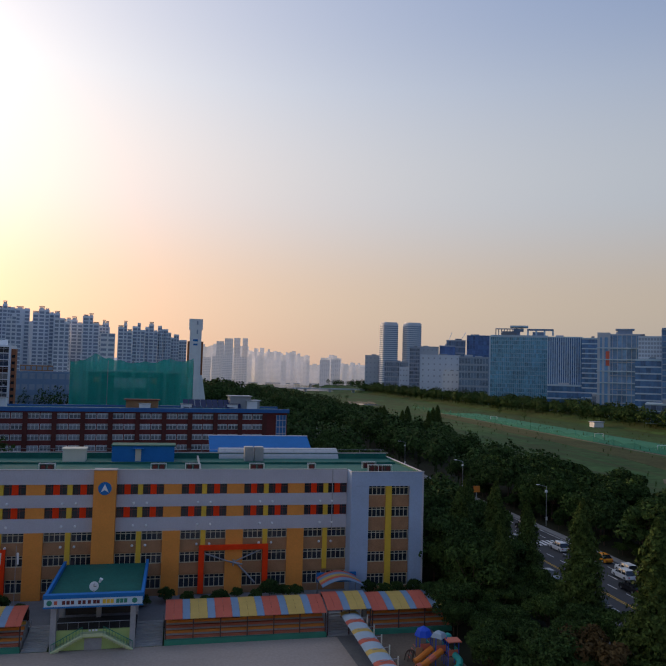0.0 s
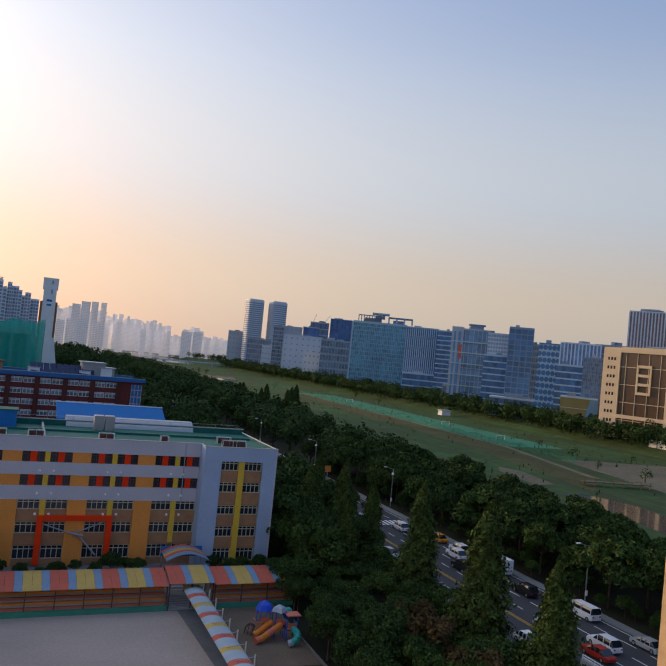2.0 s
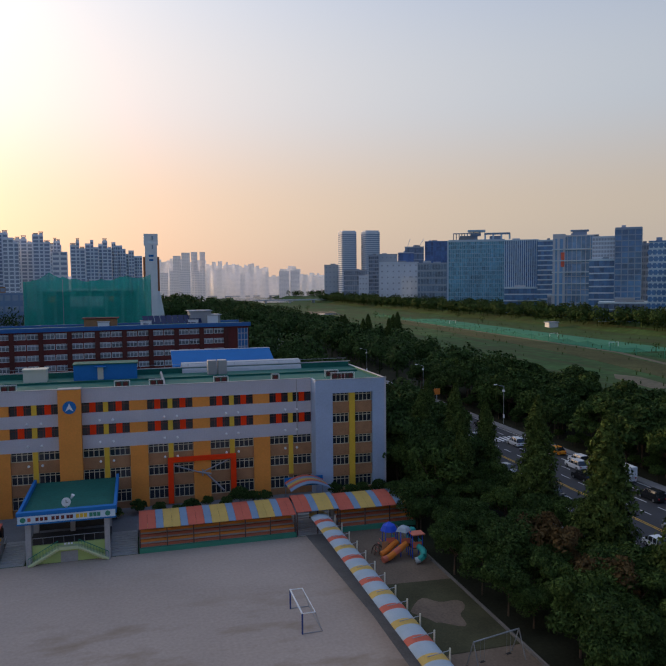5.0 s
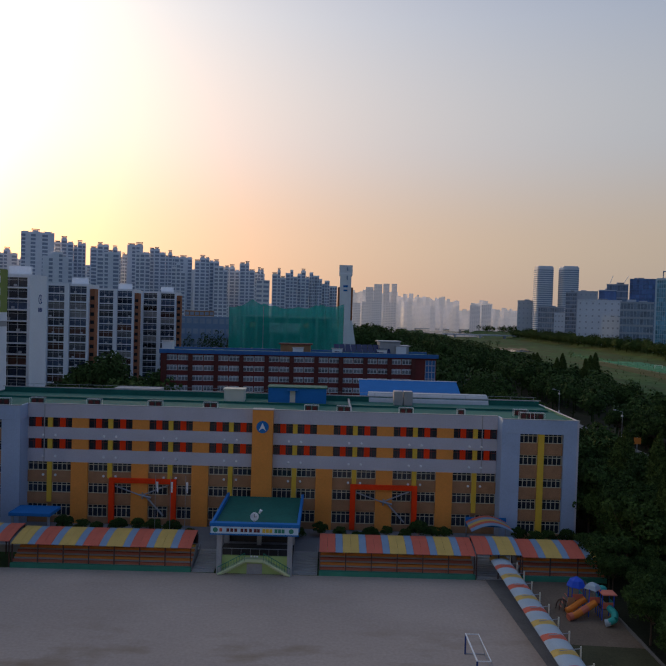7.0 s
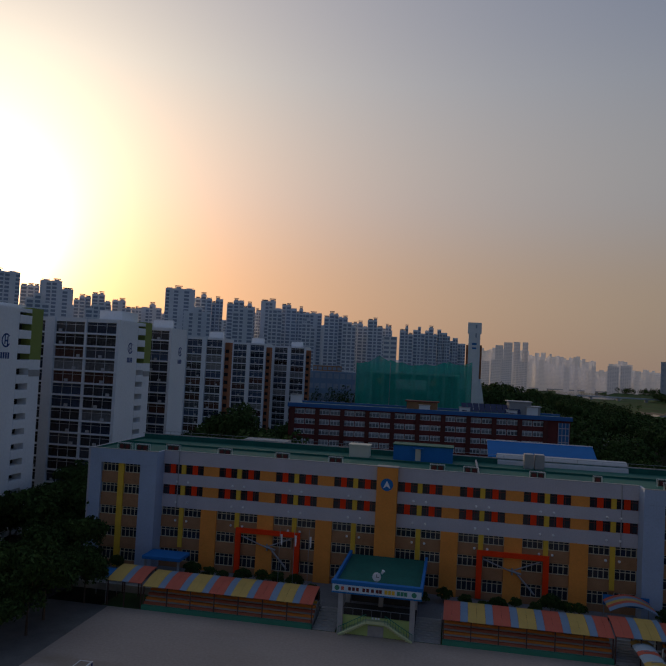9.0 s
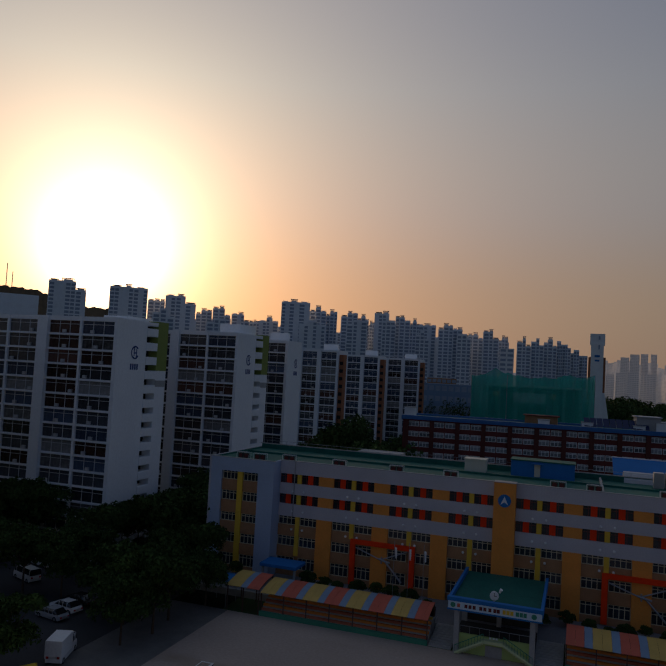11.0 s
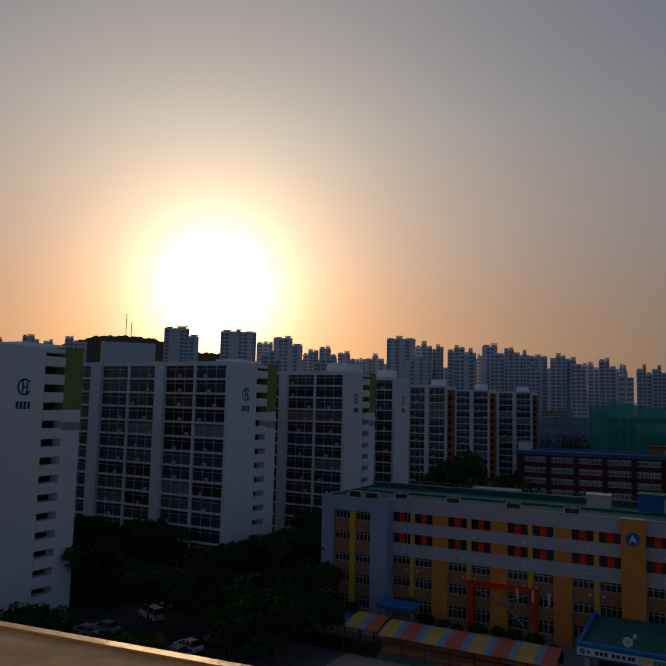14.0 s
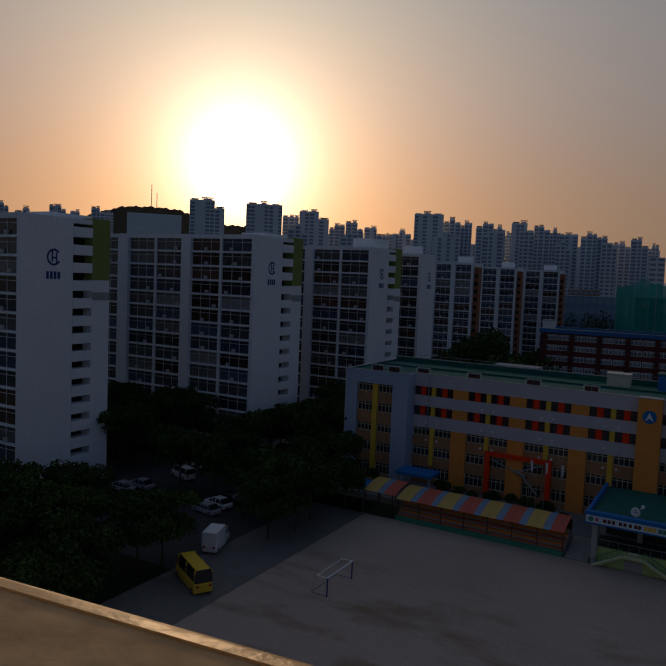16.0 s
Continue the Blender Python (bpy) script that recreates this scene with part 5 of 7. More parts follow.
def apartment(xe, yf, spec, dp, label, floors=15, gable=True, mark=False, stripe="apt_green", stair_front=False):
    """A slab of flats whose front faces the camera; spec lists, from the gable leftwards, window widths (positive) and pier widths (negative)."""
    ob = thing("apartment_block", pose(xe, yf, 0), label, "apartment block", "apartment rows")
    ln = sum(abs(s) for s in spec)
    h = floors * FL + 0.6
    r = random.Random(int(yf))
    ya = 0.56 * dp if gable else dp
    # solid core stands for the rooms, their dimness put into its colour
    part("core", boxes((-ln, -0.7, 1.0, ya, 0, h - 0.8), (-ln, -2.2, ya, dp, 0, h - 0.8)), M["dark_flat"], ob, "solid core coloured dark in place of unlit rooms")
    part("gable_wall", boxes((-0.7, 0, 0, ya, 0, h)), M["apt"], ob, "white painted gable wall")
    part("roof", boxes((-ln, -0.7, 0.02, ya, h - 0.8, h), (-ln, -2.2, ya, dp, h - 0.8, h - 0.05)), M["apt"], ob)
    head = 2.4 if yf > 130 else 0.9
    part("stair_head", boxes((-9, -3.5, ya - 1.5, dp - 0.5, h, h + head)), M["apt"], ob)
    if gable:
        yb, yc = 0.77 * dp, dp
        part("rear_wall", boxes((-2.2, 0, yb + 0.2, yc, 0, h - 3.4 * FL)), M["apt"], ob)
        part("rear_stripe", boxes((-2.2, 0.02, yb + 0.2, yc, h - 3.4 * FL, h + 0.3)), M[stripe], ob, "olive painted stripe")
        # near-black back paints in the shade of the stair recess
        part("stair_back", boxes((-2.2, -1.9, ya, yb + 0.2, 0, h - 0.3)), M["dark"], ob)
        band = box_mesh("balustrade", (-1.9, 0.12, ya + 0.002, yb + 0.198, 0, 1.55), M["apt"], 0.05)
        for f in range(floors):
            again("balustrade", band, ob, pose(0, 0, f * FL + 0.55))
        part("stair_top", boxes((-1.9, 0, ya + 0.002, yb + 0.198, h - 0.7, h)), M["apt"], ob)
        part("rear_band", boxes((0.0, 0.05, yb + 0.2, yc, h - 4.55 * FL, h - 4.1 * FL)), M["concrete"], ob)
    x = -0.7
    for s in spec:
        w = abs(s)
        if s < 0:
            part("pier", boxes((x - w, x, -0.5 if w > 1.5 else -0.1, 1.0, 0, h)), M["apt"], ob, "white painted pier")
        else:
            fm, pm, am = unit_window(w)
            part("slab_edge", boxes(*((x - w, x, -0.15, 0.99, f * FL + 2.58, f * FL + 2.72 + 0.14) for f in range(floors - 1)), (x - w, x, -0.15, 0.99, 0, 0.14)), M["apt"], ob, "white slab edges and railings")
            for f in range(floors):
                o = again("window", fm, ob, pose(x - w / 2, 0.3, f * FL + 0.14))
                again("pane", r.choice(pm), o, pose(0, 0, 0))
                if r.random() < 0.75:
                    again("air_unit", am, o, pose(r.uniform(-0.35, 0.35) * w, 0, 0))
        x -= w
    if stair_front:
        part("stair_strip", boxes((0.002, 1.7, 1.4, 4.6, 0, h - 1.5)), M["apt_orange"], ob, "rust painted stair strip")
        # dark plates on the strip stand for shaded openings
        op = box_mesh("stair_opening", (0.25, 1.5, 1.33, 1.39, 0.9, 2.1), M["dark"])
        for f in range(floors - 1):
            again("stair_opening", op, ob, pose(0, 0, f * FL))
    if mark:
        bm = bmesh.new()
        yk = ya * 0.62
        for k in range(20):
            a0, a1 = math.radians(40 + 14.5 * k), math.radians(40 + 14.5 * (k + 1))
            q = [bm.verts.new((0.03, yk + rr * math.cos(a), h - 6.0 + rr * math.sin(a))) for rr, a in ((1.25, a0), (1.25, a1), (0.95, a1), (0.95, a0))]
            bm.faces.new(q)
        box(bm, 0.003, 0.03, yk - 0.4, yk - 0.15, h - 6.7, h - 4.9)
        box(bm, 0.003, 0.03, yk + 0.35, yk + 0.6, h - 6.9, h - 5.3)
        box(bm, 0.003, 0.03, yk - 0.15, yk + 0.35, h - 6.2, h - 5.95)
        part("estate_mark", bm, M["mark_blue"], ob, "blue ring mark")
        part("number_bar", boxes(*((0.003, 0.03, yk - 1.3 + 0.66 * k, yk - 0.85 + 0.66 * k, h - 9.2, h - 8.1) for k in range(4))), M["mark_blue"], ob, "dark bars in place of a number")
    return ob


U, S, P = 6.9, -0.5, -2.3
apartment(-87.8, 64.9, (U, S, U, P, U, S, U), 16.4, "white apartment block with olive stripe and glazed balconies", mark=True)
apartment(-77.8, 106.6, (U, S, U, P, U, S, U, P, -1.0, U, S, U), 16.5, "long white apartment block with dark glazed balconies", mark=True)
apartment(-72.3, 143.2, (U, S, U, P, U, S, U), 16.6, "white apartment block with an olive stair stripe", mark=True)
apartment(-73.1, 173.8, (U, S, U, P), 10.0, "white apartment block with a plain gable", gable=False, mark=True)
apartment(-80.6, 238.0, (5.6, -1.6, 5.6, -1.6, 5.6), 11.0, "white apartment block with rust stair strip", gable=False, stair_front=True)
apartment(-79.0, 287.0, (5.8, -1.6, 5.8, -1.6, 5.8), 11.0, "white apartment block with rust stair strip", gable=False, stair_front=True)
apartment(-67.5, 313.0, (6.0, -1.6, 6.0, -1.6, 6.0), 11.0, "white apartment block with rust stair strip", gable=False, stair_front=True)

# ---------------------------------------------------------------- skyline


def span_block(name, al, ar, el, r, mat, win, label, category, base=0.0, floor=2.9, bays=5, head=True, group="", turn=None, depth=16):
    az = (al + ar) / 2
    width = 2 * r * math.tan(radians((ar - al) / 2))
    return block(name, az, r, width, depth, base, 34 + r * math.tan(radians(el)), -az if turn is None else turn, mat, win, label, category, floor, bays, head, group)


SKY = "tall apartment tower, its paint paled for evening haze"


def high_rise(al, ar, el, r, seed, group="skyline towers", label=SKY, mat="tower", heads=True):
    """A tower of flats seen from azimuth al to ar: a core between two lower wings, each with piers, window strips and floor bands, and a canopy on the roof."""
    az = (al + ar) / 2
    q = random.Random(seed)
    w, depth, h = 2 * r * math.tan(radians((ar - al) / 2)), 15.0, 34 + r * math.tan(radians(el))
    ob = thing("apartment_tower", pose(r * math.sin(radians(az)), r * math.cos(radians(az)), 0, 0, 0, -az), label, "apartment tower", group)
    floor = 2.8
    a, c = -w * q.uniform(0.10, 0.24), w * q.uniform(0.10, 0.24)
    head = q.uniform(1.4, 2.4) if heads else 0.0
    vols = [(-w / 2, a, q.uniform(0.8, 2.6), h - head - q.choice((0, 0, 1, 1)) * floor), (a, c, 0.0, h - head), (c, w / 2, q.uniform(0.8, 2.6), h - head - q.choice((0, 0, 1, 2)) * floor)]
    wall, pier, glazing, band, crown = (bmesh.new() for _ in range(5))
    for i, (x0, x1, y0, top) in enumerate(vols):
        box(wall, x0, x1, y0, depth, 0, top)
        n = max(1, round((x1 - x0) / 3.6))
        bw = (x1 - x0) / n
        solid = q.randrange(n) if n > 1 else -1
        for k in range(n):
            xa = x0 + bw * k
            box(pier, xa, xa + bw * 0.16, y0 - 0.45, y0 - 0.002, 0, top)
            if k != solid:
                box(glazing, xa + bw * 0.16, xa + bw, y0 - 0.06, y0 - 0.004, 24, top - 1.2)
        box(pier, x1 - bw * 0.12, x1, y0 - 0.5, y0 - 0.006, 0, top)
        z = top - 1.2
        while z > 24:
            box(band, x0 + 0.1, x1 - 0.1, y0 - 0.25, y0 - 0.008, z - 0.45, z + 0.55)
            z -= floor
        if heads:
            m, hw = (x0 + x1) / 2, (x1 - x0) * q.uniform(0.26, 0.40)
            lift = head if i == 1 else q.uniform(0.7, 1.3)
            box(wall, m - hw * 0.8, m + hw * 0.8, depth * 0.2, depth * 0.7, top, top + lift * 0.75)
            for sx in (-1, 1):
                box(crown, m + sx * hw - 0.2, m + sx * hw + 0.2, 2.0, 2.4, top, top + lift)
            if i == 1 or q.random() < 0.5:
                box(crown, m - hw - 0.5, m + hw + 0.5, 1.6, 6.0, top + lift, top + lift + 0.3)
    part("wall", wall, M[mat], ob)
    tagged(part("pier", pier, M[mat], ob), kind="stuff")
    tagged(part("glazing", glazing, M["tower_win"], ob), kind="stuff")
    tagged(part("floor_band", band, M[mat], ob), kind="stuff")
    if heads:
        part("roof_canopy", crown, M["tower_crown"], ob)
    return ob


for k, (al, ar, el, r) in enumerate((
        (-55.3, -54.3, 4.6, 650), (-53.9, -52.5, 4.35, 660), (-51.55, -50.4, 4.65, 640), (-50.1, -49.1, 4.35, 680), (-48.6, -47.6, 4.7, 640), (-47.6, -47.0, 4.45, 680),
        (-41.3, -38.6, 5.9, 540), (-36.9, -34.05, 5.85, 540), (-34.0, -32.7, 4.9, 600), (-32.68, -30.3, 5.4, 560), (-30.25, -29.0, 4.4, 620), (-28.95, -27.55, 4.7, 610), (-27.45, -26.0, 4.3, 630), (-26.0, -25.2, 3.75, 660), (-25.25, -23.7, 4.15, 640),
        (-23.5, -21.2, 5.6, 560), (-21.2, -19.85, 5.2, 580), (-19.85, -18.97, 4.95, 590), (-18.65, -17.3, 4.9, 580), (-17.3, -16.4, 4.7, 590), (-16.45, -15.95, 4.2, 620),
        (-15.95, -14.25, 5.05, 570), (-14.25, -13.05, 4.75, 585), (-13.05, -12.35, 4.55, 590), (-12.4, -11.0, 4.2, 600), (-10.8, -9.65, 4.3, 590), (-9.66, -8.45, 4.0, 600), (-8.46, -7.28, 3.65, 620), (-7.28, -6.05, 3.95, 600), (-6.05, -5.35, 3.5, 620))):
    high_rise(al, ar, el, r, k)
# lower wings of the same estate stand before them
for k, (al, ar, el, r) in enumerate(((-22.0, -19.9, 4.0, 520), (-18.2, -16.5, 4.2, 530), (-15.3, -14.2, 4.3, 530), (-12.6, -11.5, 3.6, 540), (-9.3, -8.2, 3.5, 545), (-33.6, -31.9, 4.2, 500), (-29.4, -27.9, 3.7, 520))):
    high_rise(al, ar, el, r, 60 + k, heads=False)
# a further row closes the gaps between them
brng = random.Random(8)
az = -34.0
while az < -6.0:
    w = brng.uniform(1.2, 1.7)
    high_rise(az, az + w, 3.75 - 0.03 * (az + 34) + brng.uniform(-0.25, 0.2), brng.uniform(740, 780), 1000 + int(az * 10), heads=False)
    az += w - 0.1
for k, (al, ar, el) in enumerate(((-4.67, -3.6, 3.5), (-3.6, -2.65, 3.4), (-2.65, -1.68, 3.5), (-1.68, -1.26, 3.25), (-1.26, -0.65, 3.0), (-0.65, -0.04, 2.62), (-0.04, 0.57, 2.2))):
    high_rise(al, ar, el, 590 + 12 * (al + 5), 200 + k, "stepped towers", "white balconied apartment tower in a stepped row", "tower_light", heads=k in (0, 2))
span_block("white_block", -5.96, -4.86, 2.5, 470, M["white"], M["tower_win"], "white block with an orange corner", "building", bays=2, head=False)
span_block("white_block", -46.0, -41.9, 4.4, 300, M["apt"], M["tower"], "broad white building behind the flats", "building", bays=5, head=False)
span_block("low_office", -11.9, -7.8, -0.55, 420, M["blue_grey"], M["tower_win"], "low blue-grey hall by the street", "building", floor=5, bays=8, head=False)
span_block("low_office", -11.5, -9.2, -0.1, 470, M["tan_brick"], M["tower_win"], "low brick building with a flat roof", "building", floor=4, bays=6, head=False)

# hill with masts behind the flats
HILL = ((-55, 3.6), (-49, 4.2), (-47, 4.95), (-46.2, 5.2), (-44, 5.3), (-42, 5.15), (-41.2, 4.85), (-39, 4.15), (-36, 4.1))


def tops_of(a, line):
    """Height angle at azimuth a along a line of corners."""
    for (a0, t0), (a1, t1) in zip(line, line[1:]):
        if a0 <= a <= a1:
            return t0 + (t1 - t0) * (a - a0) / (a1 - a0)
    return line[-1][1]


hill = bmesh.new()
n, rows = 90, []
for k in range(n + 1):
    az = radians(-55 + 18.5 * k / n)
    el = tops_of(-55 + 18.5 * k / n, HILL) + 0.05 * math.sin(k * 2.3) + 0.04 * math.sin(k * 5.1)
    rr = 900
    rows.append([hill.verts.new((q * math.sin(az), q * math.cos(az), z)) for q, z in ((rr - 160, 0), (rr, 34 + rr * math.tan(radians(el)) * 0.93), (rr + 120, 34 + rr * math.tan(radians(el))), (rr + 400, 0))])
for a, b in zip(rows, rows[1:]):
    for k in range(3):
        hill.faces.new((a[k], a[k + 1], b[k + 1], b[k]))
structure("hill", hill, M["hill"], "wooded hill against the evening sky", "hill")
for az, top in ((-44.2, 6.6), (-43.8, 6.0)):
    mast = thing("radio_mast", pose(1010 * math.sin(radians(az)), 1010 * math.cos(radians(az)), 100), "thin radio mast on the hill", "mast", "hill masts")
    part("mast", beams(((0, 0, 0), (0, 0, 34 + 1010 * math.tan(radians(top)) - 100), 0.5)), M["grey"], mast)

# ---------------------------------------------------------------- far city, its haze put into colour and emission
frng = random.Random(3)
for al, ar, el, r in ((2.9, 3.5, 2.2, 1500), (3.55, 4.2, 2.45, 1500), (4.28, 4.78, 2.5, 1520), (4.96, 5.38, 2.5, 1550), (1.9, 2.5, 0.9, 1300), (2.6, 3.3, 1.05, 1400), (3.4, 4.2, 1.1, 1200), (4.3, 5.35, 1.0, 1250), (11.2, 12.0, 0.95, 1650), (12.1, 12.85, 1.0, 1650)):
    span_block("distant_block", al, ar, el, r, M["haze_near"], M["haze_win"], "distant apartment block with haze put in as a glow", "apartment block", bays=5, head=False, group="distant blocks")
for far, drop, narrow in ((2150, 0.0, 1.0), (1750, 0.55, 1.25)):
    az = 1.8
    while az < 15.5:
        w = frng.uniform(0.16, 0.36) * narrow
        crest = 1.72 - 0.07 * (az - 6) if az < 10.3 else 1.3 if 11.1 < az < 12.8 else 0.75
        span_block("distant_block", az, az + w, crest - drop + frng.uniform(-0.3, 0.08), frng.uniform(far - 120, far + 120), M["haze_far"], M["haze_win_far"], "far apartment block paled by a painted haze glow", "apartment block", bays=4, head=False, group="distant blocks")
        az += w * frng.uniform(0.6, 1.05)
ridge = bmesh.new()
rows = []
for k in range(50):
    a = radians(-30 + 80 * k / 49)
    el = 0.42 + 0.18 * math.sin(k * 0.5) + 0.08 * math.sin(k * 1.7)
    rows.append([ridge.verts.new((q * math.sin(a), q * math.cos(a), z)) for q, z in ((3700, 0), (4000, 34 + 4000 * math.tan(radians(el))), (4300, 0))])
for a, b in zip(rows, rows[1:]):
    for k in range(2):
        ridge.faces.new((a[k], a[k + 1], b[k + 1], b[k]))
# the ridge glows faintly as well, its haze put into emission
structure("backdrop", ridge, M["far_hill_haze_glow"], "far hills paled by a haze glow in their material", "backdrop")

# ---------------------------------------------------------------- office blocks on the far bank
FB = 4.0


def bank(az):
    return 352 / math.sin(radians(az))


def office(name, al, ar, el, style, label, extra=0.0, turn=None, bottom=None):
    """An office whose front shows from azimuth al to ar; style: how its skin is divided."""
    azm = (al + ar) / 2
    r = bank(azm) + extra
    w = 2 * r * math.tan(radians((ar - al) / 2)) / (1 if turn is None else math.cos(radians(turn + azm)))
    top = 34 + r * math.tan(radians(el))
    ob = thing(name, pose(r * math.sin(radians(azm)), r * math.cos(radians(azm)), FB, 0, 0, -azm if turn is None else turn), label, "office")
    h = top - FB
    body, skin, kind, nx, nz, bar = style
    part("wall", boxes((-w / 2, w / 2, 0, 26, 0, h)), M[body], ob)
    bm = bmesh.new()
    if kind in ("grid", "fins"):
        for k in range(nx + 1):
            x = -w / 2 + w * k / nx
            box(bm, x - bar / 2, x + bar / 2, -0.5, -0.002, 0, h)
    if kind in ("grid", "bands"):
        for k in range(nz + 1):
            z = h * k / nz
            box(bm, -w / 2, w / 2, -0.42, -0.004, max(0, z - bar * 0.6), min(h, z + bar * 0.6))
    if kind == "holes":
        for k in range(nx):
            for j in range(nz):
                x, z = -w / 2 + w * (k + 0.5) / nx, h * (j + 0.5) / nz
                box(bm, x - bar / 2, x + bar / 2, -0.12, -0.004, z - bar * 0.55, z + bar * 0.55)
    if kind == "hex":
        for j in range(nz):
            for k in range(nx):
                x = -w / 2 + w * (k + (0.5 if j % 2 else 0.25)) / nx
                z = h * (j + 0.5) / nz
                q = [(x + bar * math.cos(a), z + bar * 1.15 * math.sin(a)) for a in (i * math.tau / 6 for i in range(6))]
                va = [bm.verts.new((px, -0.15, pz)) for px, pz in q]
                vb = [bm.verts.new((px, -0.004, pz)) for px, pz in q]
                bm.faces.new(va[::-1])
                for i in range(6):
                    bm.faces.new((va[i], va[(i + 1) % 6], vb[(i + 1) % 6], vb[i]))
    if "pane_" + body in M and kind in ("grid", "fins", "bands"):
        panes = bmesh.new()
        cols = nx if kind != "bands" else max(5, round(w / 3.5))
        tiers = nz if kind != "fins" else max(6, round(h / 3.8))
        for i in range(cols):
            for j in range(tiers):
                x0, z0 = -w / 2 + w * i / cols, h * j / tiers
                box(panes, x0 + 0.12, x0 + w / cols - 0.12, -0.14, -0.003, z0 + h / tiers * 0.1, z0 + h / tiers * 0.9)
        tagged(part("pane", panes, M["pane_" + body], ob, "reflecting office panes"), kind="stuff")
    tagged(part("facade_division", bm, M[skin], ob), kind="stuff")
    part("roof_edge", boxes((-w / 2 - 0.2, w / 2 + 0.2, -0.55, 26.2, h, h + 0.9)), M[body if kind == "holes" else skin], ob)
    q = random.Random(int(al * 100))
    for k in range(q.choice((1, 2, 2, 3))):
        x0 = q.uniform(-0.42, 0.1) * w
        part("roof_plant", boxes((x0, x0 + w * q.uniform(0.12, 0.3), 6, 16, h + 0.9, h + q.uniform(1.8, 3.6))), M[q.choice(("blue_grey", "pale_wall", "steel_frame"))], ob)
    return ob, w, h, r


office("office_block", 14.84, 16.4, 1.4, ("pale_wall", "tower_win", "holes", 5, 7, 2.6), "grey mid-rise office in haze", 40)
office("office_block", 16.4, 18.3, 0.95, ("pale_wall2", "tower_win", "bands", 1, 6, 1.6), "pale low office with window bands", 0)
office("office_block", 17.6, 18.8, 0.5, ("pale_wall2", "tower_win", "holes", 5, 5, 1.8), "small pale office by the trees", -20)
office("office_block", 18.4, 19.2, 2.1, ("pale_wall", "tower_win", "bands", 1, 12, 1.4), "slim pale office slab in haze", 10)
office("office_block", 19.25, 22.4, 1.55, ("pale_wall2", "tower_win", "holes", 7, 7, 1.9), "white office with small windows", 0)
office("office_block", 19.0, 20.7, 2.2, ("pale_wall", "tower_win", "holes", 5, 8, 2.2), "grey office block behind others", 70)
office("office_block", 20.76, 22.0, 2.3, ("blue_deep", "pale_wall", "bands", 1, 5, 0.5), "blue glazed office among pale blocks", 60)
office("office_block", 21.3, 22.8, 2.75, ("blue_grey", "tower_win", "bands", 1, 9, 1.2), "blue-grey office with round top", 90)
office("office_block", 22.9, 24.65, 3.15, ("blue_deep", "curtain_dark", "grid", 8, 14, 0.3), "deep blue glazed office block", 30)
office("office_block", 22.3, 24.6, 1.45, ("pale_wall2", "tower_win", "bands", 1, 6, 2.0), "white office with window bands", -10)
office("office_block", 21.0, 23.0, 0.3, ("pale_wall2", "tower_win", "holes", 6, 4, 2.0), "low white office by the trees", -25)
ob, w, h, r = office("glass_office", 24.75, 29.06, 3.2, ("curtain", "mullion", "grid", 30, 16, 0.24), "large blue-green curtain-wall office", 0)
part("rooftop_block", boxes((-w * 0.30, w * 0.02, 8, 20, h, h + 5.5), (-w * 0.10, w * 0.08, 6, 18, h + 5.5, h + 8.5), (w * 0.24, w * 0.44, 9, 20, h, h + 5.0)), M["blue_grey"], ob, "grey rooftop plant blocks")
part("roof_canopy", boxes((-w * 0.16, w * 0.16, 3, 19, h + 9.6, h + 11.4), (-w * 0.06, -w * 0.04, 8, 10, h + 8.5, h + 9.6), (w * 0.04, w * 0.06, 8, 10, h + 8.5, h + 9.6)), M["mullion"], ob, "pale rooftop canopy")
for k in range(7):
    part("screen_post", boxes((-w * 0.42 + w * 0.05 * k, -w * 0.405 + w * 0.05 * k, 2.5, 4.0, h + 0.9, h + 7.2)), M["steel_frame"], ob)
part("screen_beam", boxes((-w * 0.42, -w * 0.09, 2.4, 4.1, h + 7.2, h + 8.2), (w * 0.14, w * 0.60, 2.4, 4.1, h + 6.0, h + 8.0)), M["blue_grey"], ob)
for k in range(4):
    part("screen_post", boxes((w * 0.14 + w * 0.145 * k, w * 0.17 + w * 0.145 * k, 2.5, 4.0, h + 0.9, h + 6.0)), M["mullion"], ob)
part("cornice", boxes((-w / 2, w / 2, -0.8, -0.55, h - 1.4, h + 0.9)), M["mullion"], ob)
part("entrance_band", boxes((-w / 2, w / 2, -0.7, -0.55, 5.0, 6.0)), M["mullion"], ob)
part("corner_pier", boxes((-w / 2 - 1.6, -w / 2, -0.6, 8, 0, h)), M["mullion"], ob)
office("glass_office", 29.06, 31.6, 3.12, ("curtain_dark", "mullion", "fins", 16, 1, 0.75), "dark glass office with pale vertical fins", 6)
office("glass_office", 31.55, 32.7, 3.05, ("curtain_dark", "mullion", "bands", 1, 15, 0.9), "dark glass office with pale bands", 16)
office("glass_office", 29.06, 32.5, -0.55, ("curtain_dark", "mullion", "bands", 1, 4, 1.0), "low dark glass podium of the offices", -3)
ob, w, h, r = office("glass_office", 32.75, 35.7, 3.35, ("curtain_mid", "pale_wall", "grid", 9, 6, 0.45), "glass office with pale balcony bands", 0)
part("corner_tower", boxes((-w / 2 - 1.0, -w * 0.22, -1.2, 20, 0, h + 2.0)), M["pale_wall"], ob, "pale stone corner")
part("corner_glass", boxes((-w / 2 + 1.0, -w / 2 + 2.6, -1.3, -1.22, 4, h - 2), (-w * 0.36, -w * 0.28, -1.3, -1.22, 4, h - 2)), M["curtain_mid"], ob)
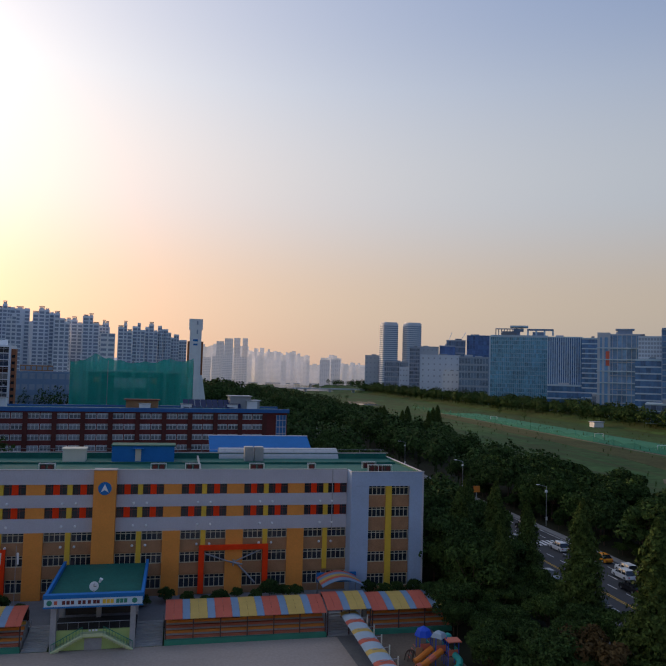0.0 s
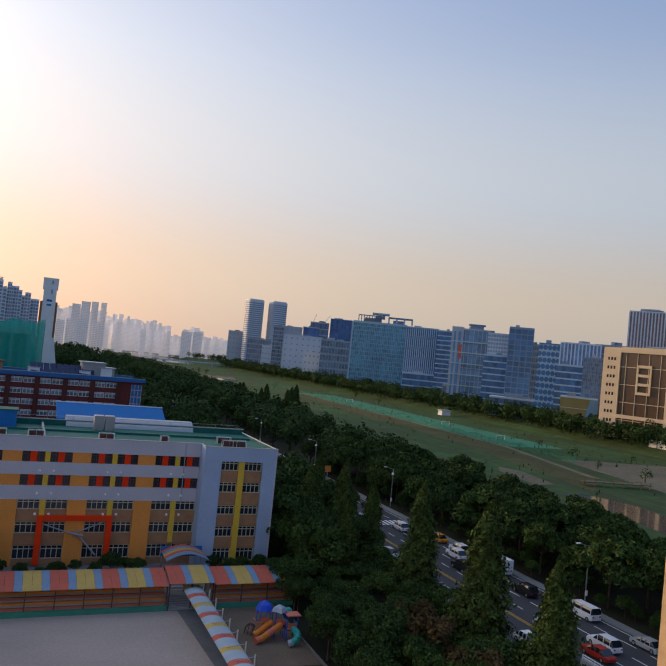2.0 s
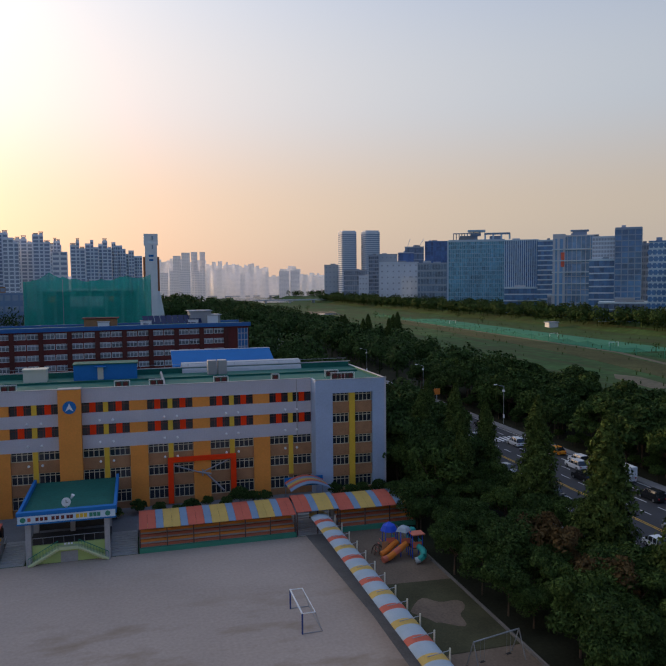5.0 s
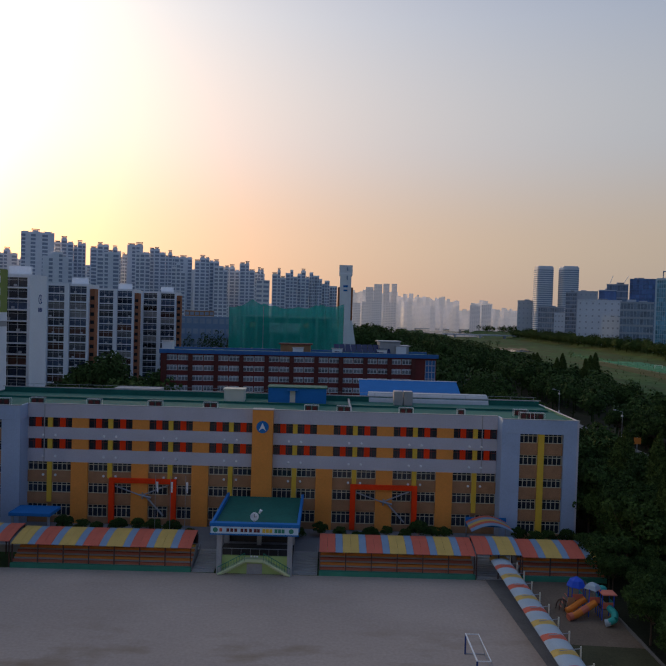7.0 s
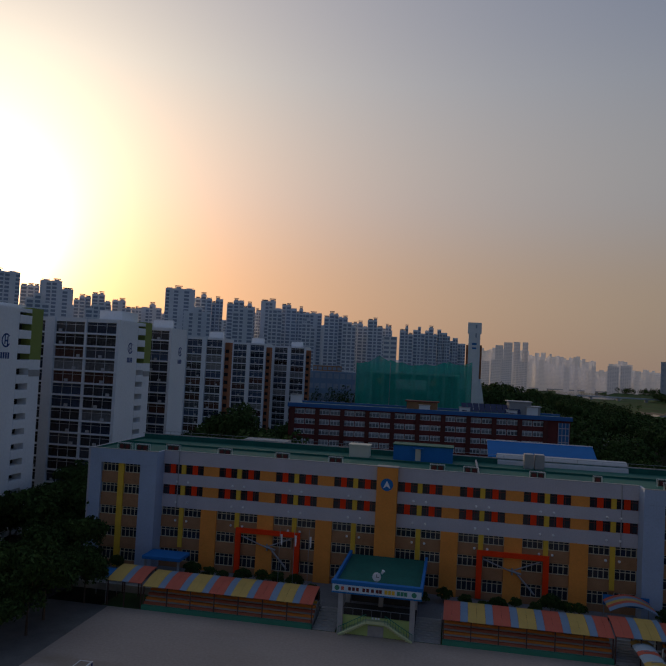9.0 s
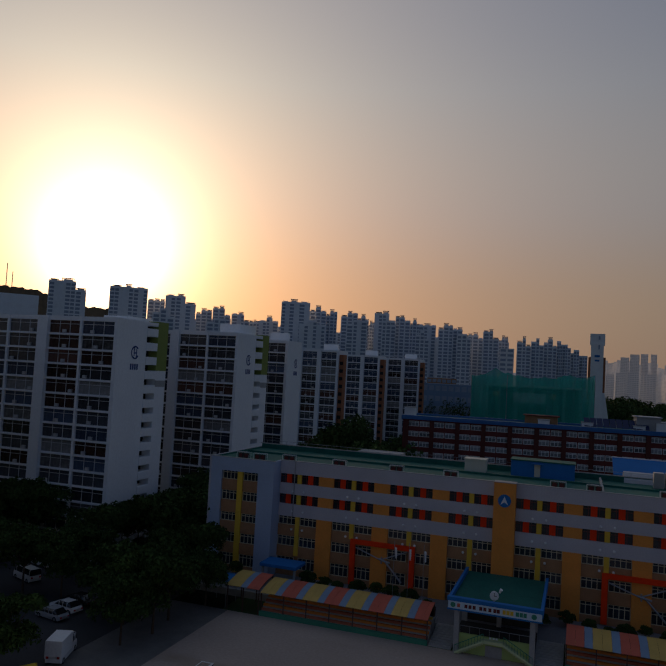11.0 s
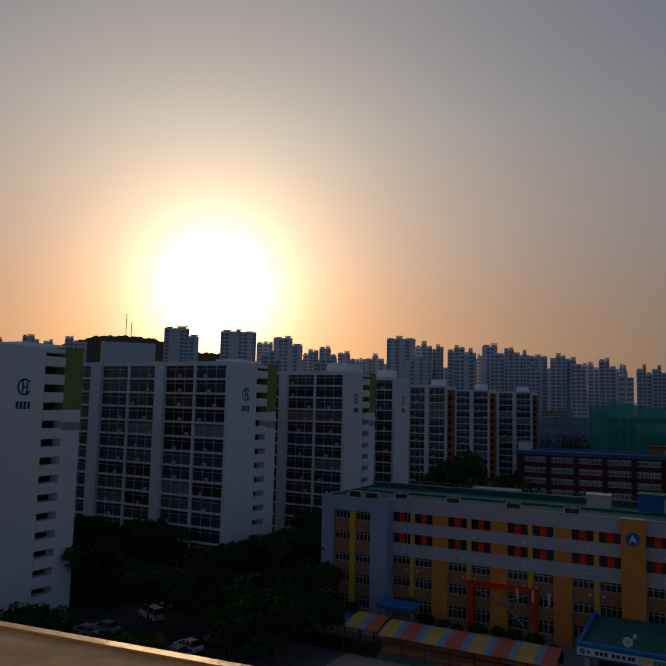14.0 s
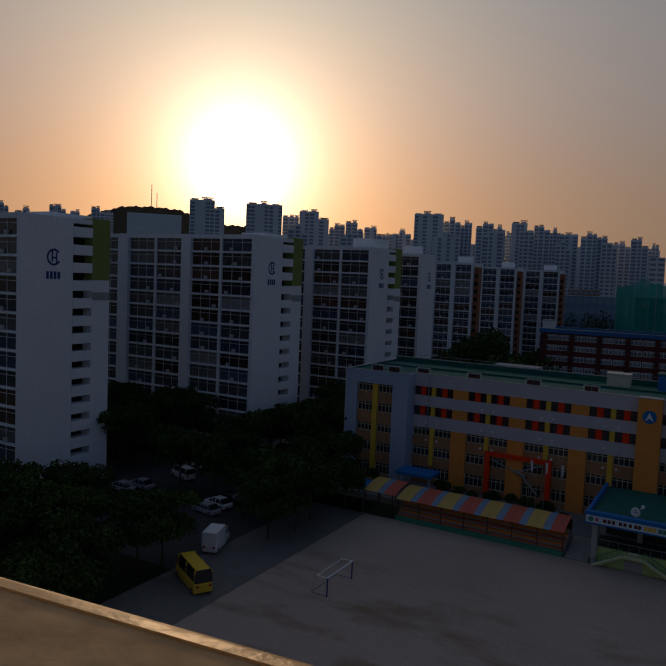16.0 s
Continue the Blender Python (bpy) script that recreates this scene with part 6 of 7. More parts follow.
part("balcony_band", boxes(*((-w / 2 - 1.6, w * 0.5, -1.9, -1.25, 8 + 9.5 * k, 8.9 + 9.5 * k) for k in range(6))), M["mullion"], ob)
part("rooftop_block", boxes((-w * 0.05, w * 0.3, 4, 16, h, h + 4.5), (-w * 0.1, w * 0.35, 3, 17, h + 4.5, h + 5.4)), M["blue_grey"], ob)
# reddish reflection built as a red panel over the corner glass
part("warm_sign", boxes((-w * 0.33, -w * 0.24, -1.36, -1.3, h * 0.62, h * 0.8)), M["can_red"], ob, "red panel standing for a reflection in the glass")
office("glass_office", 35.3, 37.1, 1.5, ("curtain_dark", "mullion", "bands", 1, 9, 0.9), "dark glass office with pale bands", -10)
office("office_block", 35.5, 37.15, 3.2, ("pale_wall2", "tower_win", "holes", 8, 20, 1.7), "white office with gridded windows", 10)
ob, w, h, r = office("office_block", 37.1, 38.94, 3.75, ("curtain_dark", "blue_grey", "grid", 4, 16, 0.6), "dark office tower with a grey frame", 4)
part("crown", boxes((-w / 2, w / 2, 0, 20, h, h + 1.5), (-w / 2, -w / 2 + 2, 0, 20, h - 6, h), (w / 2 - 2, w / 2, 0, 20, h - 6, h)), M["blue_grey"], ob)
office("office_block", 38.7, 39.6, 2.6, ("pale_wall", "tower_win", "bands", 1, 12, 1.4), "slim grey office slab building", 20)
office("office_block", 39.4, 41.05, 2.75, ("mullion", "curtain_dark", "hex", 5, 12, 1.75), "white office with hexagon windows", 0)
office("office_block", 41.0, 43.9, 2.95, ("curtain_mid", "pale_wall2", "fins", 11, 1, 0.9), "blue office with white vertical fins", 16)
office("office_block", 40.8, 43.0, 1.25, ("curtain_dark", "mullion", "bands", 1, 9, 0.8), "dark stepped office with pale bands", -6)
office("office_block", 42.75, 44.3, 1.95, ("curtain_mid", "blue_grey", "grid", 12, 18, 0.25), "dark glass office with fine grid", -4)
office("office_block", 43.5, 46.2, 3.0, ("pale_wall", "tower_win", "bands", 1, 10, 1.3), "grey office block behind others", 60)
ob, w, h, r = office("low_pavilion", 41.3, 43.95, -1.15, ("olive_wall", "mullion", "bands", 1, 3, 0.3), "low olive pavilion with a slanting blue glass end", -24)
bm = bmesh.new()
prism(bm, ((w * 0.12, 0), (w * 0.52, 0), (w * 0.52, h), (w * 0.32, h)), -1.2, 6)
part("glass_end", bm, M["curtain_mid"], ob, "slanting blue glass end")
office("low_podium", 36.0, 41.5, -1.75, ("blue_grey", "mullion", "bands", 1, 3, 0.5), "long low grey podium of offices", -14)
office("low_podium", 32.3, 34.5, -1.2, ("pale_wall2", "tower_win", "bands", 1, 2, 1.2), "pale low annex beside the offices", -12)
ob, w, h, r = office("beige_office", 44.15, 50.5, 2.9, ("bronze_glass", "beige_stone", "grid", 8, 5, 0.3), "beige stone office with bronze glass front", -22, turn=-72)
part("stone_end", boxes((-w / 2 - 0.2, -w / 2 + w * 0.19, -1.2, 26.1, 0, h + 0.6)), M["beige_stone"], ob, "sunlit beige stone end bay")
for j in range(9):
    for k in range(3):
        xw = -w / 2 + w * 0.05 + w * 0.035 * k
        part("small_window", boxes((xw, xw + w * 0.02, -1.28, -1.2, h * (0.07 + 0.1 * j), h * (0.07 + 0.1 * j) + 1.8)), M["dark"], ob)
part("stone_frame", boxes((-w * 0.12, w * 0.04, -1.4, -0.6, h * 0.50, h * 0.53), (-w * 0.12, w * 0.04, -1.4, -0.6, h * 0.60, h * 0.63), (-w * 0.12, w * 0.04, -1.4, -0.6, h * 0.70, h * 0.73), (-w * 0.12, w * 0.04, -1.4, -0.6, h * 0.8, h * 0.83), (-w * 0.12, -w * 0.10, -1.45, -0.6, h * 0.5, h * 0.83), (w * 0.02, w * 0.04, -1.45, -0.6, h * 0.5, h * 0.83)), M["beige_stone"], ob)
part("stone_band", boxes((-w * 0.31, w / 2, -1.2, 1, h * 0.22, h * 0.26), (-w * 0.31, w / 2, -1.2, 1, h - 2, h + 1.4), (w * 0.2, w * 0.24, -1.25, 1, 0, h)), M["beige_stone"], ob)
office("tall_office", 45.7, 51.0, 5.7, ("rose_wall", "pale_wall2", "fins", 24, 1, 1.0), "tall rose-grey office with vertical ribs", 120)
for az in (16.7, 18.55):
    r = 1330
    ob = thing("twin_tower", pose(r * math.sin(radians(az)), r * math.cos(radians(az)), FB), "tall pale twin residential tower with rounded corners", "tower", "twin towers")
    h = 34 + r * math.tan(radians(4.0)) - FB
    ww = r * math.tan(radians(0.64))
    ring = [(ww * math.copysign(abs(math.cos(a)) ** 0.32, math.cos(a)), ww * math.copysign(abs(math.sin(a)) ** 0.32, math.sin(a))) for a in (k * math.tau / 32 for k in range(32))]
    # wall in the haze-lightened distant paint
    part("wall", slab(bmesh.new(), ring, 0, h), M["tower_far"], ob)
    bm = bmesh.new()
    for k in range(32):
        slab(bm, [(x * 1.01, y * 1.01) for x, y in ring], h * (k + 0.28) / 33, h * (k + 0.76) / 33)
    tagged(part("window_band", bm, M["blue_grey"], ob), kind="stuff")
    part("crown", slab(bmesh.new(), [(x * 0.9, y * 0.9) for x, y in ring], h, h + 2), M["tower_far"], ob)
# cranes over the far bank, with the town's haze glow in their material
for az, tip in ((21.9, 23.3), (21.2, 22.0)):
    r = 1250
    c = thing("crane", pose(r * math.sin(radians(az)), r * math.cos(radians(az)), FB), "thin tower crane far off", "crane", "cranes")
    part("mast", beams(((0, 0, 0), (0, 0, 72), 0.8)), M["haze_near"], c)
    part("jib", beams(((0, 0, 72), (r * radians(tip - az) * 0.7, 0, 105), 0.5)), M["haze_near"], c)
# the river's bright reach and a sandy bar
for az0, az1, r0, r1, mat, name, label in ((7.6, 11.6, 1480, 2000, "water", "water", "still river water reflecting the evening sky"), (13.7, 15.6, 840, 890, "earth_pale", "sand_bar", "pale sandy bar by the river")):
    bm = bmesh.new()
    ring = [(r0 * math.sin(radians(az0 + (az1 - az0) * k / 8)), r0 * math.cos(radians(az0 + (az1 - az0) * k / 8)) * (1 + 0.02 * math.sin(k * 2.1))) for k in range(9)] + [(r1 * math.sin(radians(az1 - (az1 - az0) * k / 8)), r1 * math.cos(radians(az1 - (az1 - az0) * k / 8)) * (1 + 0.02 * math.sin(k * 1.7))) for k in range(9)]
    slab(bm, ring, -2.4, -1.85)
    structure(name, bm, M[mat], label, name.replace("_", " "))
# bridge and low river structures
for y, x0, x1 in ((1250, 200, 420), (1700, 150, 700)):
    b = thing("road_bridge", pose(0, y, 0), "low grey road bridge over the river", "bridge", "bridges")
    part("deck", boxes((x0, x1, -6, 6, 2.5, 4.5)), M["pale_wall"], b)
    for k in range(5):
        x = x0 + (x1 - x0) * (k + 0.5) / 5
        part("pier", boxes((x - 2, x + 2, -4, 4, -2.2, 2.5)), M["pale_wall"], b)
foot = thing("footbridge", pose(200, 195, 0, 0, 0, -10), "low wooden footbridge over the stream", "footbridge")
part("deck", boxes((-14, 14, -1.5, 1.5, -0.7, -0.4)), M["earth_pale"], foot)
for k in range(8):
    part("post", boxes((-13.5 + 3.8 * k, -13.2 + 3.8 * k, -1.5, -1.35, -2.2, 0.5)), M["tan_brick"], foot)
part("rail", boxes((-14, 14, -1.48, -1.38, 0.4, 0.55)), M["tan_brick"], foot)
hut_r = thing("riverside_hut", pose(310, 484, -2), "small pale hut by the sports field", "hut")
part("wall", boxes((-4, 4, -3, 3, 0, 3.6)), M["white"], hut_r)
part("roof", boxes((-4.6, 4.6, -3.6, 3.6, 3.6, 4.2)), M["pale_wall"], hut_r)
fence = thing("sports_net_fence", pose(0, 0, -2), "tall green net fence round the riverside field", "fence")
for k in range(24):
    y = 250 + 20 * k
    x = 231 + 13 * (y - 250) / 390
    part("post", beams(((x, y, 0), (x, y, 4.5), 0.12)), M["green_paint"], fence)
    part("net_panel", net_sheet(x, y, x + 0.667, y + 20, (3.4, 3.4), 2), M["net_thin"], fence)
for x, y in ((262, 560), (258, 400), (250, 330)):
    g = thing("small_goal", pose(x, y, -1.94), "white goal on the riverside turf", "goal", "riverside goals")
    part("frame", boxes((-3, -2.8, 0, 0.2, 0, 2.2), (2.8, 3, 0, 0.2, 0, 2.2), (-3, 3, 0, 0.2, 2.2, 2.4)), M["white"], g)
wall_r = structure("levee_wall", boxes((330, 331, 180, 300, 0, 6.2)), M["white"], "long white wall on the far bank", "wall")

# ---------------------------------------------------------------- trees
rng = random.Random(7)


def crown_mesh(name, shape, count, size, mat):
    """Leaf sprays as small folded blades scattered through a crown; shape() gives a point of the crown and its outward way."""
    co, faces = [], []
    for _ in range(count):
        p, out = shape()
        s = size * rng.uniform(0.55, 1.35)
        q = (out + Vector((rng.gauss(0, 0.55), rng.gauss(0, 0.55), rng.gauss(0, 0.55)))).to_track_quat("Z", "Y")
        a = rng.uniform(0, math.tau)
        u, v = Vector((math.cos(a), math.sin(a), 0)), Vector((-math.sin(a), math.cos(a), 0))
        k = len(co)
        co += [p + q @ (u * s * rng.uniform(0.8, 1.2)), p + q @ (v * s * rng.uniform(0.4, 0.75) + Vector((0, 0, 0.22 * s))), p + q @ (-u * s * rng.uniform(0.8, 1.2)), p + q @ (-v * s * rng.uniform(0.4, 0.75) + Vector((0, 0, 0.22 * s)))]
        faces += [(k, k + 1, k + 2), (k, k + 2, k + 3)]
    me = bpy.data.meshes.new(name)
    me.from_pydata(co, [], faces)
    me.materials.append(mat)
    return me


def broad_shape(h, r, lobes):
    def point():
        c, lr = rng.choice(lobes)
        d = Vector((rng.gauss(0, 1), rng.gauss(0, 1), rng.gauss(0, 1))).normalized()
        if d.z < -0.3:
            d.z *= -0.5
        k = rng.uniform(0.72, 1.05)
        return c + Vector((d.x * lr, d.y * lr, d.z * lr * 0.8)) * k, d
    return point


def cone_shape(h, r):
    def point():
        t = rng.random() ** 1.35
        z = h * (0.10 + 0.90 * t)
        a = rng.uniform(0, math.tau)
        ragged = 0.74 + 0.26 * math.sin(3 * a + 1.1 * z) * math.sin(1.9 * z + 2 * a) + 0.12 * math.sin(7 * a - 2.7 * z)
        rad = r * (1 - t) ** 0.75 * ragged * rng.uniform(0.45, 1.1) + 0.1
        return Vector((rad * math.cos(a), rad * math.sin(a), z)), Vector((math.cos(a), math.sin(a), 0.5))
    return point


def tree(name, h, r, kind, mat, label, count):
    ob = thing(name, pose(0, 0, 0), label, "tree")
    bm = bmesh.new()
    beam(bm, (0, 0, -0.2), (0, 0, h * (0.9 if kind == "cone" else 0.55)), 0.22 * h / 12, 8, 0.05 * h / 12)
    if kind == "cone":
        for k in range(10):
            a, z = k * 2.4, h * (0.15 + 0.07 * k)
            beam(bm, (0, 0, z), (math.cos(a) * r * 0.7 * (1 - z / h), math.sin(a) * r * 0.7 * (1 - z / h), z + 0.6), 0.05, 5, 0.02)
        shape = cone_shape(h, r)
    else:
        lobes = []
        for k in range(15):
            a = k * 2.4 + rng.uniform(-0.4, 0.4)
            rr = r * rng.uniform(0.35, 0.7) * (k > 0)
            c = Vector((rr * math.cos(a), rr * math.sin(a), h * (0.62 + 0.2 * rng.uniform(-1, 1)) if k else h * 0.75))
            lobes.append((c, r * rng.uniform(0.26, 0.46)))
            beam(bm, (0, 0, h * 0.35), c, 0.09 * h / 12, 5, 0.03)
        shape = broad_shape(h, r, lobes)
    part("trunk", bm, M["bark"], ob)
    again("crown", crown_mesh("crown", shape, count, (0.031 if count < 5000 else 0.0235) * h if kind != "cone" else 0.0125 * h, mat), ob, pose(0, 0, 0))
    return ob


LIBRARY = {}
for key, args in {"broad_a": ("broadleaf_tree", 11, 5.0, "broad", M["leaf"], "leafy green broadleaf street tree", 3800),
                  "broad_b": ("broadleaf_tree", 12, 5.6, "broad", M["leaf_dark"], "dark green broadleaf tree in shade", 3800),
                  "broad_c": ("broadleaf_tree", 9, 4.6, "broad", M["leaf"], "rounded green broadleaf tree", 3200),
                  "brown": ("broadleaf_tree", 10, 4.6, "broad", M["leaf_brown"], "broadleaf tree with reddish brown leaves", 3500),
                  "near_a": ("broadleaf_tree", 11, 5.0, "broad", M["leaf"], "leafy green broadleaf tree beside the road", 6500),
                  "near_b": ("broadleaf_tree", 12, 5.4, "broad", M["leaf_dark"], "dense dark green broadleaf tree", 6500),
                  "conifer": ("dawn_redwood", 17, 4.2, "cone", M["needle"], "tall slender green dawn redwood", 17000),
                  "conifer_b": ("dawn_redwood", 15, 3.9, "cone", M["needle"], "tall slender green dawn redwood", 15000)}.items():
    LIBRARY[key] = [tree(*args), False]


def plant(key, x, y, scale=1.0, z=None):
    ob, used = LIBRARY[key]
    m = pose(x, y, land(x) if z is None else z, 0, 0, rng.uniform(0, 360))
    if used:
        ob = copy_thing(ob, m)
    else:
        LIBRARY[key][1] = True
        ob.matrix_basis = m
    ob.scale = (scale * rng.uniform(0.92, 1.08), scale * rng.uniform(0.92, 1.08), scale)
    return ob


def scatter(keys, x0, x1, y0, y1, step, low, high, keep=lambda x, y: True):
    """Trees on a loose grid."""
    y = y0
    while y < y1:
        x = x0 + rng.uniform(0, step * 0.5)
        while x < x1:
            px, py = x + rng.uniform(-0.35, 0.35) * step, y + rng.uniform(-0.35, 0.35) * step
            if keep(px, py):
                plant(rng.choice(keys), px, py, rng.uniform(low, high))
            x += step
        y += step


PARKED = ((-77.7, 88.6), (-81.5, 96), (-88.2, 108), (-79.1, 80.5), (-66.5, 62.6), (-54.3, 68.3), (-63.5, 80.5), (-49.6, 58.6), (-62, 101), (-70, 76))


def clear(x, y):
    """Room is left round the parked vehicles and the paved strip beside the field."""
    return all((x - a) ** 2 + (y - b) ** 2 > 22 for a, b in PARKED) and not (x > -53 and 50 < y < 64)


# dawn redwoods along the school side of the road
for x, y, h in ((51.0, 68.0, 19.2), (52.5, 85.0, 18.2), (50.5, 55.4, 16.2), (49.2, 104, 17.6), (44.6, 107, 16.4), (53.0, 101, 15.2), (46.0, 95, 13.5), (51.5, 121, 16.0)):
    plant("conifer" if h > 16.3 else "conifer_b", x, y, h / 17 if h > 16.3 else h / 15)
BROAD = ("broad_a", "broad_b", "broad_c")
NEAR_TREES = ("near_a", "near_b", "near_b")
# between the yard and the road
scatter(NEAR_TREES, 40, 54, 62, 102, 5.5, 0.45, 0.68)
scatter(NEAR_TREES, 41, 54, 104, 168, 6.0, 0.7, 0.95)
scatter(BROAD, 40, 56, 168, 240, 8.0, 0.95, 1.4)
scatter(NEAR_TREES, 42, 56, 90, 128, 5.2, 0.95, 1.25, lambda x, y: x < 0.47 * y)
scatter(("near_a", "near_b"), 50, 56, 126, 240, 6.5, 1.0, 1.3)
scatter(("near_b",), 35.8, 41, 46, 100, 4.5, 0.38, 0.6)
for x, y, sc in ((43.5, 66, 0.85), (46, 74, 0.7), (44, 58, 0.8)):
    plant("brown", x, y, sc)
scatter(NEAR_TREES, 36.5, 54, 42, 64, 6.0, 0.5, 0.78)
scatter(("near_b",), -76, -66, 64, 104, 8.5, 0.75, 1.0, clear)
# low growth under the belt
scatter(("broad_c", "broad_b"), 84.5, 90, 56, 205, 4.2, 0.22, 0.4)
# the belt between the road and the flood plain
scatter(("broad_b", "broad_b", "broad_a", "broad_c"), 86, 118, 56, 205, 7.0, 0.8, 1.2)
for x, y, sc in ((128, 345, 0.95), (122, 335, 0.9), (116, 350, 0.95), (110, 340, 0.85), (133, 352, 1.0), (104, 352, 0.9), (98, 338, 0.9)):
    plant("conifer_b", x, y, sc * 1.35)
# west of the field
scatter(("near_b", "near_a", "near_b"), -58, -50, 28, 100, 5.6, 0.7, 0.95, clear)
scatter(("near_b",), -72, -59.5, 104, 138, 6.0, 0.85, 1.2)
scatter(("near_b", "near_a"), -84, -60, 30, 60, 6.2, 0.8, 1.05, clear)
scatter(("near_b", "near_b", "broad_a"), -112, -80, 84, 103, 7.5, 0.85, 1.15, clear)
scatter(("broad_b",), -70, -58, 140, 172, 7.0, 0.9, 1.2)


def wood(name, places, mat, label, cards=280, leaf=0.112):
    """Far trees as one mass of leaf clumps."""
    co, faces = [], []
    wr = random.Random(11)
    for x, y, z, h, r in places:
        for _ in range(cards):
            d = Vector((wr.gauss(0, 1), wr.gauss(0, 1), wr.gauss(0.35, 0.8))).normalized()
            if d.y > 0.5:
                d.y *= -1
            lump = 0.78 + 0.25 * math.sin(d.x * 5 + x) * math.sin(d.z * 6 + y)
            p = Vector((x + d.x * r * lump, y + d.y * r * lump, z + h * 0.55 + d.z * h * 0.45 * lump))
            s = r * leaf * wr.uniform(0.6, 1.4)
            q = (d + Vector((wr.gauss(0, 0.4), wr.gauss(0, 0.4), wr.gauss(0, 0.4)))).to_track_quat("Z", "Y")
            base = len(co)
            a = wr.uniform(0, 6)
            for k in range(4):
                co.append(p + q @ Vector((s * math.cos(a + k * 1.57) * wr.uniform(0.6, 1), s * math.sin(a + k * 1.57) * wr.uniform(0.6, 1), wr.uniform(-0.2, 0.2) * s)))
            faces.append((base, base + 1, base + 2))
            faces.append((base, base + 2, base + 3))
        base = len(co)
        co.extend(Vector((x + dx, y + dy, zz)) for zz in (z - 0.3, z + h * 0.5) for dx, dy in ((-0.2, -0.2), (0.2, -0.2), (0.0, 0.2)))
        faces.extend((base + k, base + (k + 1) % 3, base + 3 + (k + 1) % 3, base + 3 + k) for k in range(3))
    me = bpy.data.meshes.new(name)
    me.from_pydata(co, [], faces)
    me.materials.append(mat)
    return tagged(new(name, me), label, "trees", kind="stuff")


wr2 = random.Random(5)


def field_of(x0, x1, y0, y1, n, h0, h1, keep=lambda x, y: True):
    out = []
    while len(out) < n:
        x, y = wr2.uniform(x0, x1), wr2.uniform(y0, y1)
        if keep(x, y):
            h = wr2.uniform(h0, h1)
            out.append((x, y, land(x), h, h * 0.42))
    return out


wood("riverside_wood", field_of(86, 120, 205, 300, 62, 9, 13.5) + field_of(86, 128, 300, 520, 130, 12, 16) + field_of(84, 134, 520, 900, 190, 11, 17) + field_of(70, 150, 900, 1500, 130, 5, 9), M["leaf_dark"], "dense dark green riverside woodland")
wood("street_wood", field_of(38, 64, 226, 600, 120, 10, 17) + field_of(-60, 64, 560, 1000, 170, 16, 24, keep=lambda x, y: not 4 < x < 16) + field_of(42, 60, 140, 230, 30, 8, 11), M["leaf_dark"], "dark green street trees beyond the school")
wood("park_wood", field_of(-50, 36, 262, 318, 90, 10, 15) + field_of(-64, -50, 150, 222, 50, 10, 14), M["leaf"], "green park trees between the schools")


def tree_row(a0, a1, n, r0, r1, line, low=0.0):
    out = []
    for _ in range(n):
        a, r = wr2.uniform(a0, a1), wr2.uniform(r0, r1)
        h = 34 + r * math.tan(radians(tops_of(a, line) - low)) - wr2.uniform(0.0, 3.0)
        out.append((r * math.sin(radians(a)), r * math.cos(radians(a)), 0.0, max(7.0, h), wr2.uniform(3.4, 5.2)))
    return out


KERB_ROW = ((-22, -6.3), (-21.3, -5.8), (-20.3, -5.1), (-19.3, -4.2), (-18, -3.3), (-16.3, -3.1))
BACK_ROW = ((-16, -3.0), (-14.7, -2.5), (-13.4, -1.9), (-12.2, -1.45), (-6, -1.5))
wood("estate_wood", tree_row(-22, -16.4, 60, 225, 262, KERB_ROW) + tree_row(-16, -7, 70, 400, 470, BACK_ROW) + tree_row(-15.2, -13.0, 16, 330, 380, BACK_ROW, 0.9) + field_of(-68, -56, 172, 232, 30, 8, 13) + field_of(-60, -20, 370, 560, 70, 9, 14) + field_of(-70, -62, 240, 300, 14, 8, 11), M["leaf_dark"], "dark trees among the flats")
wood("far_bank_trees", [(wr2.uniform(318, 336), 200 + 3.6 * k, land(328), wr2.uniform(11, 15), 7.0) for k in range(290)] + [(wr2.uniform(336, 348), 200 + 7 * k, 4.0, wr2.uniform(11, 15), 6.2) for k in range(150)] + field_of(330, 420, 1230, 1600, 60, 10, 16), M["leaf_dark"], "row of dark trees along the far bank", 230)
wood("plain_bushes", [(x, y, -2, h, h * 0.5) for x, y, h in ((240, 262, 7), (252, 300, 5), (225, 205, 6), (262, 215, 7), (282, 238, 8), (300, 225, 8), (310, 200, 9), (248, 185, 5), (230, 235, 4), (270, 255, 5), (200, 880, 9), (215, 900, 8), (290, 560, 6), (305, 640, 7), (240, 700, 6))], M["leaf"], "bushes on the flood plain", 110)

wood("reed_clumps", field_of(124, 300, 130, 700, 420, 1.0, 2.6), M["leaf"], "rough reed and bush clumps on the plain", 26)

# shrubs before the school
shrub_a, shrub_b = None, None
srng = random.Random(2)
for k, x in enumerate([-55, -53, -50.5, -38, -35.5, -33, -30, -27.5, -25, -22, -19.5, -3.5, -0.5, 2.5, 5, 7, 9.5, 12, 14.2, 16.2, 18, 29, 31, 33.5, 36]):
    sc = srng.uniform(0.2, 0.32)
    ob = plant("broad_c" if k % 3 else "broad_b", x, 103.5 + srng.uniform(-1, 1.2), sc, z=0.55)
    ob.name = "shrub"
    tagged(ob, "clipped dark green shrub before the school", "shrub", "school shrubs")

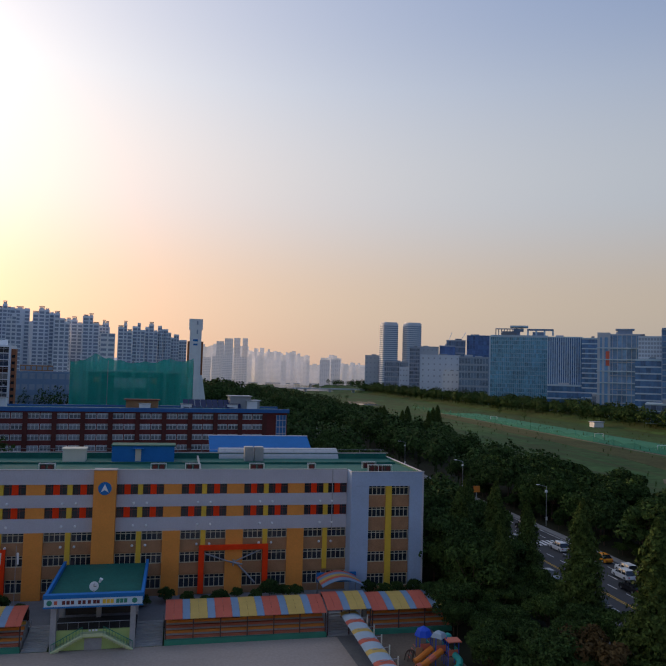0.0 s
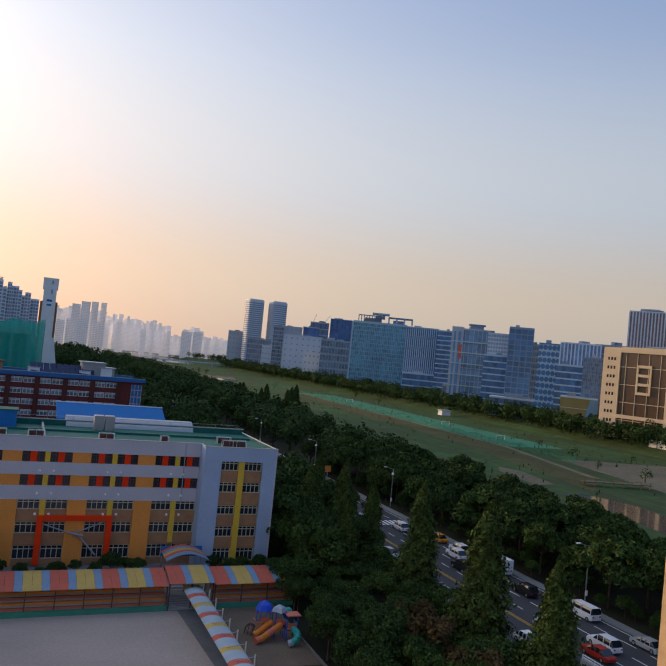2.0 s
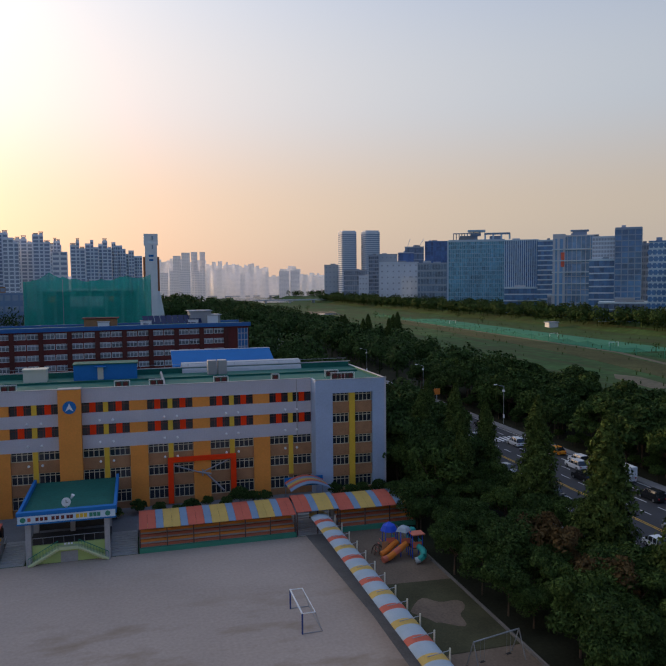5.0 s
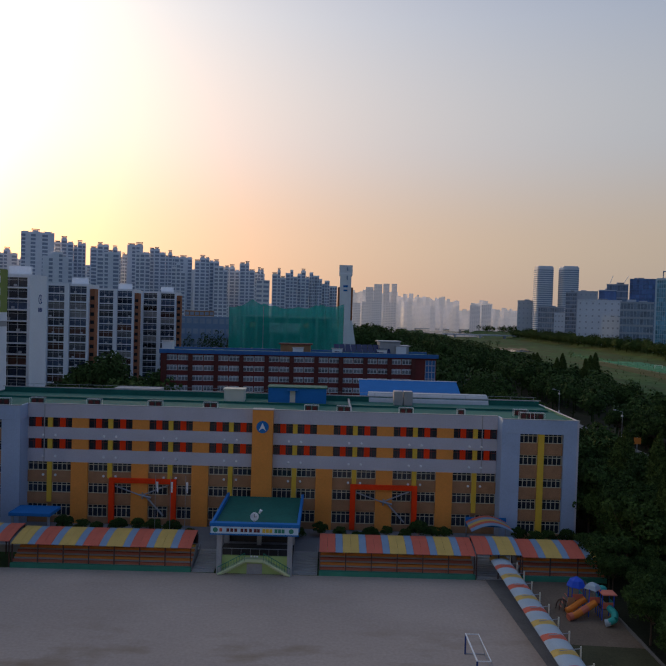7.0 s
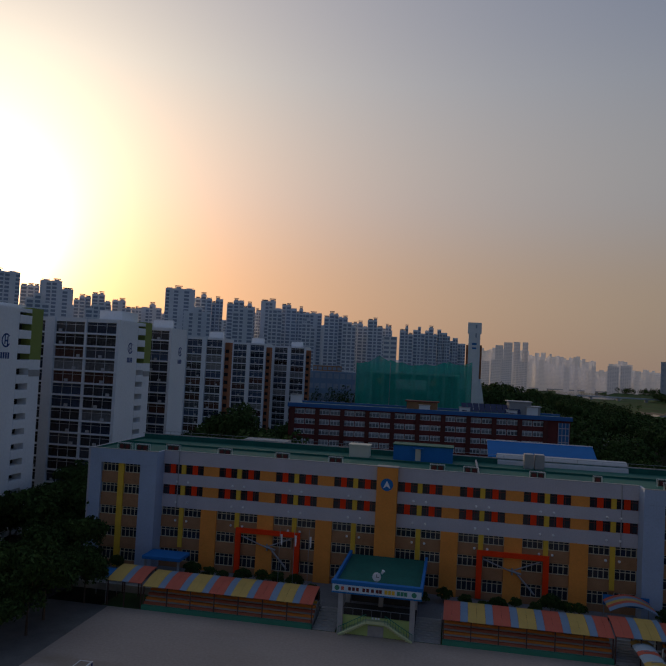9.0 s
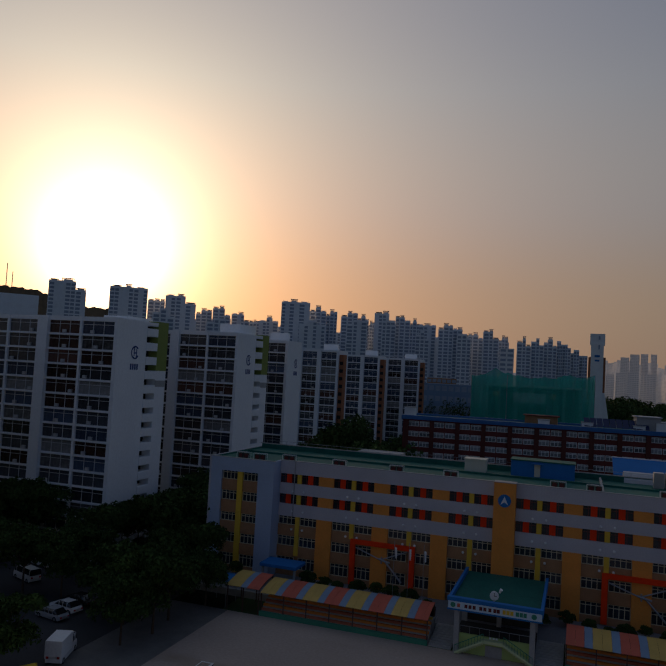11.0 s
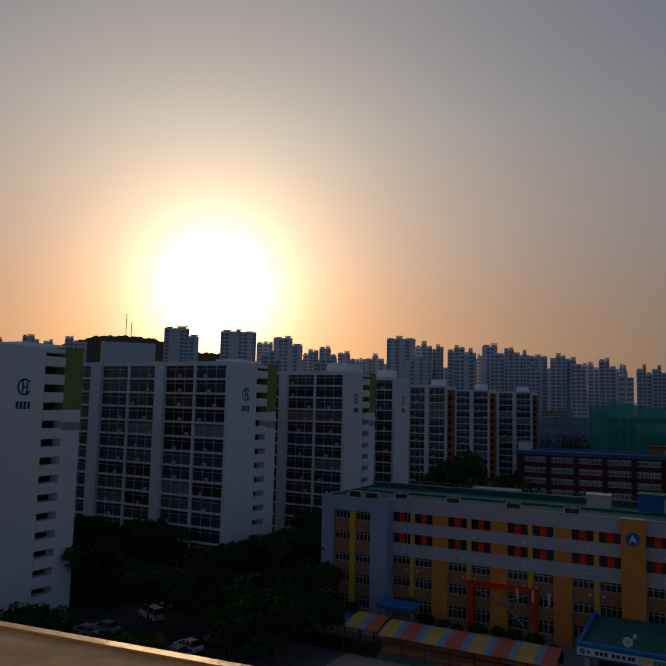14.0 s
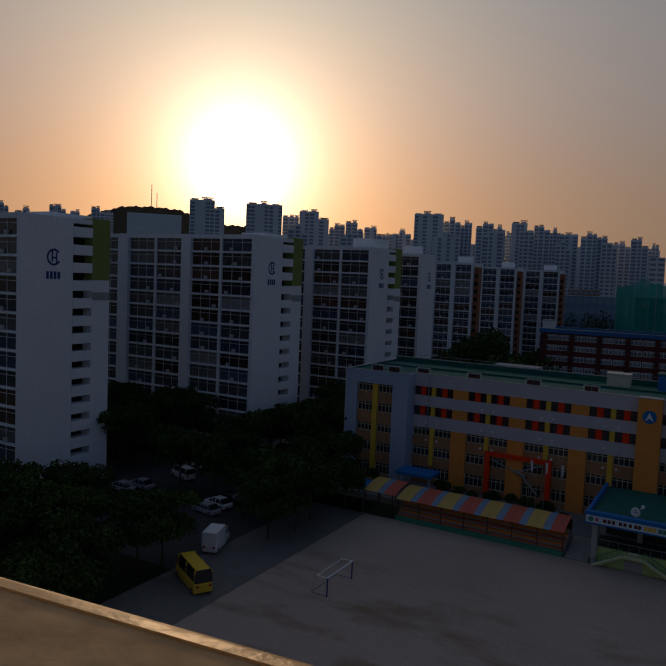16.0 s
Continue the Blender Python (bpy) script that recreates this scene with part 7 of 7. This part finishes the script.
# ---------------------------------------------------------------- vehicles


def wheel_mesh(r, w):
    bm = bmesh.new()
    beam(bm, (-w / 2, 0, 0), (w / 2, 0, 0), r, 14)
    me = bpy.data.meshes.new("wheel")
    bm.to_mesh(me)
    bm.free()
    me.materials.append(M["rubber"])
    rb = bmesh.new()
    beam(rb, (-w / 2 - 0.01, 0, 0), (w / 2 + 0.01, 0, 0), r * 0.6, 10)
    mr = bpy.data.meshes.new("rim")
    rb.to_mesh(mr)
    rb.free()
    mr.materials.append(M["grey"])
    return me, mr


WHEEL, RIM = wheel_mesh(0.33, 0.22)


def shell(rows, mat_name, parent, name, label=""):
    """A hull through cross-sections along y: y, half width low, half width high, z low, z high."""
    bm = bmesh.new()
    rings = []
    for y, wl_, wh, z0, z1 in rows:
        rings.append([bm.verts.new(p) for p in ((-wl_, y, z0), (wl_, y, z0), (wl_, y, z0 + (z1 - z0) * 0.6), (wh, y, z1), (-wh, y, z1), (-wl_, y, z0 + (z1 - z0) * 0.6))])
    for a, b in zip(rings, rings[1:]):
        for k in range(6):
            bm.faces.new((a[k], a[(k + 1) % 6], b[(k + 1) % 6], b[k]))
    bm.faces.new(rings[0][::-1])
    bm.faces.new(rings[-1])
    bmesh.ops.recalc_face_normals(bm, faces=bm.faces[:])
    return part(name, bm, M[mat_name], parent, label)


def car(kind, paint, label, m):
    ob = thing({"sedan": "car", "suv": "car", "van": "van", "truck": "box_truck", "bus": "minibus"}[kind], m, label, {"sedan": "car", "suv": "car", "van": "van", "truck": "truck", "bus": "bus"}[kind], "vehicles")
    ln, wd, hood, top = {"sedan": (4.7, 0.90, 0.88, 1.45), "suv": (4.7, 0.94, 1.02, 1.72), "van": (5.1, 0.96, 1.2, 1.98), "truck": (5.4, 0.92, 1.25, 2.1), "bus": (6.6, 1.05, 1.4, 2.7)}[kind]
    h = ln / 2
    shell(((-h, wd * 0.86, wd * 0.8, 0.34, hood * 0.8), (-h + 0.25, wd, wd * 0.94, 0.24, hood), (h - 0.3, wd, wd * 0.94, 0.24, hood * 0.98), (h, wd * 0.88, wd * 0.8, 0.34, hood * 0.78)), paint, ob, "body")
    if kind == "sedan":
        cab = ((-h + 0.5, 0.55), (-h + 1.15, 1.0), (h - 1.9, 1.0), (h - 1.05, 0.55))
    elif kind == "suv":
        cab = ((-h + 0.12, 0.6), (-h + 0.5, 1.0), (h - 1.9, 1.0), (h - 1.2, 0.55))
    elif kind in ("van", "bus"):
        cab = ((-h + 0.06, 0.7), (-h + 0.2, 1.0), (h - 1.0, 1.0), (h - 0.35, 0.55))
    else:
        cab = ((h - 1.9, 1.0), (h - 1.8, 1.0), (h - 0.75, 1.0), (h - 0.3, 0.55))
    rows = []
    for y, f in cab:
        z1 = hood + (top - hood) * (1.0 if f == 1.0 else 0.06)
        rows.append((y, wd * 0.93, wd * (0.78 if f == 1.0 else 0.88), hood - 0.05, z1))
    shell(rows, "car_glass", ob, "cabin_glass", "dark car windows")
    ya, yb = cab[1][0] + 0.05, cab[2][0] - 0.02
    part("roof", boxes((-wd * 0.76, wd * 0.76, ya, yb, top - 0.06, top + 0.03), bevel=0.03), M[paint], ob)
    for y in (ya, (ya + yb) / 2, yb - 0.08):
        part("pillar", boxes((-wd * 0.95, -wd * 0.72, y, y + 0.1, hood - 0.02, top - 0.03), (wd * 0.72, wd * 0.95, y, y + 0.1, hood - 0.02, top - 0.03)), M[paint], ob)
    if kind == "truck":
        part("cargo_box", boxes((-0.95, 0.95, -h, h - 2.0, 0.75, 2.7), bevel=0.04), M["white"], ob, "white cargo box")
    for sx in (-1, 1):
        for y in (-h + 0.85, h - 0.9):
            w = again("wheel", WHEEL, ob, pose(sx * (wd - 0.08), y, 0.33))
            again("rim", RIM, w, pose(0, 0, 0))
        part("headlight", boxes((sx * wd * 0.62 - 0.16, sx * wd * 0.62 + 0.16, h - 0.06, h + 0.02, hood * 0.62, hood * 0.78)), M["white"], ob)
        part("tail_light", boxes((sx * wd * 0.66 - 0.14, sx * wd * 0.66 + 0.14, -h - 0.02, -h + 0.05, hood * 0.62, hood * 0.82)), M["tail_red"], ob, "red tail light")
    return ob


AWAY, NEAR = 0, 180
for kind, paint, label, x, y, turn in (
        ("suv", "car_white", "white sport utility car on the road", 75.2, 130, AWAY), ("suv", "car_white", "white sport utility car in the far lane", 76.2, 110.5, AWAY), ("suv", "car_white", "second white car close beside another", 78.8, 113.5, AWAY),
        ("suv", "car_black", "black sport utility car with red tail lights", 72.8, 103.5, AWAY), ("sedan", "car_orange", "orange taxi on the road", 79.2, 121.5, AWAY),
        ("truck", "car_white", "white box truck behind the redwood", 79.4, 102.0, AWAY), ("van", "car_white", "white van in the far lane", 79.0, 81.0, AWAY), ("suv", "car_black", "dark car in the far lane", 76.3, 91.0, AWAY),
        ("suv", "car_white", "white sport utility car beside the barrier", 73.0, 70.8, AWAY), ("sedan", "car_red", "red sedan beside the barrier", 69.8, 68.6, AWAY), ("sedan", "car_grey", "silver sedan by the far kerb", 79.2, 69.5, AWAY), ("sedan", "car_grey", "grey sedan behind the redwood", 69.4, 77.5, AWAY),
        ("truck", "car_white", "white light truck in traffic", 66.0, 126.5, NEAR), ("sedan", "car_black", "dark sedan in traffic", 62.9, 97, NEAR), ("suv", "car_black", "dark car far along the road", 76.9, 148.5, AWAY),
        ("sedan", "car_grey", "grey sedan in the near lane", 63.0, 112.0, NEAR), ("sedan", "car_white", "white sedan in the near lane", 59.9, 84, NEAR), ("sedan", "car_white", "white sedan half hidden by trees", 63.0, 73.5, NEAR),
        ("sedan", "car_grey", "silver sedan in traffic", 69.8, 138, AWAY), ("sedan", "car_white", "white sedan far along the road", 66.2, 146, NEAR), ("suv", "car_white", "white car passing the trees", 62.8, 133, NEAR),
        ("sedan", "car_grey", "silver sedan far along the road", 66.0, 160, NEAR), ("suv", "car_white", "white car far along the road", 72.5, 172, AWAY)):
    car(kind, paint, label, pose(x, y, 0.02, 0, 0, turn))
for kind, paint, label, x, y, turn in (
        ("van", "car_white", "white van parked under trees", -77.7, 88.6, 70), ("sedan", "car_white", "white sedan parked under trees", -74.2, 97, 80), ("sedan", "car_grey", "silver sedan parked under trees", -79.1, 80.5, 85), ("sedan", "car_grey", "grey sedan parked under trees", -80.5, 77.8, 85),
        ("suv", "car_white", "white car parked by the field", -66.5, 62.6, 20), ("truck", "car_white", "white truck parked by the field", -54.3, 68.3, 20), ("sedan", "car_grey", "silver car parked in a row", -63.5, 77.5, 80), ("sedan", "car_white", "white car parked in a row", -63.8, 80.5, 80),
        ("sedan", "car_black", "dark car parked in a row", -64.0, 83.5, 80), ("sedan", "car_white", "white car at the end of the row", -80.5, 95.5, 75), ("suv", "car_grey", "grey car at the end of the row", -88.5, 97.0, 75), ("van", "car_white", "white van beside the school", -62.0, 104.0, 5), ("bus", "car_yellow", "yellow school minibus by the field", -49.6, 58.6, 60),
        ("sedan", "car_red", "red car on the side street", -66, 262, 180), ("suv", "car_black", "dark car on the side street", -63, 250, 180), ("sedan", "car_white", "white car on the side street", -69, 258, 0)):
    car(kind, paint, label, pose(x, y, 0.05, 0, 0, turn))

# ---------------------------------------------------------------- street furniture


def street_lamp(m, label, h=9.0):
    ob = thing("street_lamp", m, label, "street lamp", "street lamps")
    part("pole", beams(((0, 0, 0), (0, 0, h), 0.10)), M["grey"], ob)
    part("arm", beams(((0, 0, h), (-2.0, 0, h + 0.5), 0.05)), M["grey"], ob)
    part("lantern", boxes((-2.6, -1.8, -0.15, 0.15, h + 0.42, h + 0.58), bevel=0.03), M["white"], ob)
    part("control_box", boxes((-0.2, 0.2, -0.25, -0.1, 1.4, 2.2)), M["white"], ob)
    part("camera_box", boxes((-0.35, 0.1, -0.3, 0.1, h - 1.3, h - 0.8)), M["white"], ob)
    return ob


for x, y, turn in ((84.0, 151, 0), (83.4, 85.5, 0), (57.0, 196, 180), (82.2, 196, 0), (82.2, 250, 0)):
    street_lamp(pose(x, y, 0.0, 0, 0, turn), "grey steel street lamp at the kerb")
street_lamp(pose(-82.5, 268, 0), "grey street lamp on the side street", 8)
sg = thing("road_sign", pose(57.2, 129.5, 0.15), "square orange sign on a tall pole", "sign")
part("pole", beams(((0, 0, 0), (0, 0, 12.7), 0.09)), M["grey"], sg)
part("board", boxes((-0.65, 0.65, -0.15, -0.1, 11.5, 12.7)), M["play_orange"], sg, "orange board")
bar = thing("median_barrier", pose(65.8, 47, 0.02), "white steel median barrier", "barrier")
part("base", boxes((-0.3, 0.3, -20, 20, 0, 0.85)), M["concrete"], bar)
for k in range(21):
    part("post", boxes((-0.05, 0.05, -20 + 2 * k - 0.05, -20 + 2 * k + 0.05, 0.85, 1.3)), M["white"], bar)
part("rail", boxes((-0.06, 0.06, -20, 20, 1.25, 1.35), (-0.06, 0.06, -20, 20, 1.0, 1.07)), M["white"], bar)
for x, y in ((-78.6, 270), (-76.8, 272)):
    tl = thing("traffic_light", pose(x, y, 0.05), "traffic light showing red over the side street", "traffic light", "traffic lights")
    part("pole", beams(((0, 0, 0), (0, 0, 6.4), 0.1), ((0, 0, 6.2), (3.2, 0, 6.4), 0.07)), M["grey"], tl)
    part("housing", boxes((2.2, 3.6, -0.15, 0.15, 6.15, 6.6)), M["dark"], tl)
    bm = bmesh.new()
    beam(bm, (2.5, -0.15, 6.37), (2.5, -0.2, 6.37), 0.22, sides=12)
    part("red_lens", bm, M["signal_red"], tl, "lit red lens")

# ---------------------------------------------------------------- the balcony that the camera stands on
LEAN = 0.105


def strip(rows, z0):
    """The parapet: a profile of (y, z) rows carried along its slightly skewed line."""
    bm = bmesh.new()
    ends = []
    for x in (-7.0, 0.9):
        ends.append([bm.verts.new((x, y + LEAN * x, z)) for y, z in rows] + [bm.verts.new((x, rows[-1][0] + LEAN * x, z0)), bm.verts.new((x, rows[0][0] + LEAN * x, z0))])
    a, c = ends
    n = len(a)
    for k in range(n):
        bm.faces.new((a[k], a[(k + 1) % n], c[(k + 1) % n], c[k]))
    bm.faces.new(a[::-1])
    bm.faces.new(c)
    bmesh.ops.recalc_face_normals(bm, faces=bm.faces[:])
    return bm


structure("parapet", strip(((-0.06, 33.753), (0.372, 33.744)), 33.0), M["parapet"], "beige painted concrete balcony parapet", "parapet")
structure("parapet_edge", strip(((0.3725, 33.746), (0.385, 33.744), (0.397, 33.738), (0.404, 33.728)), 33.0), M["rim"], "rounded outer edge of the parapet, toned for sun glint", "parapet")
structure("wall_side", boxes((0.9, 1.2, -1.5, 0.77, 33.0, 36.0)), M["parapet"], "beige painted balcony side wall", "wall")
structure("wall_home", boxes((-50, 24, -14, -2.0, 0, 42)), M["apt"], "plain apartment wall behind the balcony", "wall")
structure("wall_below", boxes((-50, 24, -1.998, -0.9, 0, 33.0)), M["apt"], "plain apartment front below the balcony", "wall")
structure("balcony_floor", boxes((-7, 1.2, -1.998, 0.0, 32.7, 32.85)), M["parapet"], "plain concrete balcony floor", "floor")
